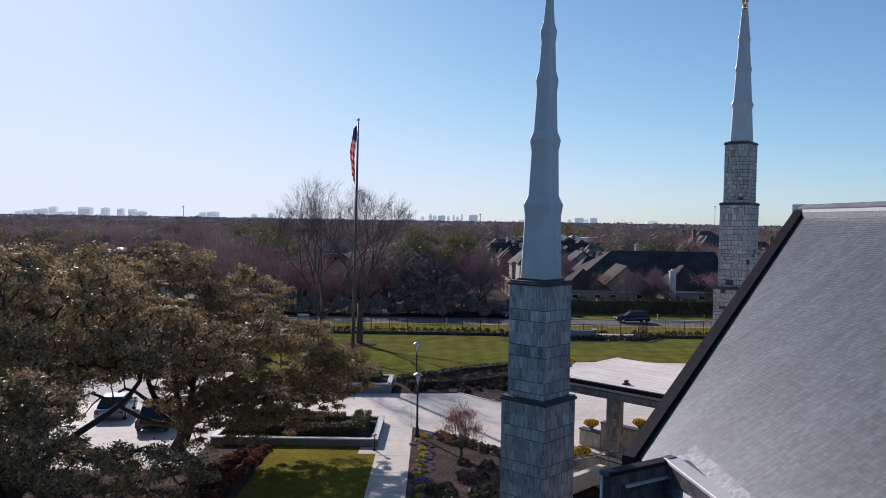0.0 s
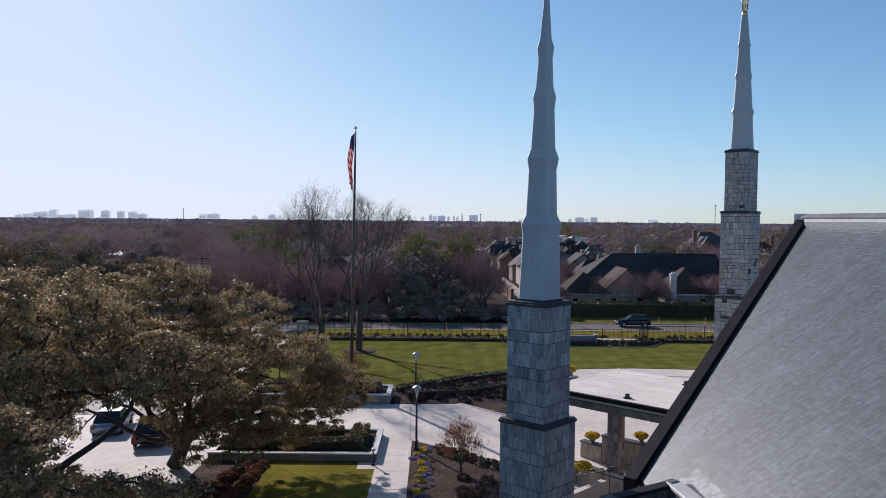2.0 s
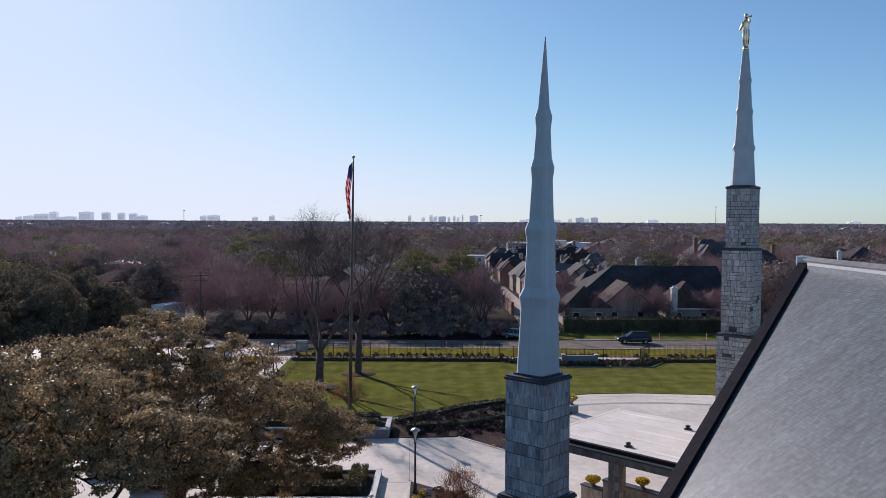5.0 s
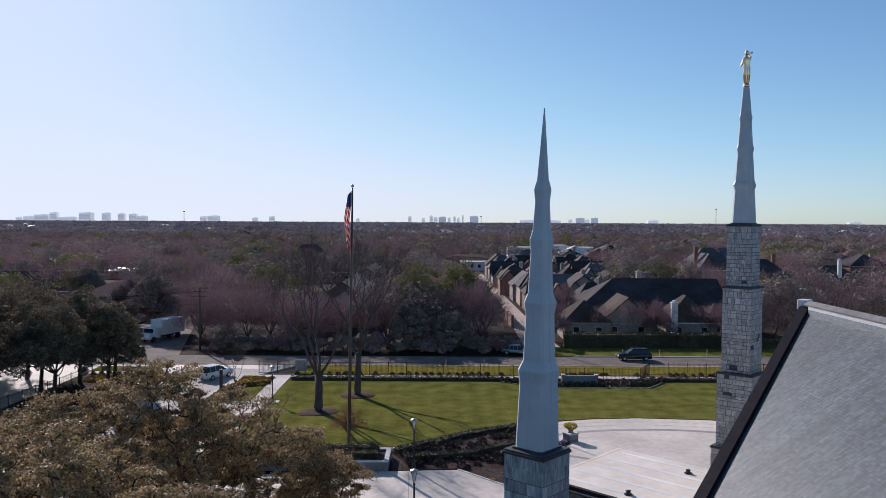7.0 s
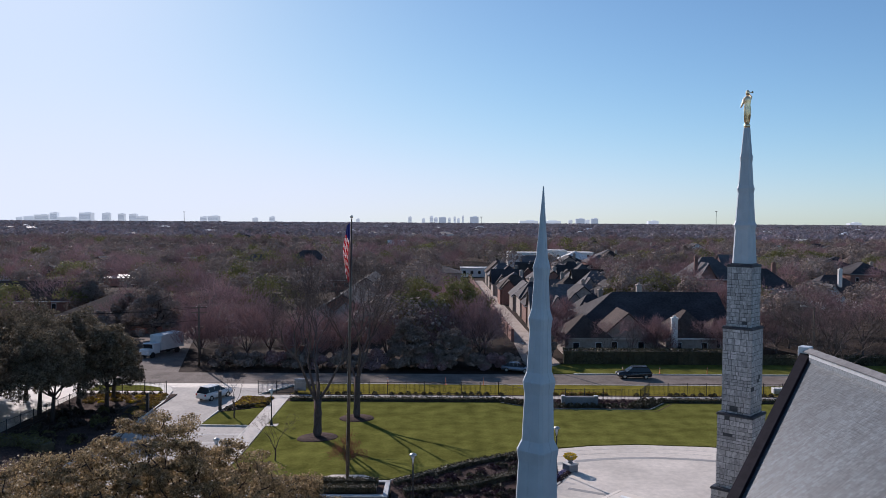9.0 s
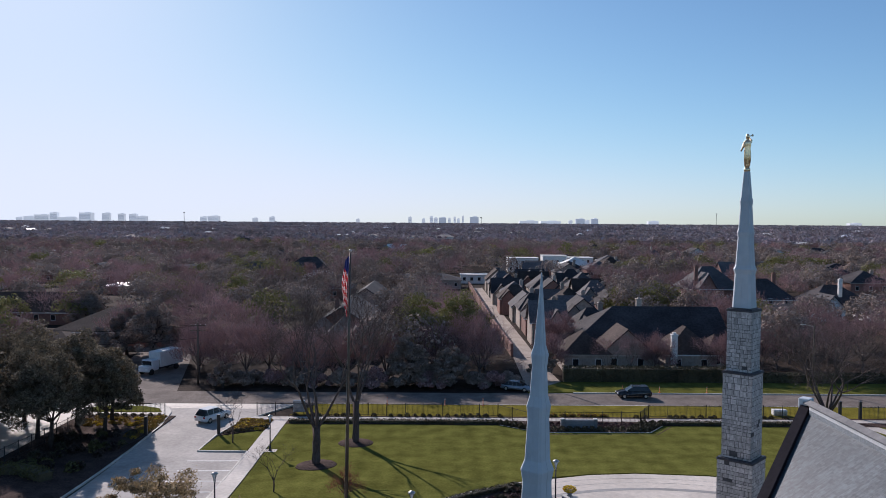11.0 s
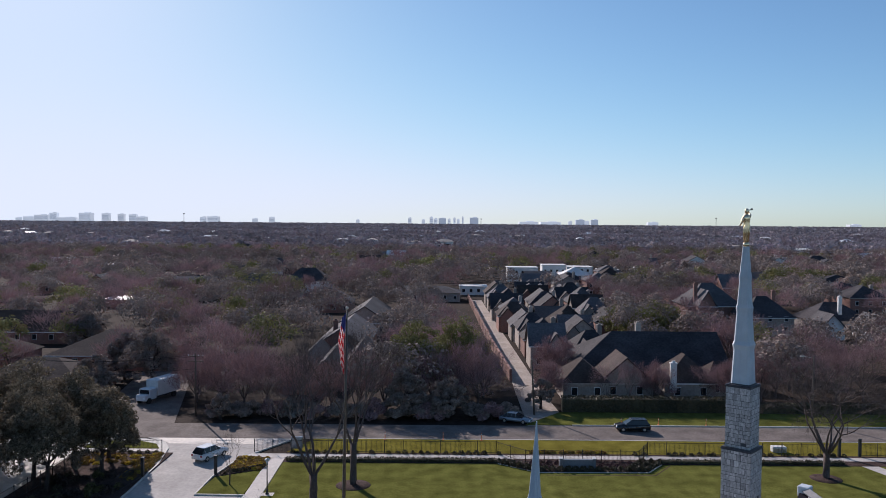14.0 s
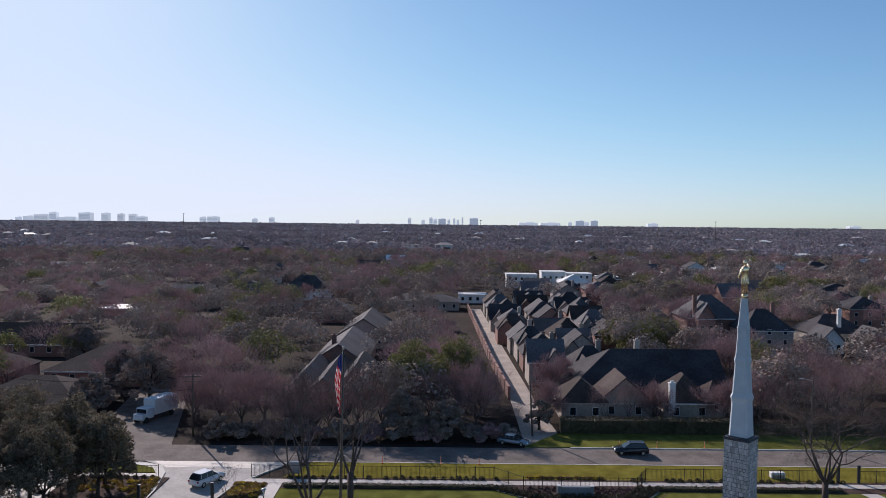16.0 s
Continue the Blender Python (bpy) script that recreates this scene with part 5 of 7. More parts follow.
# ---- houses beyond the street ----
def house(x, y, w, d, wall_h, roof_h, wall="brick", roof="shingle_grey", style="hip", along="x", rz=0.0, chimney=None, label="brick house with grey shingle roof", windows=True, chimney_mat="stucco", clear=6.0, group="houses", wing=False):
    t = thing("house", x, y, -0.15, label, "house", group, rz)
    CLEAR.append((x - w / 2 - 2.5, x + w / 2 + 2.5, y - d / 2 - clear, y + d / 2 + 2.5))
    bm = bmesh.new()
    prism(bm, [(-w / 2, -d / 2), (w / 2, -d / 2), (w / 2, d / 2), (-w / 2, d / 2)], 0, wall_h)
    o = 0.45
    W, D = w / 2 + o, d / 2 + o
    z0, z1 = wall_h - 0.05, wall_h + roof_h
    if style == "gable":
        for s in (1, -1):
            if along == "y":
                tri = [(-w / 2, s * d / 2, wall_h), (w / 2, s * d / 2, wall_h), (0, s * d / 2, z1 - 0.15)]
            else:
                tri = [(s * w / 2, -d / 2, wall_h), (s * w / 2, d / 2, wall_h), (s * w / 2, 0, z1 - 0.15)]
            bm.faces.new([bm.verts.new(p) for p in tri])
    if style == "half":
        bm.faces.new([bm.verts.new(p) for p in ((w / 2, -d / 2, wall_h), (w / 2, d / 2, wall_h), (w / 2, 0, z1 - 0.15))])
    part("wall", bm, M[wall], t)
    bm = bmesh.new()
    if along == "x":
        run = 0.0 if style == "gable" else min(D, W * 0.8)
        ra, rb = (-W + run, 0, z1), (W - (0.0 if style == "half" else run), 0, z1)
    else:
        run = 0.0 if style == "gable" else min(W, D * 0.8)
        ra, rb = (0, -D + run, z1), (0, D - run, z1)
    c = [bm.verts.new(p) for p in ((-W, -D, z0), (W, -D, z0), (W, D, z0), (-W, D, z0))]
    a, b = bm.verts.new(ra), bm.verts.new(rb)
    if along == "x":
        faces = [(c[0], c[1], b, a), (c[2], c[3], a, b), (c[1], c[2], b), (c[3], c[0], a)]
    else:
        faces = [(c[1], c[2], b, a), (c[3], c[0], a, b), (c[0], c[1], a), (c[2], c[3], b)]
    if style == "gable":
        faces = faces[:2]
    elif style == "half":
        faces = [faces[0], faces[1], faces[3]]
    for f in faces:
        bm.faces.new(f)
    bmesh.ops.recalc_face_normals(bm, faces=bm.faces[:])
    if sum(f.normal.z for f in bm.faces) < 0:
        bmesh.ops.reverse_faces(bm, faces=bm.faces[:])
    bmesh.ops.solidify(bm, geom=bm.faces[:], thickness=0.22)
    part("roof", bm, M[roof], t)
    bm = bmesh.new()
    box(bm, 0, -D + 0.02, z0 - 0.22, 2 * W, 0.1, 0.22)
    part("gutter", bm, M["wall_white"] if rng0.random() < 0.5 else M["stucco"], t)
    if wing:  # a gabled front bay with its own small roof
        bw, bx, by, bh = w * 0.42, w * 0.22 * (1 if rng0.random() < 0.5 else -1), -d / 2 - 0.9, roof_h * 0.62
        bm = bmesh.new()
        prism(bm, [(bx - bw / 2, by), (bx + bw / 2, by), (bx + bw / 2, -d / 2 + 0.1), (bx - bw / 2, -d / 2 + 0.1)], 0, wall_h)
        bm.faces.new([bm.verts.new(p) for p in ((bx - bw / 2, by, wall_h), (bx + bw / 2, by, wall_h), (bx, by, wall_h + bh - 0.15))])
        part("bay_wall", bm, M[wall], t)
        bm = bmesh.new()
        f, e = by - 0.35, -d / 2 + d * 0.32
        for sd in (-1, 1):
            bm.faces.new([bm.verts.new(p) for p in ((bx + sd * (bw / 2 + 0.35), f, z0 - 0.1), (bx, f, wall_h + bh), (bx, e, wall_h + bh), (bx + sd * (bw / 2 + 0.35), e, z0 - 0.1))])
        bmesh.ops.recalc_face_normals(bm, faces=bm.faces[:])
        bmesh.ops.solidify(bm, geom=bm.faces[:], thickness=0.18)
        part("bay_roof", bm, M[roof], t)
    if chimney:
        cx, cy, ch = chimney
        bm = bmesh.new()
        box(bm, cx, cy, wall_h * 0.5, 1.0, 0.8, ch - wall_h * 0.5, bevel=0.04)
        box(bm, cx, cy, ch, 1.2, 1.0, 0.18, bevel=0.03)
        box(bm, cx, cy, ch + 0.18, 0.5, 0.4, 0.3)
        part("chimney", bm, M[chimney_mat], t)
    if windows:
        n = max(2, int(w / 3.5))
        rows = [1.0] if wall_h < 4.2 else [1.0, 3.7]
        for zz in rows:
            for k in range(n):
                wx = -w / 2 + w * (k + 0.5) / n
                bm = bmesh.new()
                box(bm, wx, -d / 2 - 0.03, zz, 1.1, 0.1, 1.4)
                win = part("window", bm, M["wall_white"], t)
                bm = bmesh.new()
                box(bm, wx, -d / 2 - 0.07, zz + 0.08, 0.94, 0.06, 1.24)
                part("pane", bm, M["glass_dark"], win)
    return t


# the long dark-roofed house behind the clipped hedge, with its front gables
house(37.6, 152, 29, 19, 3.0, 6.3, "stucco", "shingle_dark", "half", "x", chimney=(1, 4, 10.2), label="long low house with very dark shingle roof", windows=False, clear=16)
house(24.6, 138.2, 7.6, 9, 3.2, 3.4, "stucco", "shingle_brown", "hip", "y", label="pale stucco wing with brown hip roof", clear=3)
house(31.6, 138.8, 9.0, 8, 3.0, 4.3, "stucco", "shingle_brown", "gable", "y", label="pale stucco wing with steep brown gable", clear=3)
house(42.2, 138.4, 8.6, 8.4, 3.2, 4.2, "stucco", "shingle_brown", "hip", "y", chimney=(-3.0, -4.4, 6.4), chimney_mat="wall_white", label="pale stucco wing with white chimney", clear=3)
house(49.0, 141.0, 6.0, 8.0, 2.7, 3.0, "stucco", "shingle_brown", "hip", "x", label="low stucco wing with brown hip roof", clear=3)
# town houses along the lane
lane = [(22.0 - 0.012 * (y - 160), y, 8.2, 9.6, "hip" if k % 3 else "gable", "y" if k % 2 else "x") for k, y in enumerate(range(167, 300, 13))]
lane += [(33.0 - 0.01 * (y - 160), y, 9.0, 9.6, "gable" if k % 3 else "hip", "y" if k % 2 else "x") for k, y in enumerate(range(172, 304, 13))]
lane += [(44.0 - 0.008 * (y - 160), y, 9.4, 10.0, "hip" if k % 2 else "gable", "x" if k % 3 else "y") for k, y in enumerate(range(212, 304, 14))]
for k, (x, y, w, d, st, al) in enumerate(lane):
    x, y, w, d = x + 0.9 * rng0.normal(), y + 1.6 * rng0.normal(), w * (0.85 + 0.3 * rng0.random()), d * (0.85 + 0.3 * rng0.random())
    house(x, y, w, d, 3.2 + 1.6 * rng0.random(), 3.0 + 1.8 * rng0.random(), "brick" if k % 3 == 1 else "stucco", ("shingle_grey", "shingle_dark", "shingle_dark", "shingle_grey", "shingle_brown")[k % 5], st, al, wing=True, chimney=(w * 0.28, d * 0.15, 7.9) if k % 2 else None, label="narrow brick town house with steep grey roof" if k % 3 == 1 else "narrow stucco town house with steep roof", clear=4.0, group="town houses along the lane")
# pale flat-roofed blocks
for x, y, w, d, h in ((40, 398, 15, 10, 6.8), (57, 408, 12, 10, 7.6), (71, 414, 13, 11, 6.4), (62, 392, 9, 7, 4.6), (84, 404, 10, 9, 5.6), (13, 325, 11, 9, 3.3)):
    t = thing("flat_block", x, y, -0.15, "pale flat-roofed apartment block", "building", "flat blocks")
    CLEAR.append((x - w / 2 - 2, x + w / 2 + 2, y - d / 2 - 22, y + d / 2 + 2))
    bm = bmesh.new()
    box(bm, 0, 0, 0, w, d, h)
    part("wall", bm, M["wall_white"], t)
    bm = bmesh.new()
    box(bm, 0, 0, h, w + 0.5, d + 0.5, 0.35, bevel=0.05)
    part("roof", bm, M["wall_white"], t)
    for k in range(int(w / 3)):
        for zz in (1.2, 4.2, 7.0):
            if zz + 1.6 < h:
                bm = bmesh.new()
                box(bm, -w / 2 + 3 * (k + 0.5), -d / 2 - 0.05, zz, 1.1, 0.1, 1.3)
                part("window", bm, M["glass_dark"], t)
house(77, 231, 15, 14, 6.6, 6.0, "brick", "shingle_grey", "hip", "x", chimney=(-5.5, -6.8, 12.8), chimney_mat="brick", label="tall red brick house with grey hip roof", clear=48)
house(73.5, 222.5, 4.6, 6, 7.0, 4.4, "brick", "shingle_grey", "gable", "y", label="red brick front gable with steep roof", clear=40)
house(88, 219, 13, 12, 4.8, 5.2, "stucco", "shingle_dark", "hip", "x", chimney=(4, 2, 11.2), chimney_mat="brick", label="house with large dark hip roof", clear=36)
house(110, 225, 16, 12, 3.4, 4.6, "stucco", "shingle_dark", "hip", "x", chimney=(0.5, -4, 9.6), chimney_mat="wall_white", label="low house with dark roof and white chimney", clear=34)
house(101, 209, 6, 8, 3.2, 3.6, "wall_white", "shingle_grey", "gable", "y", label="pale gabled wing with grey roof", clear=18)
house(113, 209, 6, 8, 3.2, 3.4, "wall_white", "shingle_grey", "gable", "y", label="pale gabled wing with grey roof", clear=18)
# across the street to the west
for k in range(3):
    house(-24.6 + 4.4 * k, 152 + 4.0 * k, 4.2, 30 - 3 * k, 3.0, 2.2, "brick", "shingle_grey", "gable", "y", label="narrow low brick row house with long grey gable roof", clear=9, group="row houses")
house(-21.0, 183, 11, 28, 3.2, 3.8, "brick", "shingle_grey", "gable", "y", chimney=(-2, -6, 7.6), chimney_mat="brick", label="long low house with weathered grey roof", clear=6)
house(-19.5, 219, 13, 26, 3.4, 4.4, "stucco", "shingle_grey", "gable", "y", label="house with pale hip roof", clear=10)
house(-38, 262, 18, 12, 3.4, 4.2, "brick", "shingle_grey", "hip", "x", label="house with broad hip roof among trees", clear=8)
house(-55, 330, 18, 12, 5.0, 5.0, "wall_white", "shingle_dark", "hip", "x", label="white-walled house with dark roof", clear=14)
house(-68, 138, 19, 14, 2.8, 3.2, "brick", "shingle_brown", "hip", "x", label="low brick house with broad brown roof", clear=7)
house(-66, 166, 22, 18, 3.0, 4.0, "brick", "shingle_brown", "hip", "x", label="low brick house with broad brown hip roof", clear=9)
house(-98, 196, 24, 14, 3.0, 4.2, "brick", "shingle_brown", "gable", "x", label="low brick house with brown gable roof", clear=9)
house(-92, 160, 18, 14, 3.0, 4.0, "brick", "shingle_brown", "hip", "x", label="low brick house with brown hip roof", clear=9)
house(-6, 300, 26, 12, 3.4, 2.0, "stucco", "shingle_grey", "hip", "x", label="long low building with pale roof", clear=8)
house(-201, 452, 34, 16, 4.0, 0.8, "stucco", "wall_white", "hip", "x", label="low building with white flat roof", windows=False, clear=12)
house(-107, 270, 13, 7, 2.8, 0.9, "brick", "flashing", "hip", "x", label="low house with glinting metal roof", windows=False, clear=3)
# roofs and pale houses round the flat blocks and to the east
CLEAR.append((26, 90, 318, 425))
for k, (x, y, w, d, wall, roof, st) in enumerate(((36, 312, 10, 11, "brick", "shingle_grey", "hip"), (50, 318, 11, 11, "stucco", "shingle_dark", "gable"), (64, 326, 11, 12, "brick", "shingle_grey", "hip"), (39, 338, 10, 11, "stucco", "shingle_grey", "gable"), (55, 345, 12, 11, "brick", "shingle_dark", "hip"), (74, 352, 11, 12, "stucco", "shingle_brown", "hip"), (44, 366, 11, 12, "brick", "shingle_grey", "gable"), (62, 372, 14, 10, "wall_white", "wall_white", "hip"), (80, 384, 11, 11, "brick", "shingle_grey", "hip"),
                                                  (126, 492, 13, 11, "wall_white", "shingle_grey", "gable"), (137, 470, 12, 10, "wall_white", "shingle_grey", "hip"), (153, 482, 13, 11, "wall_white", "shingle_dark", "gable"), (176, 500, 12, 11, "stucco", "wall_white", "hip"), (208, 496, 14, 11, "wall_white", "shingle_grey", "gable"), (228, 470, 12, 11, "stucco", "shingle_grey", "hip"), (286, 600, 14, 11, "wall_white", "shingle_grey", "gable"), (150, 300, 13, 11, "brick", "shingle_dark", "hip"), (138, 262, 13, 12, "brick", "shingle_dark", "hip"))):
    house(x, y, w, d, 4.2 + (k % 3), 3.0 + 0.6 * (k % 2), wall, roof, st, "y" if k % 3 else "x", chimney=(w * 0.25, 0, 9.6) if k % 4 == 1 else None, label="%s house with %s roof near the flat blocks" % ({"brick": "brick", "stucco": "stucco", "wall_white": "white-walled"}[wall], {"shingle_grey": "grey", "shingle_dark": "dark", "shingle_brown": "brown", "wall_white": "white"}[roof]), clear=3 if k < 9 else 45, group="houses near the flat blocks")
# more roofs scattered through the woods
g = np.random.default_rng(909)
for k in range(130):
    y = 280 + 620 * g.random() ** 1.3
    x = (g.random() * 1.16 - 0.58) * y
    if -40 < x < 90 and y < 460 or any(x0 - 6 < x < x1 + 6 and y0 - 8 < y < y1 + 8 for x0, x1, y0, y1 in CLEAR):
        continue
    w, d = 11 + 9 * g.random(), 9 + 5 * g.random()
    kind = int(g.integers(0, 5))
    house(x, y, w, d, 3.2 + 2.4 * (g.random() < 0.3), 2.6 + 2.2 * g.random(), ("brick", "stucco", "wall_white", "brick", "stucco")[kind], ("shingle_grey", "shingle_dark", "shingle_grey", "shingle_brown", "wall_white")[kind if y > 380 else kind % 4], "hip" if g.random() < 0.6 else "gable", "x" if g.random() < 0.6 else "y", label=("brick house with grey roof among trees", "stucco house with dark roof among trees", "white house with grey roof among trees", "brick house with brown roof among trees", "low building with white roof among trees")[kind], windows=y < 420, clear=8 if y < 450 else 26)

for k in range(60):
    y = 650 + 850 * g.random()
    x = (g.random() * 1.12 - 0.56) * y
    house(x, y, 8 + 14 * g.random(), 8 + 7 * g.random(), 7.5 + 3.0 * g.random(), 0.6 + 2.4 * g.random(), "wall_white" if k % 2 else "stucco", ("shingle_grey", "wall_white", "flashing", "stucco")[k % 4], "hip", "x", label="distant low building with pale walls among woods", windows=False, clear=38)


def lane_and_wall():
    slab("lane", [(13.2, 117.6), (19.6, 117.6), (18.2, 140), (17.9, 157), (17.3, 188), (16.3, 235), (15.2, 300), (10.4, 300), (11.3, 254), (12.3, 188), (13.6, 150)], -0.1, 0.05, M["lane"], "pale concrete lane beside a brick wall", "lane")
    t = thing("garden_wall", 12.8, 150, -0.15, "long red brick wall along the lane", "wall")
    pts = [(13.4, 149.5), (12.15, 188), (11.05, 254), (10.2, 300)]
    for (ax, ay), (bx, by) in zip(pts, pts[1:]):
        d = Vector((bx - ax, by - ay, 0))
        rz = math.degrees(math.atan2(d.y, d.x))
        bm = bmesh.new()
        box(bm, (ax + bx) / 2 - 12.8, (ay + by) / 2 - 150, 0, d.length, 0.3, 2.2, rz=rz)
        part("panel", bm, M["brick"], t)
        bm = bmesh.new()
        box(bm, (ax + bx) / 2 - 12.8, (ay + by) / 2 - 150, 2.2, d.length, 0.42, 0.1, rz=rz)
        part("coping", bm, M["brick"], t)
        n = int(d.length / 6)
        for k in range(n + 1):
            bm = bmesh.new()
            box(bm, ax + d.x * k / n - 12.8, ay + d.y * k / n - 150, 0, 0.5, 0.5, 2.45, rz=rz, bevel=0.02)
            part("pier", bm, M["brick"], t)


lane_and_wall()

# ---- woods to the horizon ----
def open_ground(x, y):
    if y < 118.5 + 5 or (-53.5 - 0.3 * (y - 118) < x < -37.5 - 0.24 * (y - 118) and y < 150):
        return False
    if 4.0 - 0.02 * (y - 150) < x < 21 and y < 300:
        return False
    if 13 < x < 76 and y < 131:
        return False
    for x0, x1, y0, y1 in CLEAR:
        if x0 < x < x1 and y0 < y < y1:
            return False
    return True


near_wood = plant(124, 340, 11.6, 71, open_ground)
mid_wood = plant(340, 640, 12.4, 72, open_ground)
for trees, cards, size, far in ((near_wood, 1050, 0.27, ""), (mid_wood, 430, 0.44, "_beyond")):
    pick = trees[:, 4]
    far_wood("woods_evergreen" + far, M["evergreen_leaf"], "dark evergreen trees between the houses", trees[pick < 0.58], cards, size, 0.8, 74)
    far_wood("woods_bare" + far, M["bare_twig"], "leafless purple-brown trees between the houses", trees[(pick >= 0.58) & (pick < 0.88)], cards, size * 4.2, 0.4, 75, lump=0.36, twig=size * 0.16)
    far_wood("woods_green" + far, M["green_leaf"], "olive-green trees between the houses", trees[pick >= 0.88], cards, size, 0.8, 76)
# far and horizon woods take the colours that hold the haze
far_trees = plant(640, 1650, 14.5, 77, open_ground)
pick = far_trees[:, 4]
far_wood("woods_far_dark", M["wood_haze"], "woods far off, haze put into their bluer, paler colour", far_trees[pick < 0.6], 42, 1.45, 0.8, 78, 13.0)
far_wood("woods_far_bare", M["wood_haze_bare"], "bare brown woods far off, haze put into their colour", far_trees[pick >= 0.6], 38, 1.4, 0.7, 79, 13.0)
edge_trees = plant(1650, 4700, 42.0, 80, open_ground)
far_wood("woods_horizon", M["wood_haze"], "woods along the horizon, haze put into their colour", edge_trees, 19, 4.4, 0.8, 81, 9.5)

# ---- skyline ----
def skyline():
    Y = 4750.0
    rows = [(30, 42, 5), (45, 64, 8), (65, 90, 13), (90, 103, 19), (106, 140, 6), (143, 164, 19.5), (182, 195, 18.5), (210, 221, 17), (230, 243, 16), (243, 260, 10), (355, 367, 10), (369, 388, 12), (447, 456, 7), (477, 486, 11), (630, 636, 6), (722, 728, 13), (746, 752, 8), (760, 766, 15), (767, 774, 11), (776, 789, 12), (792, 797, 10), (802, 806, 13), (808, 813, 9), (817, 820, 17), (831, 846, 14.5), (918, 950, 4), (955, 990, 3.5), (1005, 1012, 6), (1018, 1033, 10.5), (1034, 1042, 6.5), (1045, 1057, 11), (1145, 1163, 5), (1500, 1520, 3)]
    for i, (p0, p1, h) in enumerate(rows):
        x0, x1 = (p0 - 784) / 1400 * Y, (p1 - 784) / 1400 * Y
        top = 15.0 + (0.62 * h + 0.6) / 1400 * Y
        t = thing("office_tower" if h > 8 else "office_block", (x0 + x1) / 2, Y, 0.0, "pale office building on the skyline, haze put into its glowing colour", "building", "skyline buildings")
        w = x1 - x0
        bm = bmesh.new()
        box(bm, 0, 0, 0, w, w * 0.7, top, bevel=0.6)
        part("body", bm, M["tower_haze_dark"] if p0 in (776, 831, 1018, 1045) else M["tower_haze"], t)
        bm = bmesh.new()
        box(bm, w * 0.1, 0, top, w * 0.45, w * 0.3, 4.0)
        part("roof_plant", bm, M["tower_haze"], t)
        if h > 9:
            for k in range(5):
                bm = bmesh.new()
                box(bm, 0, -w * 0.36, 20 + (top - 28) * k / 5, w * 0.92, 1.0, (top - 28) / 9)
                part("window_band", bm, M["tower_haze_dark"], t)
    # masts
    for px, h, y in ((326, 14, 2600.0), (1266, 14, 900.0), (851, 8, 2600.0)):
        x = (px - 784) / 1400 * y
        t = thing("mast", x, y, -0.2, "thin lattice mast above the woods", "mast")
        bm = bmesh.new()
        top = 23 + (h - 2) / 1400 * y if y > 1000 else 34.5
        tube(bm, [(0, 0, 0), (0, 0, top)], [0.4 * y / 1000, 0.25 * y / 1000], 4)
        part("pole", bm, M["metal_pole"], t)
        bm = bmesh.new()
        lathe(bm, [(1.2 * y / 1000, 0), (1.3 * y / 1000, 0.8 * y / 1000)], 8, z=top)
        part("head", bm, M["metal_pole"], t)


skyline()

# ---- hedges, shrubs and flowers ----
def hedge(pts, width, height, label, leaf="hedge_leaf", seed=1, size=0.07, dens=420, top=0.0):
    """A clipped hedge: a dark core under a skin of small leaves."""
    g = np.random.default_rng(seed)
    x0, y0 = pts[0]
    z0 = gh(x0, y0) + top
    t = thing("hedge", x0, y0, z0, label, "hedge")
    bm = bmesh.new()
    cloud = []
    for (ax, ay), (bx, by) in zip(pts, pts[1:]):
        d = Vector((bx - ax, by - ay, 0))
        L = d.length
        u = d / L
        q = Vector((-u.y, u.x, 0))
        steps = max(1, int(L / 3))
        for k in range(steps):
            m = Vector((ax, ay, 0)) + d * (k + 0.5) / steps
            zz = gh(m.x, m.y) + top - z0
            box(bm, m.x - x0, m.y - y0, zz - 0.05, L / steps + 0.02, width * 0.8, height * 0.9, rz=math.degrees(math.atan2(d.y, d.x)))
        n = int(dens * L * (width + 2 * height) * 0.5)
        f = g.random(n)
        side = g.random(n) * (width + 2 * height)
        off = np.where(side < height, -width / 2, np.where(side < height + width, side - height - width / 2, width / 2))
        zz = np.where(side < height, side, np.where(side < height + width, height, 2 * height + width - side))
        px = ax + d.x * f + q.x * off
        py = ay + d.y * f + q.y * off
        pz = zz + np.array([gh(float(a), float(b)) for a, b in zip(px, py)]) + top
        cloud.append(np.stack([px - x0, py - y0, pz - z0], axis=1) + g.normal(size=(n, 3)) * 0.045)
    part("core", bm, M["hedge_leaf"], t)
    raw_mesh("foliage", leaf_cards(g, np.concatenate(cloud), size), 4, M[leaf], None, t)
    return t


def ball_mesh(leaf, seed, n=130, size=0.085):
    g = np.random.default_rng(seed)
    p = ellipsoid_points(g, n, 0.75)
    p[:, 2] = np.abs(p[:, 2]) * 1.25
    return leaf_cards(g, p, size / 0.4)


SHRUB_SRC = {}


def shrub(x, y, r, leaf="hedge_leaf", label="small clipped round evergreen shrub", group="clipped shrubs", h=1.0, name="shrub", category="shrub", top=0.0):
    key = leaf
    if key not in SHRUB_SRC:
        src = [raw_mesh("foliage", ball_mesh(leaf, s, size=0.105), 4, M[leaf], None).data for s in (1, 2, 3)]
        for o in [o for o in scene.collection.objects if o.name.startswith("foliage") and o.parent is None and o.data in src]:
            bpy.data.objects.remove(o)
        SHRUB_SRC[key] = src
    src = SHRUB_SRC[key]
    ob = new(name, src[int(rng0.integers(0, 3))])
    ob.matrix_basis = pose(x, y, gh(x, y) + top - 0.02, 0, 0, 360 * rng0.random()) @ Matrix.Diagonal((r, r, r * h, 1))
    return tagged(ob, label, category, group)


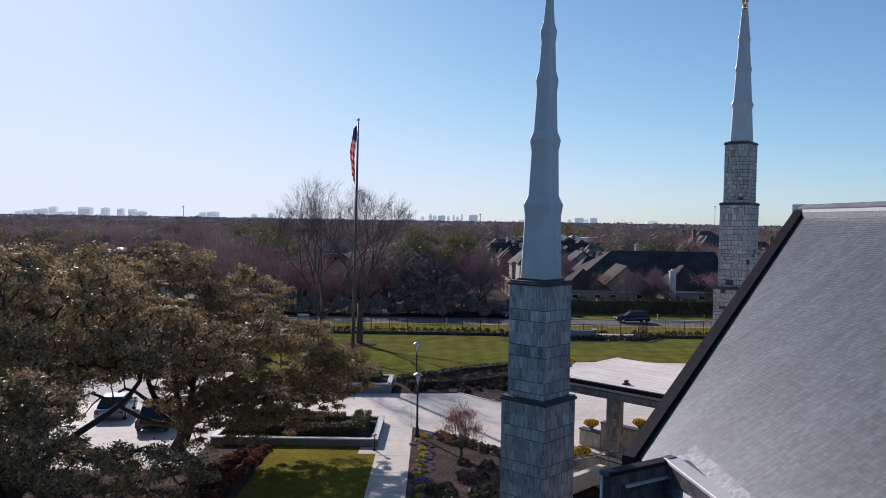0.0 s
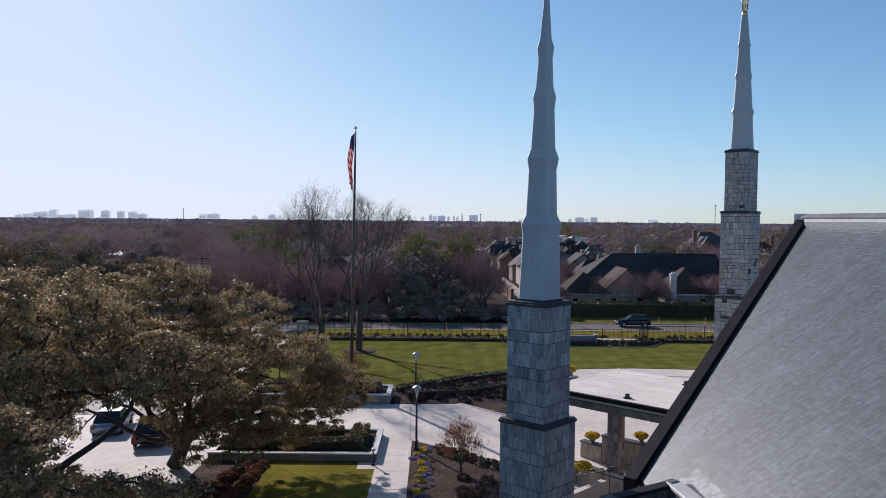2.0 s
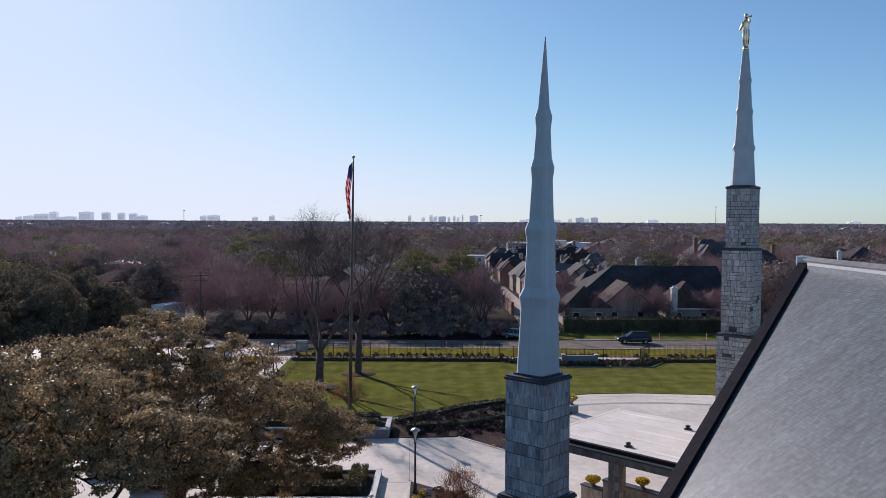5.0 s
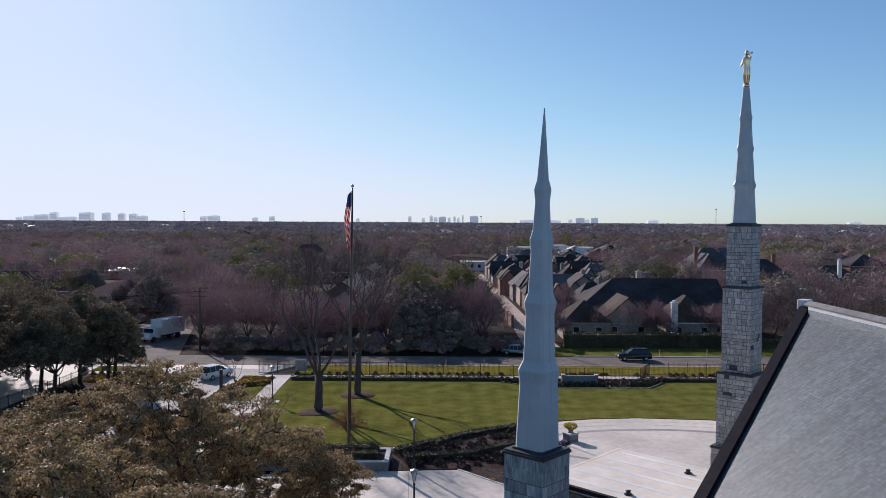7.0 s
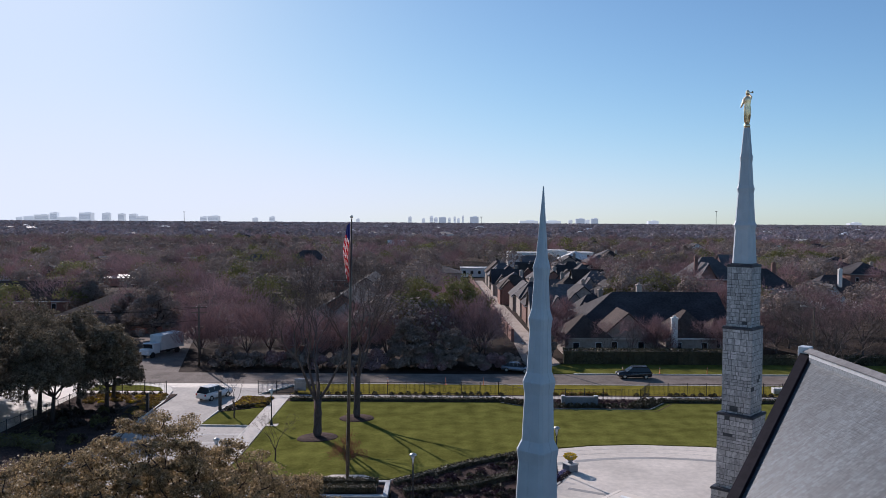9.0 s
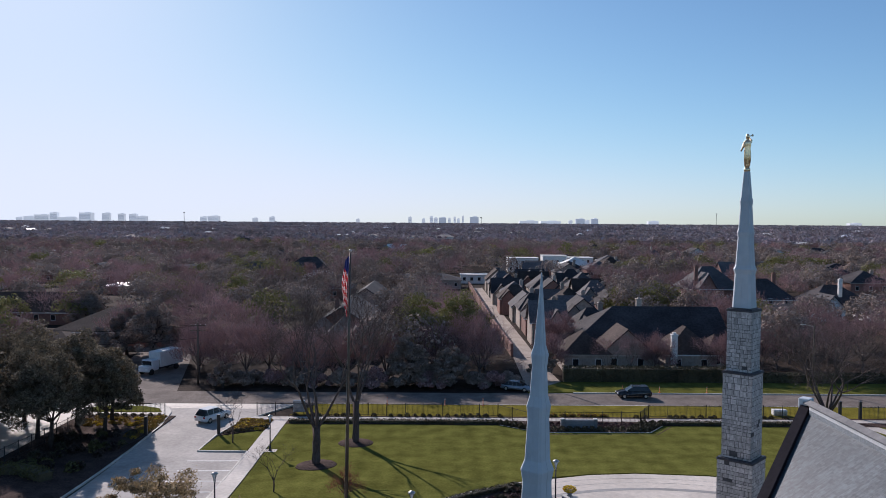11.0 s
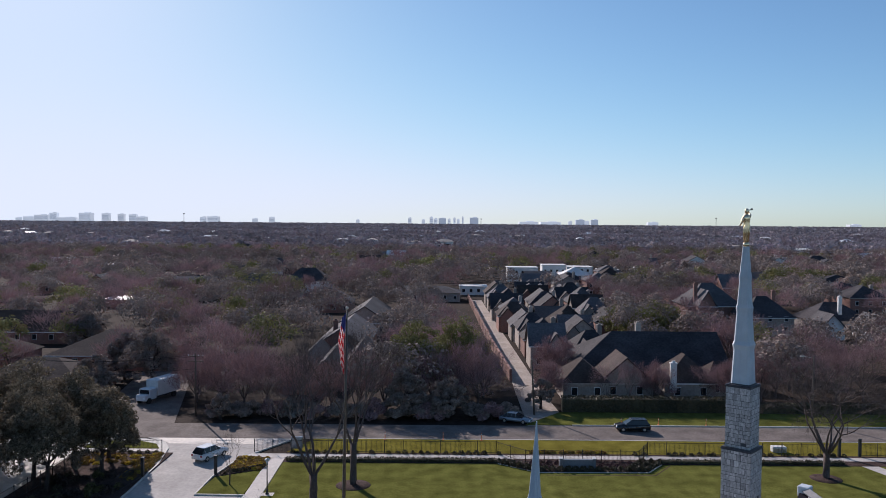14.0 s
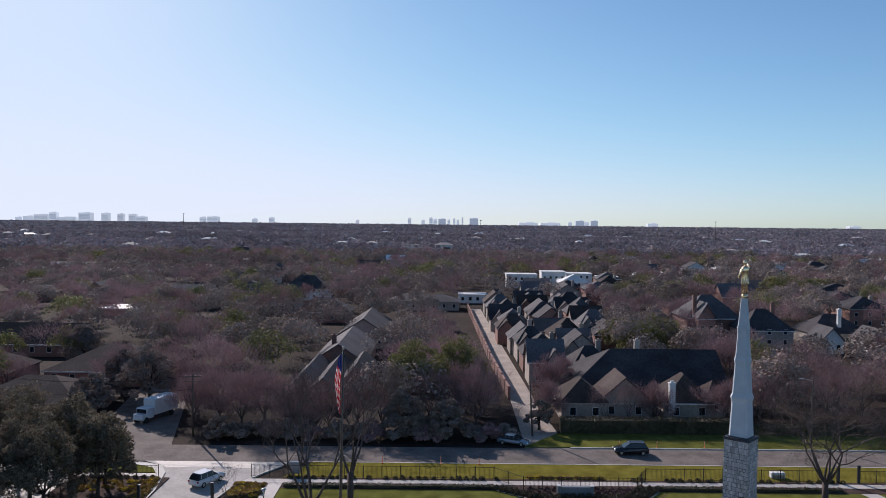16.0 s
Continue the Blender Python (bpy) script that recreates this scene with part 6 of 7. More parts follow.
# street edge: shrubs at the fence, low hedge along the lawn
for k in range(70):
    x = -18.4 + 1.02 * k
    if 8.6 < x < 24.6 or rng0.random() < 0.12:
        continue
    if x > 53:
        break
    shrub(x + 0.12 * rng0.normal(), 102.85, 0.32 + 0.1 * rng0.random(), label="small round evergreen shrub under the fence")
hedge([(-18.6, 99.7), (7.4, 99.7)], 0.7, 0.42, "low dark clipped hedge along the lawn", seed=3, dens=160, size=0.09)
hedge([(27.8, 99.7), (50.5, 99.7)], 0.7, 0.42, "low dark clipped hedge along the lawn", seed=4, dens=160, size=0.09)
for k in range(15):
    shrub(12.2 + 0.9 * k, 96.4, 0.5, label="round clipped shrub edging the sign bed")
for k in range(6):
    for r in range(2):
        shrub(7.6 + 0.82 * k + 0.9 * r, 99.3 - 0.6 * k + 0.15 * r, 0.48, label="round clipped shrub edging the sign bed")
    for r in range(3):
        shrub(25.3 + 0.48 * k - 1.05 * r, 96.6 + 0.62 * k + 0.1 * r, 0.46, label="round clipped shrub edging the sign bed")
kerb_run([(7.55, 99.0), (12.1, 95.65), (25.3, 95.85), (27.65, 99.0)], "pale stone edging of the sign bed")
for ax, ay, bx, by in ((13.0, 94.75, 25.9, 94.9), (25.9, 94.9, 28.6, 98.6)):
    d = Vector((bx - ax, by - ay, 0)).normalized()
    q = Vector((-d.y, d.x, 0)) * 0.07
    slab("lawn_groove", [(ax + q.x, ay + q.y), (ax - q.x, ay - q.y), (bx - q.x, by - q.y), (bx + q.x, by + q.y)], 0.006, 0.006, M["mulch"], "narrow trench cut in the lawn", "groove")
for r in range(4):
    for k in range(14):
        x = 11.6 + 1.0 * k + 0.4 * (r % 2)
        if 14.4 < x < 19.6 and r in (0, 1):
            continue
        shrub(x, 97.4 + 0.8 * r, 0.26 + 0.08 * rng0.random(), "plum_leaf", "low plum-leaved shrub in the sign bed", "plum shrubs", 0.8)
hedge([(19.5, 126.3), (49.5, 126.3)], 1.8, 2.3, "tall dark clipped hedge across the street", seed=6, dens=60, size=0.16)
hedge([(49.5, 126.3), (72, 126.6)], 1.4, 1.4, "lower dark hedge across the street", seed=7, dens=60, size=0.16)
# terraced bed
kerb_run([(-3.85, 66.3), (-0.75, 68.8), (2.72, 72.2), (7.28, 75.1), (10.5, 77.1)], "pale stone edging between bed and lawn")
kerb_run([(1.5, 60.75), (5.0, 57.0), (10.1, 66.1)], "pale stone edging between bed and plaza")
hedge([(-3.4, 64.9), (-0.4, 67.6), (3.0, 71.0), (7.4, 74.0)], 0.6, 0.45, "low dark hedge at the lawn's edge", seed=8, dens=250)
hedge([(-2.6, 62.6), (2.4, 64.0), (8.3, 68.6)], 0.8, 0.55, "dark clipped hedge across the terrace", seed=9, dens=250)
g = np.random.default_rng(77)
for k in range(210):
    x, y = -3 + 13 * g.random(), 60.9 + 15 * g.random()
    lo, hi = (60.9 if x < 1.5 else 60.9 - (x - 1.5) * 1.0 if x < 5 else 57.6 + (x - 5) * 1.75), 65.4 + (x + 3.4) * 0.86
    if lo + 0.5 < y < hi - 1.2:
        shrub(x, y, 0.34 + 0.22 * g.random(), ("hedge_leaf", "plum_leaf", "mulch_twig")[int(g.integers(0, 3))], "low dark shrub in the terrace bed", "terrace shrubs", 0.75)
for k in range(7):
    shrub(4.0 + 0.9 * k, 57.6 + 1.35 * k + 0.7, 0.2, "yellow", "clump of yellow flowers at the plaza's edge", "flower clumps", 0.6, "flower_clump", "flowers")
for k in range(9):
    for d in (0.0, -0.45):
        shrub(10.0 + 0.22 * k + d, 66.4 + 0.42 * k, 0.3, "violet" if d else "plum_leaf", "clump of dark violet pansies at the plaza's edge", "pansies", 0.6, "pansy_clump", "flowers")
# bed beside the walk
g = np.random.default_rng(78)
for k in range(26):
    shrub(-1.05 + 0.22 * g.normal(), 37.2 + 0.46 * k, 0.22 + 0.06 * g.random(), "yellow" if g.random() < 0.5 else ("violet" if g.random() < 0.75 else "green_leaf"), "clump of yellow and violet pansies along the walk", "pansies", 0.55, "pansy_clump", "flowers")
for k in range(26):
    shrub(-0.62 + 0.2 * g.normal(), 37.2 + 0.46 * k, 0.2 + 0.05 * g.random(), "green_leaf" if g.random() < 0.5 else "violet", "low green and violet bedding plants along the walk", "pansies", 0.55, "pansy_clump", "flowers")
for k in range(9):
    shrub(0.1 + 0.38 * k, 48.4 - 0.34 * k + 0.25 * g.normal(), 0.36, "hedge_leaf", "low evergreen shrub bordering the mulch bed", "bed border shrubs", 0.7)
    shrub(0.2 + 0.38 * k, 47.5 - 0.34 * k + 0.25 * g.normal(), 0.36, "hedge_leaf", "low evergreen shrub bordering the mulch bed", "bed border shrubs", 0.7)
for k in range(22):
    shrub(-0.3 + 3.2 * g.random(), 33.5 + 5.0 * g.random(), 0.34 + 0.14 * g.random(), "hedge_leaf", "dark grassy shrub in the mulch bed", "bed shrubs", 0.85)
for k in range(30):
    shrub(-12.4 + 1.4 * g.random(), 34 + 10 * g.random(), 0.32 + 0.1 * g.random(), "red_twig", "russet low shrub under the oak", "russet shrubs", 0.7)
for k in range(9):
    shrub(5.9 + 0.55 * k + 0.2 * g.normal(), 44.4 - 0.42 * k + 0.5 * g.random(), 0.45, "hedge_leaf", "round evergreen shrub below the terrace wall", "wall shrubs", 0.9)
# beds by the gate
for x0, x1, y0, y1, n in ((-24.6, -21.0, 95.6, 100.6, 84), (-36.2, -34.4, 92.0, 102.0, 66), (-44, -36.5, 97.5, 101.5, 44), (12.2, 21.5, 103.5, 104.0, 34)):
    for k in range(n):
        shrub(x0 + (x1 - x0) * g.random(), y0 + (y1 - y0) * g.random(), 0.42, "yellow" if k % 5 == 0 else "ochre", "clump of ochre and yellow bedding flowers by the gate", "gate flowers", 0.6, "flower_clump", "flowers")
for k in range(9):
    shrub(-25.0 + 0.52 * k, 94.3 + 0.33 * k, 0.36, label="round clipped shrub by the driveway")
    shrub(-44.5 + 1.1 * k, 102.3, 0.34, label="round clipped shrub by the driveway")
for k in range(46):
    shrub(-44.2 + 9.4 * g.random(), 79.0 + 15.0 * g.random(), 0.45 + 0.35 * g.random(), ("hedge_light", "mulch_twig", "hedge_leaf", "mulch_twig")[k % 4], "tuft of straw-coloured grass in the bed by the cross street", "grass tufts", 0.9, "grass_tuft", "grass")
hedge([(-45.5, 79), (-41, 79.5), (-37.5, 77)], 1.6, 0.9, "straw-coloured ornamental grass bed", "hedge_light", 12, 0.12, 60)


for k in range(18):
    shrub(-0.1 + 3.2 * g.random(), 27.0 + 17.5 * g.random(), 0.34 + 0.2 * g.random(), "mulch_twig", "dormant brown twiggy shrub in the mulch bed", "dormant shrubs", 0.8)
for k in range(13):
    shrub(-9.95 - 0.06 * k + 0.08 * g.normal(), 45.0 - 0.66 * k, 0.36, "red_twig", "low russet shrub edging the small lawn", "russet shrubs", 0.8)
    shrub(-11.0 - 0.07 * k + 0.1 * g.normal(), 44.8 - 0.62 * k, 0.34, "mulch_twig" if k % 3 else "red_twig", "low russet shrub in the mulch under the oak", "russet shrubs", 0.8)

# ---- planters, pots, lamps ----
def planter(x0, x1, y0, y1, top, base, label, stone="granite"):
    t = thing("planter", (x0 + x1) / 2, (y0 + y1) / 2, base, label, "planter")
    w, d, h = x1 - x0, y1 - y0, top - base
    for nm, cx, cy, sx, sy in (("wall", 0, -d / 2 + 0.15, w, 0.3), ("wall", 0, d / 2 - 0.15, w, 0.3), ("wall", -w / 2 + 0.15, 0, 0.3, d - 0.6), ("wall", w / 2 - 0.15, 0, 0.3, d - 0.6)):
        bm = bmesh.new()
        box(bm, cx, cy, 0, sx, sy, h - 0.08)
        wl = part(nm, bm, M[stone], t, "granite planter wall")
        bm = bmesh.new()
        box(bm, cx, cy, h - 0.08, sx + (0.08 if sx > sy else 0.08), sy + 0.08, 0.08, bevel=0.012)
        part("coping", bm, M["wall_cap"], wl, "pale stone coping")
    bm = bmesh.new()
    box(bm, 0, 0, 0.02, w - 0.62, d - 0.62, h - 0.2)
    part("soil", bm, M["mulch"], t)
    return t


planter(-14.5, -3.75, 60.2, 63.8, 1.85, 1.08, "low granite planter at the plaza's edge")
planter(-13.4, -3.62, 46.0, 51.6, 1.55, 1.08, "low brown stone planter beside the walk", "planter_stone")
hedge([(-13.9, 61.2), (-4.6, 61.2)], 0.6, 0.5, "clipped hedge in the granite planter", seed=21, top=0.72)
hedge([(-13.9, 62.8), (-4.6, 62.8)], 0.6, 0.5, "clipped hedge in the granite planter", seed=22, top=0.72)
hedge([(-12.8, 47.4), (-4.5, 47.4)], 0.8, 0.55, "clipped hedge in the granite planter", seed=23, top=0.36, dens=600)
hedge([(-12.8, 50.2), (-6.0, 50.2)], 0.7, 0.5, "clipped hedge in the granite planter", "hedge_light", seed=24, top=0.36, dens=600)
hedge([(-4.9, 48.2), (-4.9, 50.8)], 0.9, 0.6, "clipped yellow-green hedge at the planter's corner", "hedge_light", seed=25, top=0.36, dens=700)


def flower_pot(x, y, z, s=1.0):
    t = thing("flower_pot", x, y, z, "stone bowl heaped with yellow flowers", "flower pot", "flower pots")
    bm = bmesh.new()
    lathe(bm, [(0.24, 0), (0.26, 0.05), (0.16, 0.1), (0.34, 0.34), (0.38, 0.42), (0.34, 0.44)], 18)
    bmesh.ops.scale(bm, vec=(s, s, s), verts=bm.verts[:])
    part("bowl", bm, M["granite"], t)
    gg = np.random.default_rng(int(abs(x * 100)))
    p = ellipsoid_points(gg, 900, 0.75) * (0.64 * s, 0.64 * s, 0.3 * s) + (0, 0, 0.6 * s)
    raw_mesh("bloom", leaf_cards(gg, p, 0.055), 4, M["yellow"], None, t)
    p = ellipsoid_points(gg, 160, 0.7) * (0.55 * s, 0.55 * s, 0.25 * s) + (0, 0, 0.58 * s)
    raw_mesh("foliage", leaf_cards(gg, p, 0.06), 4, M["green_leaf"], None, t)
    return t


t = thing("plinth", 11.4, 69.2, gh(11.4, 69.2), "square stone plinth under a flower bowl", "plinth")
bm = bmesh.new()
box(bm, 0, 0, 0, 0.95, 0.95, 0.62, rz=30, bevel=0.02)
part("shaft", bm, M["granite"], t)
bm = bmesh.new()
box(bm, 0, 0, 0.62, 1.05, 1.05, 0.1, rz=30, bevel=0.02)
part("cap", bm, M["wall_cap"], t)
flower_pot(11.4, 69.2, gh(11.4, 69.2) + 0.72, 0.95)
flower_pot(7.45, 40.7, 2.15, 0.72)
flower_pot(9.1, 46.9, 2.05, 0.7)
flower_pot(11.4, 44.6, 2.75, 0.62)


def lamp_post(x, y, z=None, h=3.95):
    z = gh(x, y) if z is None else z
    t = thing("lamp_post", x, y, z, "dark bronze lamp post with flared glass lantern", "street lamp", "lamp posts")
    bm = bmesh.new()
    lathe(bm, [(0.19, 0), (0.19, 0.1), (0.13, 0.16), (0.11, 0.55), (0.08, 0.6)], 12)
    part("base", bm, M["metal_dark"], t)
    bm = bmesh.new()
    tube(bm, [(0, 0, 0.55), (0, 0, h - 0.85)], [0.07, 0.055], 10)
    lathe(bm, [(0.06, 0), (0.09, 0.03), (0.06, 0.08)], 10, z=h - 0.95)
    part("pole", bm, M["metal_dark"], t)
    bm = bmesh.new()
    for k in range(4):
        b = math.pi / 4 + k * math.pi / 2
        tube(bm, [(0.05 * math.cos(b), 0.05 * math.sin(b), h - 0.9), (0.12 * math.cos(b), 0.12 * math.sin(b), h - 0.5), (0.25 * math.cos(b), 0.25 * math.sin(b), h - 0.14)], 0.016, 5)
    part("bracket", bm, M["metal_dark"], t)
    bm = bmesh.new()
    lathe(bm, [(0.05, 0), (0.1, 0.25), (0.19, 0.6)], 12, z=h - 0.78)
    part("lantern", bm, M["lens_white"], t, "frosted lantern glass")
    bm = bmesh.new()
    lathe(bm, [(0.29, 0), (0.30, 0.03), (0.2, 0.12), (0.06, 0.17), (0.02, 0.2)], 14, z=h - 0.17)
    part("hood", bm, M["metal_light"], t, "pale metal lamp hood")
    return t


for x, y in ((-1.81, 60.4), (-1.36, 48.3), (10.14, 68.8), (-18.3, 87.5), (-18.3, 66.6)):
    lamp_post(x, y)
for x, y in ((-18.3, 87.5),):
    slab("lamp_pad", [(x - 0.6, y - 0.5), (x + 0.7, y - 0.5), (x + 0.7, y + 0.5), (x - 0.6, y + 0.5)], 0.02, 0.1, M["concrete"], "concrete pad under the lamp post", "paving")
slab("lamp_pad", [(-4.6, 44.5), (-3.45, 44.5), (-3.5, 45.8), (-4.6, 45.8)], 0.01, 0.1, M["concrete"], "concrete pad under the path light", "paving")
t = thing("path_light", -3.72, 45.2, 1.11, "short dark path light on a concrete pad", "path light")
bm = bmesh.new()
lathe(bm, [(0.12, 0), (0.12, 0.03), (0.05, 0.08), (0.04, 0.8)], 10)
part("post", bm, M["metal_dark"], t)
bm = bmesh.new()
lathe(bm, [(0.06, 0), (0.14, 0.06), (0.15, 0.1), (0.04, 0.17)], 12, z=0.8)
part("hood", bm, M["metal_light"], t)

# flagpole and flag
t = thing("flagpole", -7.45, 66.5, 1.0, "tall dark bronze flagpole with ball finial", "flagpole")
bm = bmesh.new()
tube(bm, [(0, 0, 0.0), (0.1, 0, 7), (0.2, 0, 14), (0.3, 0, 21.55)], [0.15, 0.14, 0.11, 0.06], 12)
part("pole", bm, M["metal_pole"], t)
bm = bmesh.new()
lathe(bm, [(0.02, 0), (0.1, 0.05), (0.14, 0.14), (0.1, 0.23), (0.02, 0.28)], 14, x=0.3, z=21.57)
part("finial", bm, M["metal_light"], t)
bm = bmesh.new()
lathe(bm, [(0.34, 0), (0.32, 0.06), (0.2, 0.16)], 14)
part("collar", bm, M["metal_light"], t)
bm = bmesh.new()
tube(bm, [(-0.12, -0.12, 0.8), (0.07, -0.1, 12), (0.23, -0.06, 21.3)], 0.012, 4)
part("halyard", bm, M["metal_light"], t)
slab("flag_pad", [(-9.6, 65.2), (-5.6, 65.2), (-5.2, 66.6), (-6.2, 67.6), (-8.8, 67.6), (-9.8, 66.6)], 0.03, 0.2, M["paving"], "pale stone pad round the flagpole", "paving")


def flag():
    """A striped flag hanging limp in folds from the pole."""
    bm = bmesh.new()
    cols, rows, H = 26, 30, 5.0
    grid = []
    for j in range(rows + 1):
        f = j / rows
        line = []
        for i in range(cols + 1):
            u = i / cols
            wide = 0.18 + 0.3 * math.sin(math.pi * min(1, 0.12 + f * 0.8))
            fold = 0.16 * math.sin(u * 15 + 2.2 * f) * (0.5 + f)
            x = -0.06 - wide * u - 0.12 * f + 0.04 * math.sin(9 * f)
            z = -f * (H - 1.0 * u) - 0.35 * u * (1 - f)
            line.append(bm.verts.new((x, fold, z)))
        grid.append(line)
    for j in range(rows):
        for i in range(cols):
            fc = bm.faces.new((grid[j][i], grid[j + 1][i], grid[j + 1][i + 1], grid[j][i + 1]))
            fc.smooth = True
            stripe = int((j + 0.35 * i) / 2.1) % 2 if i > 4 else 0
            fc.material_index = 2 if j + 0.2 * i < 10 else stripe
    ob = solo("flag", bm, [M["flag_red"], M["flag_white"], M["flag_blue"]], "limp red, white and blue striped flag on the flagpole", "flag")
    ob.matrix_basis = pose(-7.18, 66.45, 22.3, 0, 0.8, 20)
    return ob


flag()

# monument sign, its back to the lawn
t = thing("monument_sign", 17.05, 97.4, 0.0, "grey granite monument sign between two short piers", "sign")
bm = bmesh.new()
box(bm, 0, 0, 0, 3.7, 0.5, 1.12, bevel=0.02)
part("slab", bm, M["granite"], t)
for s in (-1, 1):
    bm = bmesh.new()
    box(bm, s * 2.0, 0, 0, 0.4, 0.6, 1.2, bevel=0.03)
    part("pier", bm, M["granite"], t)
    bm = bmesh.new()
    box(bm, s * 2.0, 0, 1.2, 0.48, 0.68, 0.08, bevel=0.02)
    part("pier_cap", bm, M["wall_cap"], t)


# ---- fences and gates ----
def fence(name, pts, h, label, step=2.4, picket=0.16, base=0.0):
    x0, y0 = pts[0][:2]
    t = thing(name, x0, y0, base, label, "fence")
    tri = []
    for a, b in zip(pts, pts[1:]):
        ax, ay, bx, by = a[0], a[1], b[0], b[1]
        ha, hb = (a[2] if len(a) > 2 else h), (b[2] if len(b) > 2 else h)
        d = Vector((bx - ax, by - ay, 0))
        n = max(1, round(d.length / step))
        for k in range(n + 1):
            f = k / n
            bm = bmesh.new()
            hh = ha + (hb - ha) * f
            box(bm, ax + d.x * f - x0, ay + d.y * f - y0, 0, 0.075, 0.075, hh + 0.08, bevel=0.008)
            lathe(bm, [(0.05, 0), (0.05, 0.04), (0.01, 0.07)], 6, ax + d.x * f - x0, ay + d.y * f - y0, hh + 0.08)
            part("post", bm, M["metal_dark"], t)
        for zf in (0.1, 0.97):
            bm = bmesh.new()
            tube(bm, [(ax - x0, ay - y0, ha * zf), (bx - x0, by - y0, hb * zf)], 0.025, 4)
            part("rail", bm, M["metal_dark"], t)
        m = int(d.length / picket)
        for k in range(m):
            f = (k + 0.5) / m
            px, py, hh = ax + d.x * f - x0, ay + d.y * f - y0, ha + (hb - ha) * f
            for dx, dy in ((0.011, 0), (0, 0.011)):
                tri += [(px - dx, py - dy, 0.08), (px + dx, py + dy, 0.08), (px + dx, py + dy, hh * 1.02), (px - dx, py - dy, hh * 1.02)]
    ob = raw_mesh("picket_infill", np.array(tri), 4, M["metal_dark"], None, t)
    tagged(ob, kind="stuff")
    return t


fence("iron_fence", [(-23.4, 103.1), (7.6, 103.1), (11.0, 99.4), (25.0, 99.4), (27.0, 103.1), (51.6, 103.1)], 1.6, "black iron fence with slim pickets that steps in behind the sign")
fence("iron_fence", [(54.2, 103.1), (75, 103.1)], 1.6, "black iron fence beyond the side gate")
fence("iron_fence", [(-45.0, 78), (-43.8, 92), (-43.4, 102.4)], 1.6, "black iron fence along the cross street")
fence("iron_fence", [(-43.4, 102.4), (-35.0, 102.4)], 1.6, "black iron fence west of the driveway")
for x, y in ((51.6, 103.1), (54.2, 103.1), (-33.9, 93.0), (-25.75, 94.0)):
    t = thing("gate_post", x, y, 0.0, "square black gate post with cap", "gate post", "gate posts")
    bm = bmesh.new()
    box(bm, 0, 0, 0, 0.32, 0.32, 2.2, bevel=0.02)
    part("shaft", bm, M["metal_dark"], t)
    bm = bmesh.new()
    box(bm, 0, 0, 2.2, 0.4, 0.4, 0.1, bevel=0.03)
    part("cap", bm, M["metal_dark"], t)
t = thing("driveway_gate", -33.9, 93.0, 0.0, "open black iron gate leaf beside the driveway", "gate")
bm = bmesh.new()
for zf in (0.15, 1.7):
    tube(bm, [(0, 0, zf), (-0.8, -5.5, zf)], 0.03, 4)
part("gate_frame", bm, M["metal_dark"], t)
for k in range(26):
    bm = bmesh.new()
    tube(bm, [(-0.8 * k / 26, -5.5 * k / 26, 0.15), (-0.8 * k / 26, -5.5 * k / 26, 1.75)], 0.014, 4)
    part("bar", bm, M["metal_dark"], t)

# terrace wall, steps and handrails by the entrance
t = thing("terrace_wall", 8.0, 42.0, 1.1, "low dark stone terrace wall by the entrance", "wall")
for (ax, ay), (bx, by), hh in (((5.4, 45.0), (10.2, 39.4), 1.05), ((9.6, 46.0), (12.2, 43.4), 1.7), ((8.6, 47.3), (9.6, 46.2), 1.0)):
    d = Vector((bx - ax, by - ay, 0))
    rz = math.degrees(math.atan2(d.y, d.x))
    bm = bmesh.new()
    box(bm, (ax + bx) / 2 - 8, (ay + by) / 2 - 42, 0, d.length, 0.4, hh - 0.1, rz=rz)
    wl = part("wall", bm, M["stone_col"], t)
    bm = bmesh.new()
    box(bm, (ax + bx) / 2 - 8, (ay + by) / 2 - 42, hh - 0.1, d.length + 0.1, 0.5, 0.1, rz=rz, bevel=0.02)
    part("coping", bm, M["cap_dark"], wl)
t = thing("entrance_steps", 6.6, 40.0, 1.1, "pale concrete steps beside the terrace wall", "steps")
for k in range(5):
    bm = bmesh.new()
    box(bm, 0.26 * k * 0.7, -0.26 * k * 0.7, 0, 0.36, 3.2, 0.17 * (k + 1), rz=-45, bevel=0.01)
    part("step", bm, M["paving"], t)
for ox in (0.0, 1.3):
    t = thing("handrail", 6.0 + ox, 41.2 + ox * 0.8, 1.1, "bronze handrail beside the steps", "handrail", "handrails")
    bm = bmesh.new()
    tube(bm, [(0, 0, 0.9), (0.6, -0.6, 0.95), (2.3, -2.3, 1.8), (2.9, -2.9, 1.85)], 0.025, 6)
    part("rail", bm, M["metal_pole"], t)
    for u, hh in ((0.05, 0.9), (1.2, 1.28), (2.4, 1.83)):
        bm = bmesh.new()
        tube(bm, [(u, -u, 0), (u, -u, hh)], 0.022, 6)
        part("baluster", bm, M["metal_pole"], t)


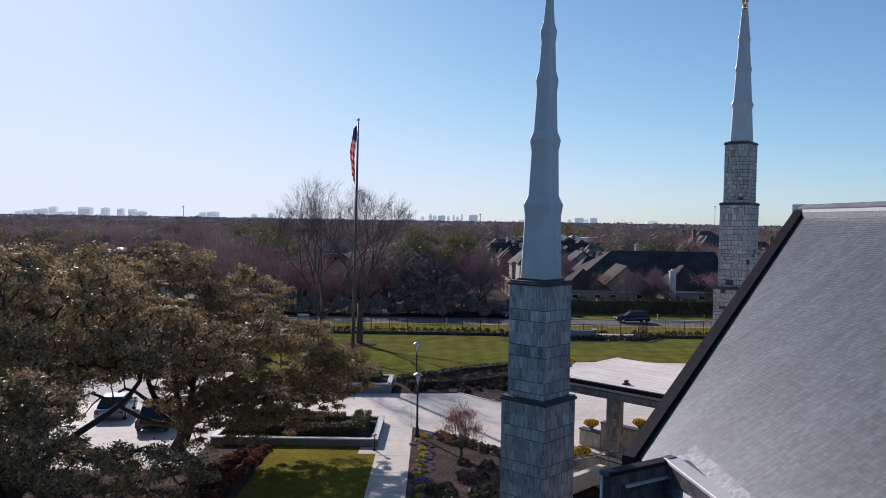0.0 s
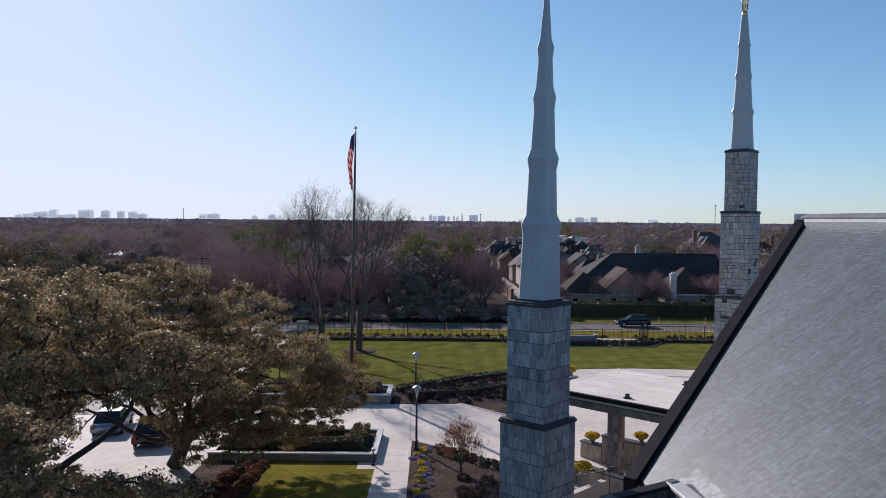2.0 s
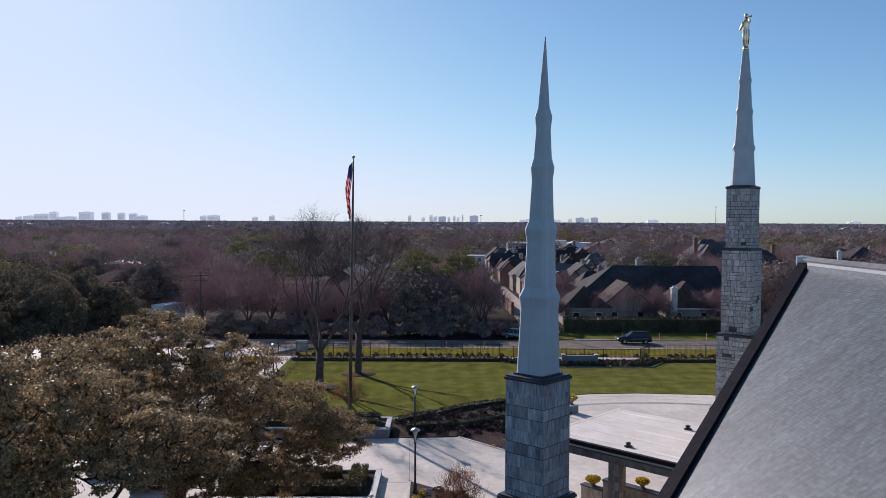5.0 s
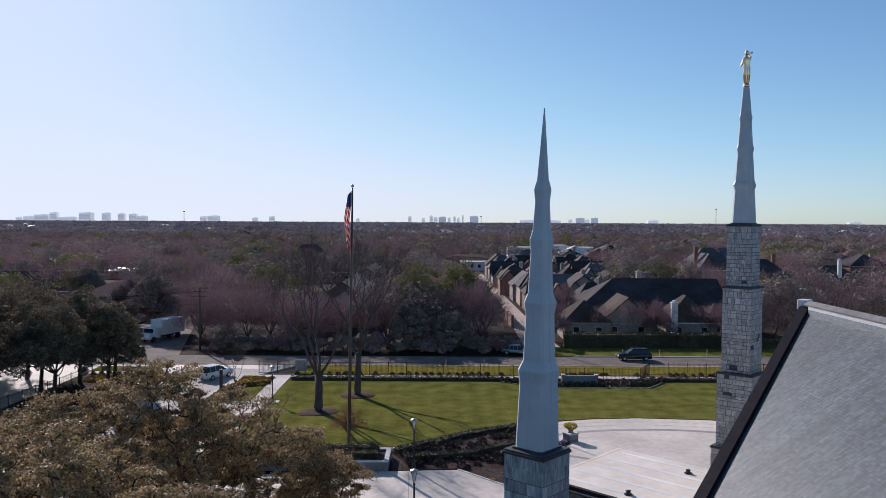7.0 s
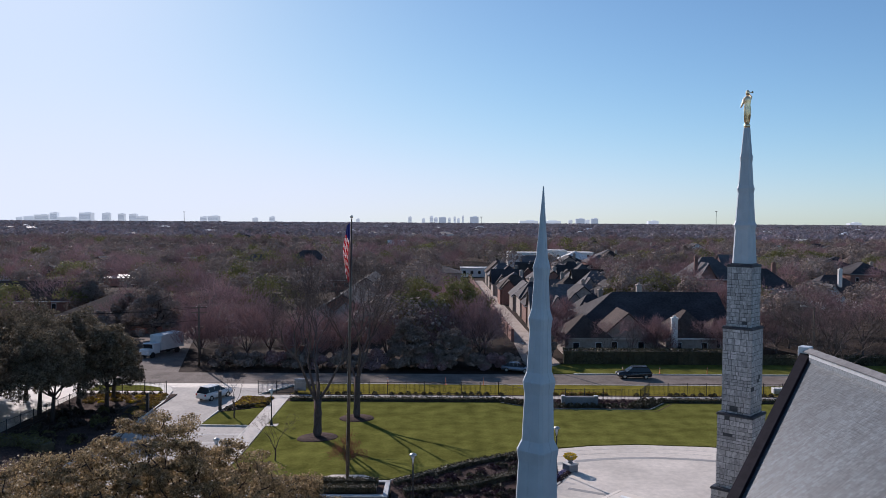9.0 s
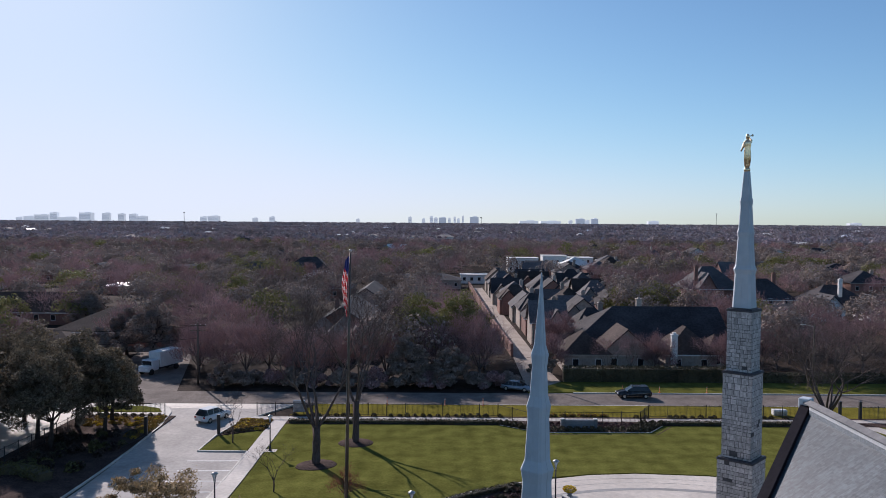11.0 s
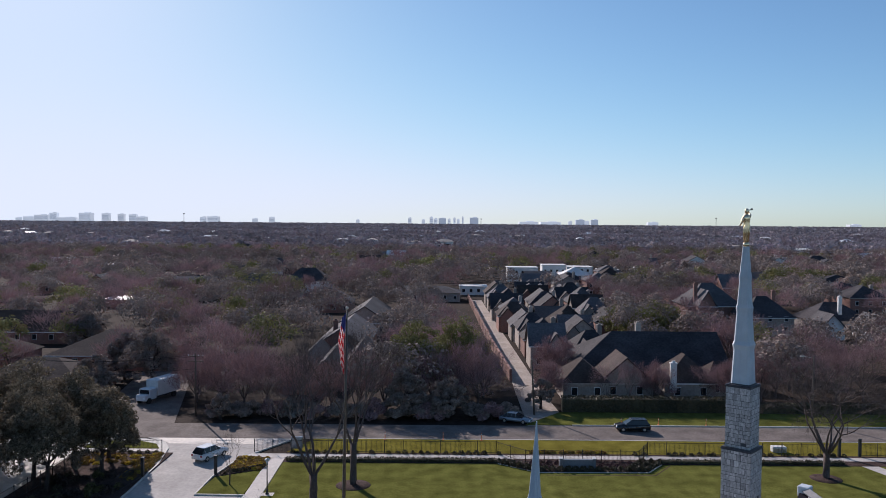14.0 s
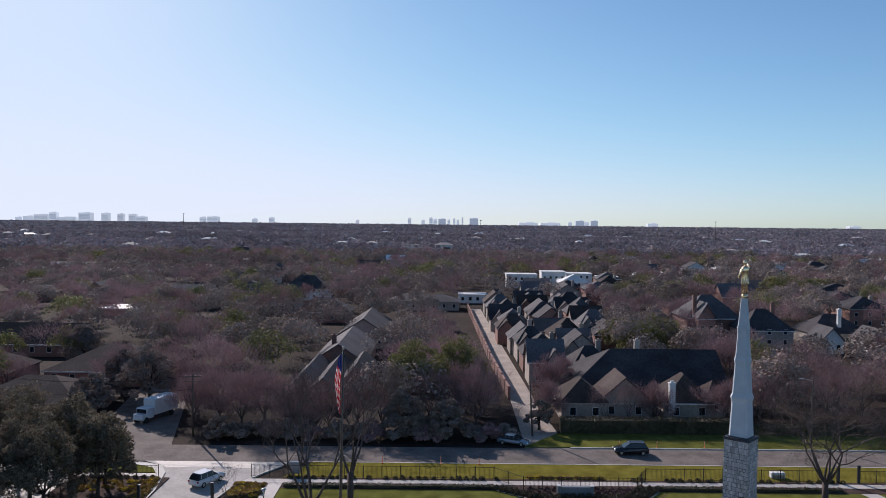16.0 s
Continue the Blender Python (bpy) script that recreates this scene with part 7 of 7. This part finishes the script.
# ---- vehicles ----
def car(x, y, z, rz, paint, label, name="car", suv=False, L=4.7):
    """Wheels, shell, glasshouse and lamps; nose along +x."""
    t = thing(name, x, y, z, label, "car", "", rz)
    W, h1, h2 = 1.86, (1.0 if suv else 0.86), (1.7 if suv else 1.44)
    bm = bmesh.new()
    if suv:
        side = [(-L / 2 + 0.1, 0.3), (-L / 2, 0.5), (-L / 2 + 0.03, h1 - 0.08), (-L / 2 + 0.12, h1 + 0.04), (L / 2 - 1.25, h1 + 0.05), (L / 2 - 0.3, h1 - 0.1), (L / 2 - 0.04, h1 - 0.3), (L / 2, 0.5), (L / 2 - 0.12, 0.3)]
        cab = [(-L / 2 + 0.06, h1), (-L / 2 + 0.5, h2 - 0.1), (-L / 2 + 0.95, h2), (L / 2 - 2.45, h2 - 0.02), (L / 2 - 2.1, h2 - 0.1), (L / 2 - 1.2, h1 + 0.03)]
    else:
        side = [(-L / 2, 0.32), (-L / 2, h1 - 0.02), (-L / 2 + 0.5, h1), (L / 2 - 1.2, h1), (L / 2 - 0.15, h1 - 0.2), (L / 2, h1 - 0.35), (L / 2, 0.3)]
        cab = [(-L / 2 + 0.45, h1), (-L / 2 + 1.15, h2), (L / 2 - 2.1, h2), (L / 2 - 1.1, h1)]
    def loft(bm, prof, w0, w1):
        zs = [p[1] for p in prof]
        lo, hi = min(zs), max(zs)
        rings = []
        for s in (-1, 1):
            rings.append([bm.verts.new((px, s * (w0 + (w1 - w0) * (pz - lo) / (hi - lo)) / 2, pz)) for px, pz in prof])
        bm.faces.new(rings[0])
        bm.faces.new(rings[1][::-1])
        n = len(prof)
        for i in range(n):
            bm.faces.new((rings[0][i], rings[1][i], rings[1][(i + 1) % n], rings[0][(i + 1) % n]))
        bmesh.ops.recalc_face_normals(bm, faces=bm.faces[:])
        bmesh.ops.bevel(bm, geom=bm.edges[:], offset=0.06, segments=2, affect="EDGES")
    loft(bm, side, W, W * 0.97)
    body = part("body", bm, M[paint], t, soft=True)
    bm = bmesh.new()
    loft(bm, cab, W * 0.95, W * 0.74)
    part("glasshouse", bm, M["glass_dark"], t, "dark tinted windows")
    bm = bmesh.new()
    rx0, rx1 = cab[1][0] + 0.05, cab[-2][0] - 0.02
    box(bm, (rx0 + rx1) / 2, 0, h2 - 0.04, rx1 - rx0, W * 0.76, 0.07, bevel=0.025)
    for px in (rx0 + 0.05, (rx0 + rx1) / 2, rx1 - 0.05):
        for s in (-1, 1):
            pb = bmesh.new()
            tube(pb, [(px, s * W * 0.465, h1), (px * 0.97, s * W * 0.385, h2 - 0.02)], 0.022, 5)
            part("pillar", pb, M[paint], t)
    part("roof_panel", bm, M[paint], t)
    for px in (-L / 2 + 0.9, L / 2 - 0.95):
        for s in (-1, 1):
            bm = bmesh.new()
            tube(bm, [(px, s * (W / 2 - 0.2), 0.34), (px, s * (W / 2 + 0.02), 0.34)], 0.34, 16)
            wh = part("wheel", bm, M["rubber"], t)
            bm = bmesh.new()
            tube(bm, [(px, s * (W / 2 - 0.02), 0.34), (px, s * (W / 2 + 0.03), 0.34)], 0.2, 12)
            part("rim", bm, M["metal_light"], wh)
    for s in (-1, 1):
        bm = bmesh.new()
        box(bm, L / 2 - 0.05, s * 0.68, h1 - 0.38, 0.14, 0.36, 0.16, bevel=0.02)
        part("headlight", bm, M["lens_white"], t)
        bm = bmesh.new()
        box(bm, -L / 2 + 0.03, s * 0.74, h1 - 0.28, 0.1, 0.24, 0.24, bevel=0.02)
        part("tail_light", bm, M["red_lamp"], t)
        bm = bmesh.new()
        box(bm, L / 2 - 1.35, s * (W / 2 + 0.08), h1 - 0.02, 0.12, 0.2, 0.14, bevel=0.03)
        part("door_mirror", bm, M[paint], t)
    return t


car(-28.4, 100.9, -0.11, 62, "car_white", "white sport utility car in the driveway entrance", suv=True)
car(11.6, 119.6, -0.12, -22, "car_silver", "silver blue saloon car at the lane's mouth")
car(28.0, 115.4, -0.12, 180, "car_dark", "black sport utility car on the street", suv=True, L=4.9)
car(-18.2, 50.6, 1.0 - 0.02, 100, "car_dark", "dark parked car under the oak")
car(-22.0, 53.5, gh(-22, 53.5) - 0.1, 100, "car_silver", "silver parked car under the oak")


def truck(x, y, rz):
    t = thing("box_truck", x, y, -0.12, "pale blue and white box truck on the side street", "truck", "", rz)
    bm = bmesh.new()
    box(bm, -1.2, 0, 0.95, 5.6, 2.4, 2.5, bevel=0.04)
    part("cargo_box", bm, M["wall_white"], t)
    bm = bmesh.new()
    box(bm, 2.6, 0, 0.6, 1.7, 2.2, 1.75, bevel=0.12)
    box(bm, 3.8, 0, 0.5, 1.1, 2.0, 1.0, bevel=0.12)
    part("cab", bm, M["car_white"], t)
    bm = bmesh.new()
    box(bm, 3.4, 0, 1.5, 0.12, 1.9, 0.7, bevel=0.03)
    part("windscreen", bm, M["glass_dark"], t)
    bm = bmesh.new()
    box(bm, 0.4, 0, 0.55, 7.4, 1.0, 0.35)
    part("chassis", bm, M["metal_dark"], t)
    for px in (-2.6, 3.5):
        for s in (-1, 1):
            bm = bmesh.new()
            tube(bm, [(px, s * 0.75, 0.48), (px, s * 1.12, 0.48)], 0.48, 16)
            part("wheel", bm, M["rubber"], t)
    for s in (-1, 1):
        bm = bmesh.new()
        box(bm, 4.36, s * 0.7, 0.85, 0.08, 0.4, 0.25, bevel=0.02)
        part("headlight", bm, M["lens_white"], t)


truck(-46.4, 133.0, -110)


# ---- street furniture ----
def utility_pole(x, y, h, label, arm=True, lean=0.0, lights=False):
    t = thing("utility_pole", x, y, -0.15, label, "utility pole", "utility poles")
    bm = bmesh.new()
    tube(bm, [(0, 0, 0), (lean * 0.5, 0, h / 2), (lean, 0, h)], [0.16, 0.14, 0.11], 8)
    part("pole", bm, M["timber"], t)
    if arm:
        for zz in (h - 0.5, h - 1.3):
            bm = bmesh.new()
            box(bm, lean, 0.12, zz, 2.4, 0.1, 0.12)
            part("crossarm", bm, M["timber"], t)
        for k in (-1.1, -0.4, 0.4, 1.1):
            bm = bmesh.new()
            lathe(bm, [(0.04, 0), (0.05, 0.08), (0.02, 0.14)], 6, lean + k, 0.12, h - 0.38)
            part("insulator", bm, M["lens_white"], t)
    if lights:
        bm = bmesh.new()
        tube(bm, [(lean, 0, h - 0.3), (lean - 1.4, 0, h)], 0.04, 6)
        part("arm", bm, M["metal_light"], t)
        bm = bmesh.new()
        box(bm, lean - 1.7, 0, h - 0.05, 0.8, 0.3, 0.14, bevel=0.03)
        part("lamp_head", bm, M["metal_light"], t)


utility_pole(-37.0, 122.5, 9.5, "brown timber utility pole with crossarms")
utility_pole(14.9, 124.0, 8.6, "brown timber utility pole beside the lane", arm=False, lean=-0.5)
utility_pole(56.5, 121.0, 10.0, "timber pole with street light", arm=False, lights=True)
utility_pole(-70, 122.0, 9.5, "timber pole with street light", arm=False, lights=True)
for z, dx in ((9.0, -1.1), (9.0, 1.1), (7.0, 0.0)):
    bm = bmesh.new()
    for x0, x1 in ((-37.0, -70.0), (-70.0, -112.0)):
        tube(bm, [(x0 + (x1 - x0) * k / 10 + dx, 122.4, z - 1.1 * math.sin(math.pi * k / 10)) for k in range(11)], 0.022, 4)
    solo("overhead_cable", bm, M["rubber"], "sagging black overhead cable between the utility poles", "cable", group="overhead cables")
for k, x in enumerate((-7.1, 0.8, 6.0, 27.0, 32.5, 39.5, 45.0)):
    y = 109.3 if k < 3 else 118.1
    t = thing("traffic_marker", x, y, 0.0, "slim orange traffic marker at the kerb", "traffic marker", "traffic markers")
    bm = bmesh.new()
    lathe(bm, [(0.16, 0), (0.16, 0.05), (0.05, 0.06), (0.045, 1.0), (0.02, 1.03)], 10)
    part("tube", bm, M["orange"], t)
    bm = bmesh.new()
    lathe(bm, [(0.05, 0), (0.05, 0.12)], 10, z=0.75)
    part("band", bm, M["lens_white"], t)
t = thing("sign_board", -18.1, 103.9, 0.0, "white boxed notice board at the fence", "sign")
bm = bmesh.new()
box(bm, 0, 0, 0.3, 1.5, 0.5, 1.5, bevel=0.03)
part("panel", bm, M["car_silver"], t)
for s in (-1, 1):
    bm = bmesh.new()
    box(bm, s * 0.6, 0, 0, 0.08, 0.3, 0.32)
    part("leg", bm, M["metal_dark"], t)
t = thing("utility_box", 44.6, 105.0, 0.0, "pale low utility box on the verge", "utility box")
bm = bmesh.new()
box(bm, 0, 0, 0, 1.8, 0.9, 0.75, bevel=0.06)
part("cabinet", bm, M["wall_white"], t)
bm = bmesh.new()
box(bm, 0, -0.46, 0.12, 1.5, 0.04, 0.4)
part("door", bm, M["metal_light"], t)

# ---- stones of the towers ----
def lay_stones():
    g = np.random.default_rng(404)
    for shaft, w, lo, hi, m, cols in PIECES:
        unit = w / cols
        course, per_band = (0.407, 3) if cols == 5 else (0.31, 4)
        sizes = {}
        rough = cols == 7

        def stone_mesh(wd, hh):
            key = (round(wd, 3), round(hh, 3))
            if key not in sizes:
                bm = bmesh.new()
                gap = 0.016 if rough else 0.003
                sx, sz, dp, c = wd - gap, hh - gap, 0.05, 0.006 if rough else 0.001
                back = [bm.verts.new((a * sx / 2, 0, b * sz / 2)) for a, b in ((-1, -1), (1, -1), (1, 1), (-1, 1))]
                front = [bm.verts.new((a * (sx / 2 - c), -dp, b * (sz / 2 - c))) for a, b in ((-1, -1), (1, -1), (1, 1), (-1, 1))]
                bm.faces.new(front)
                for i in range(4):
                    bm.faces.new((back[i], back[(i + 1) % 4], front[(i + 1) % 4], front[i]))
                sizes[key] = finish("stone", bm, m)
            return sizes[key]

        z = hi
        row = 0
        rest_v, rest_f = [], []
        while z > lo + 0.1:
            hh = min((0.19, 0.26, 0.33, 0.4)[int(g.integers(0, 4))] if rough else course, z - lo)
            band = 0.038 if row % per_band == per_band - 1 and not rough else 0.0
            for face in range(4):
                seen = face in (0, 3)
                x = -w / 2
                while x < w / 2 - 0.02:
                    if rough:
                        wd = unit * (0.75, 1.0, 1.25, 1.5, 1.9)[int(g.integers(0, 5))]
                    else:
                        wd = unit * (2 if g.random() < 0.16 else 1)
                    if w / 2 - x - wd < 0.5 * unit:
                        wd = w / 2 - x
                    y = -w / 2 + 0.05 + (0.006 if rough else 0.0012) * g.normal()
                    mt = pose(0, 0, 0, 0, 0, 90 * face) @ pose((x + wd / 2) * 0.993, y, z - hh / 2)
                    me = stone_mesh(wd, hh - band)
                    if seen:
                        ob = new("stone", me)
                        ob.parent = shaft
                        ob.matrix_basis = mt
                    else:
                        b0 = len(rest_v)
                        rest_v += [tuple(mt @ v.co) for v in me.vertices]
                        rest_f += [tuple(b0 + i for i in p.vertices) for p in me.polygons]
                    x += wd
            z -= hh
            row += 1
        me = bpy.data.meshes.new("stonework")
        me.from_pydata(rest_v, [], rest_f)
        me.materials.append(m)
        ob = new("stonework", me)
        ob.parent = shaft
        tagged(ob, kind="stuff")


lay_stones()


# ---- slates of the roof ----
def lay_slates():
    g = np.random.default_rng(505)
    deck, t = DECK[0]
    inv = Matrix.Translation((-RIDGE_X, -20.0, -1.0))
    L = math.hypot(RIDGE_X - EAVE_X, roof_z(RIDGE_X) - roof_z(EAVE_X))
    ex, ez = (EAVE_X - RIDGE_X) / L, (roof_z(EAVE_X) - roof_z(RIDGE_X)) / L
    expo = 0.145
    rows = int(L / expo)
    nrm = Vector((-PITCH, 0, 1)).normalized()
    nrm = Vector((-abs(nrm.x), 0, nrm.z))
    verts, faces = [], []
    shared = {}
    count = 0
    for r in range(rows):
        v0, v1 = r * expo - 0.05, (r + 1) * expo
        xm = RIDGE_X + ex * v1
        y_end = prow_y(xm) - 0.05
        y = Y_BACK + 0.3 * g.random() + 22.0
        while y < y_end:
            wd = (0.14, 0.165, 0.19, 0.215, 0.24)[g.integers(0, 5)]
            if y > 8:
                lift = 0.011 + 0.007 * g.random()
                drop = v1 + 0.012 * g.normal()
                y1 = min(y + wd - 0.008, y_end)
                near = 20.5 < y < 26.5 and v1 > L - 1.6 and count < 300 and y + wd < y_end
                q = [(v0, y, 0.006), (v0, y1, 0.006), (drop, y1, lift), (drop, y, lift), (drop, y1, 0.0), (drop, y, 0.0)]
                pts = [Vector((RIDGE_X + ex * a, b, RIDGE_Z + ez * a)) + nrm * c for a, b, c in q]
                if near:
                    count += 1
                    cls = round((y1 - y) * 100)
                    if cls not in shared:
                        o = pts[0].copy()
                        me = bpy.data.meshes.new("slate")
                        me.from_pydata([tuple(p - o) for p in pts], [], [(0, 3, 2, 1), (3, 5, 4, 2)])
                        me.materials.append(M["slate_piece"])
                        shared[cls] = me
                    ob = new("slate", shared[cls])
                    ob.parent = deck
                    ob.matrix_basis = inv @ Matrix.Translation(pts[0])
                else:
                    b0 = len(verts)
                    verts += [tuple(inv @ p) for p in pts]
                    faces += [(b0, b0 + 3, b0 + 2, b0 + 1), (b0 + 3, b0 + 5, b0 + 4, b0 + 2)]
            y += wd
    me = bpy.data.meshes.new("slating")
    me.from_pydata(verts, [], faces)
    me.materials.append(M["slate"])
    ob = new("slating", me)
    ob.parent = deck
    tagged(ob, kind="stuff")


lay_slates()
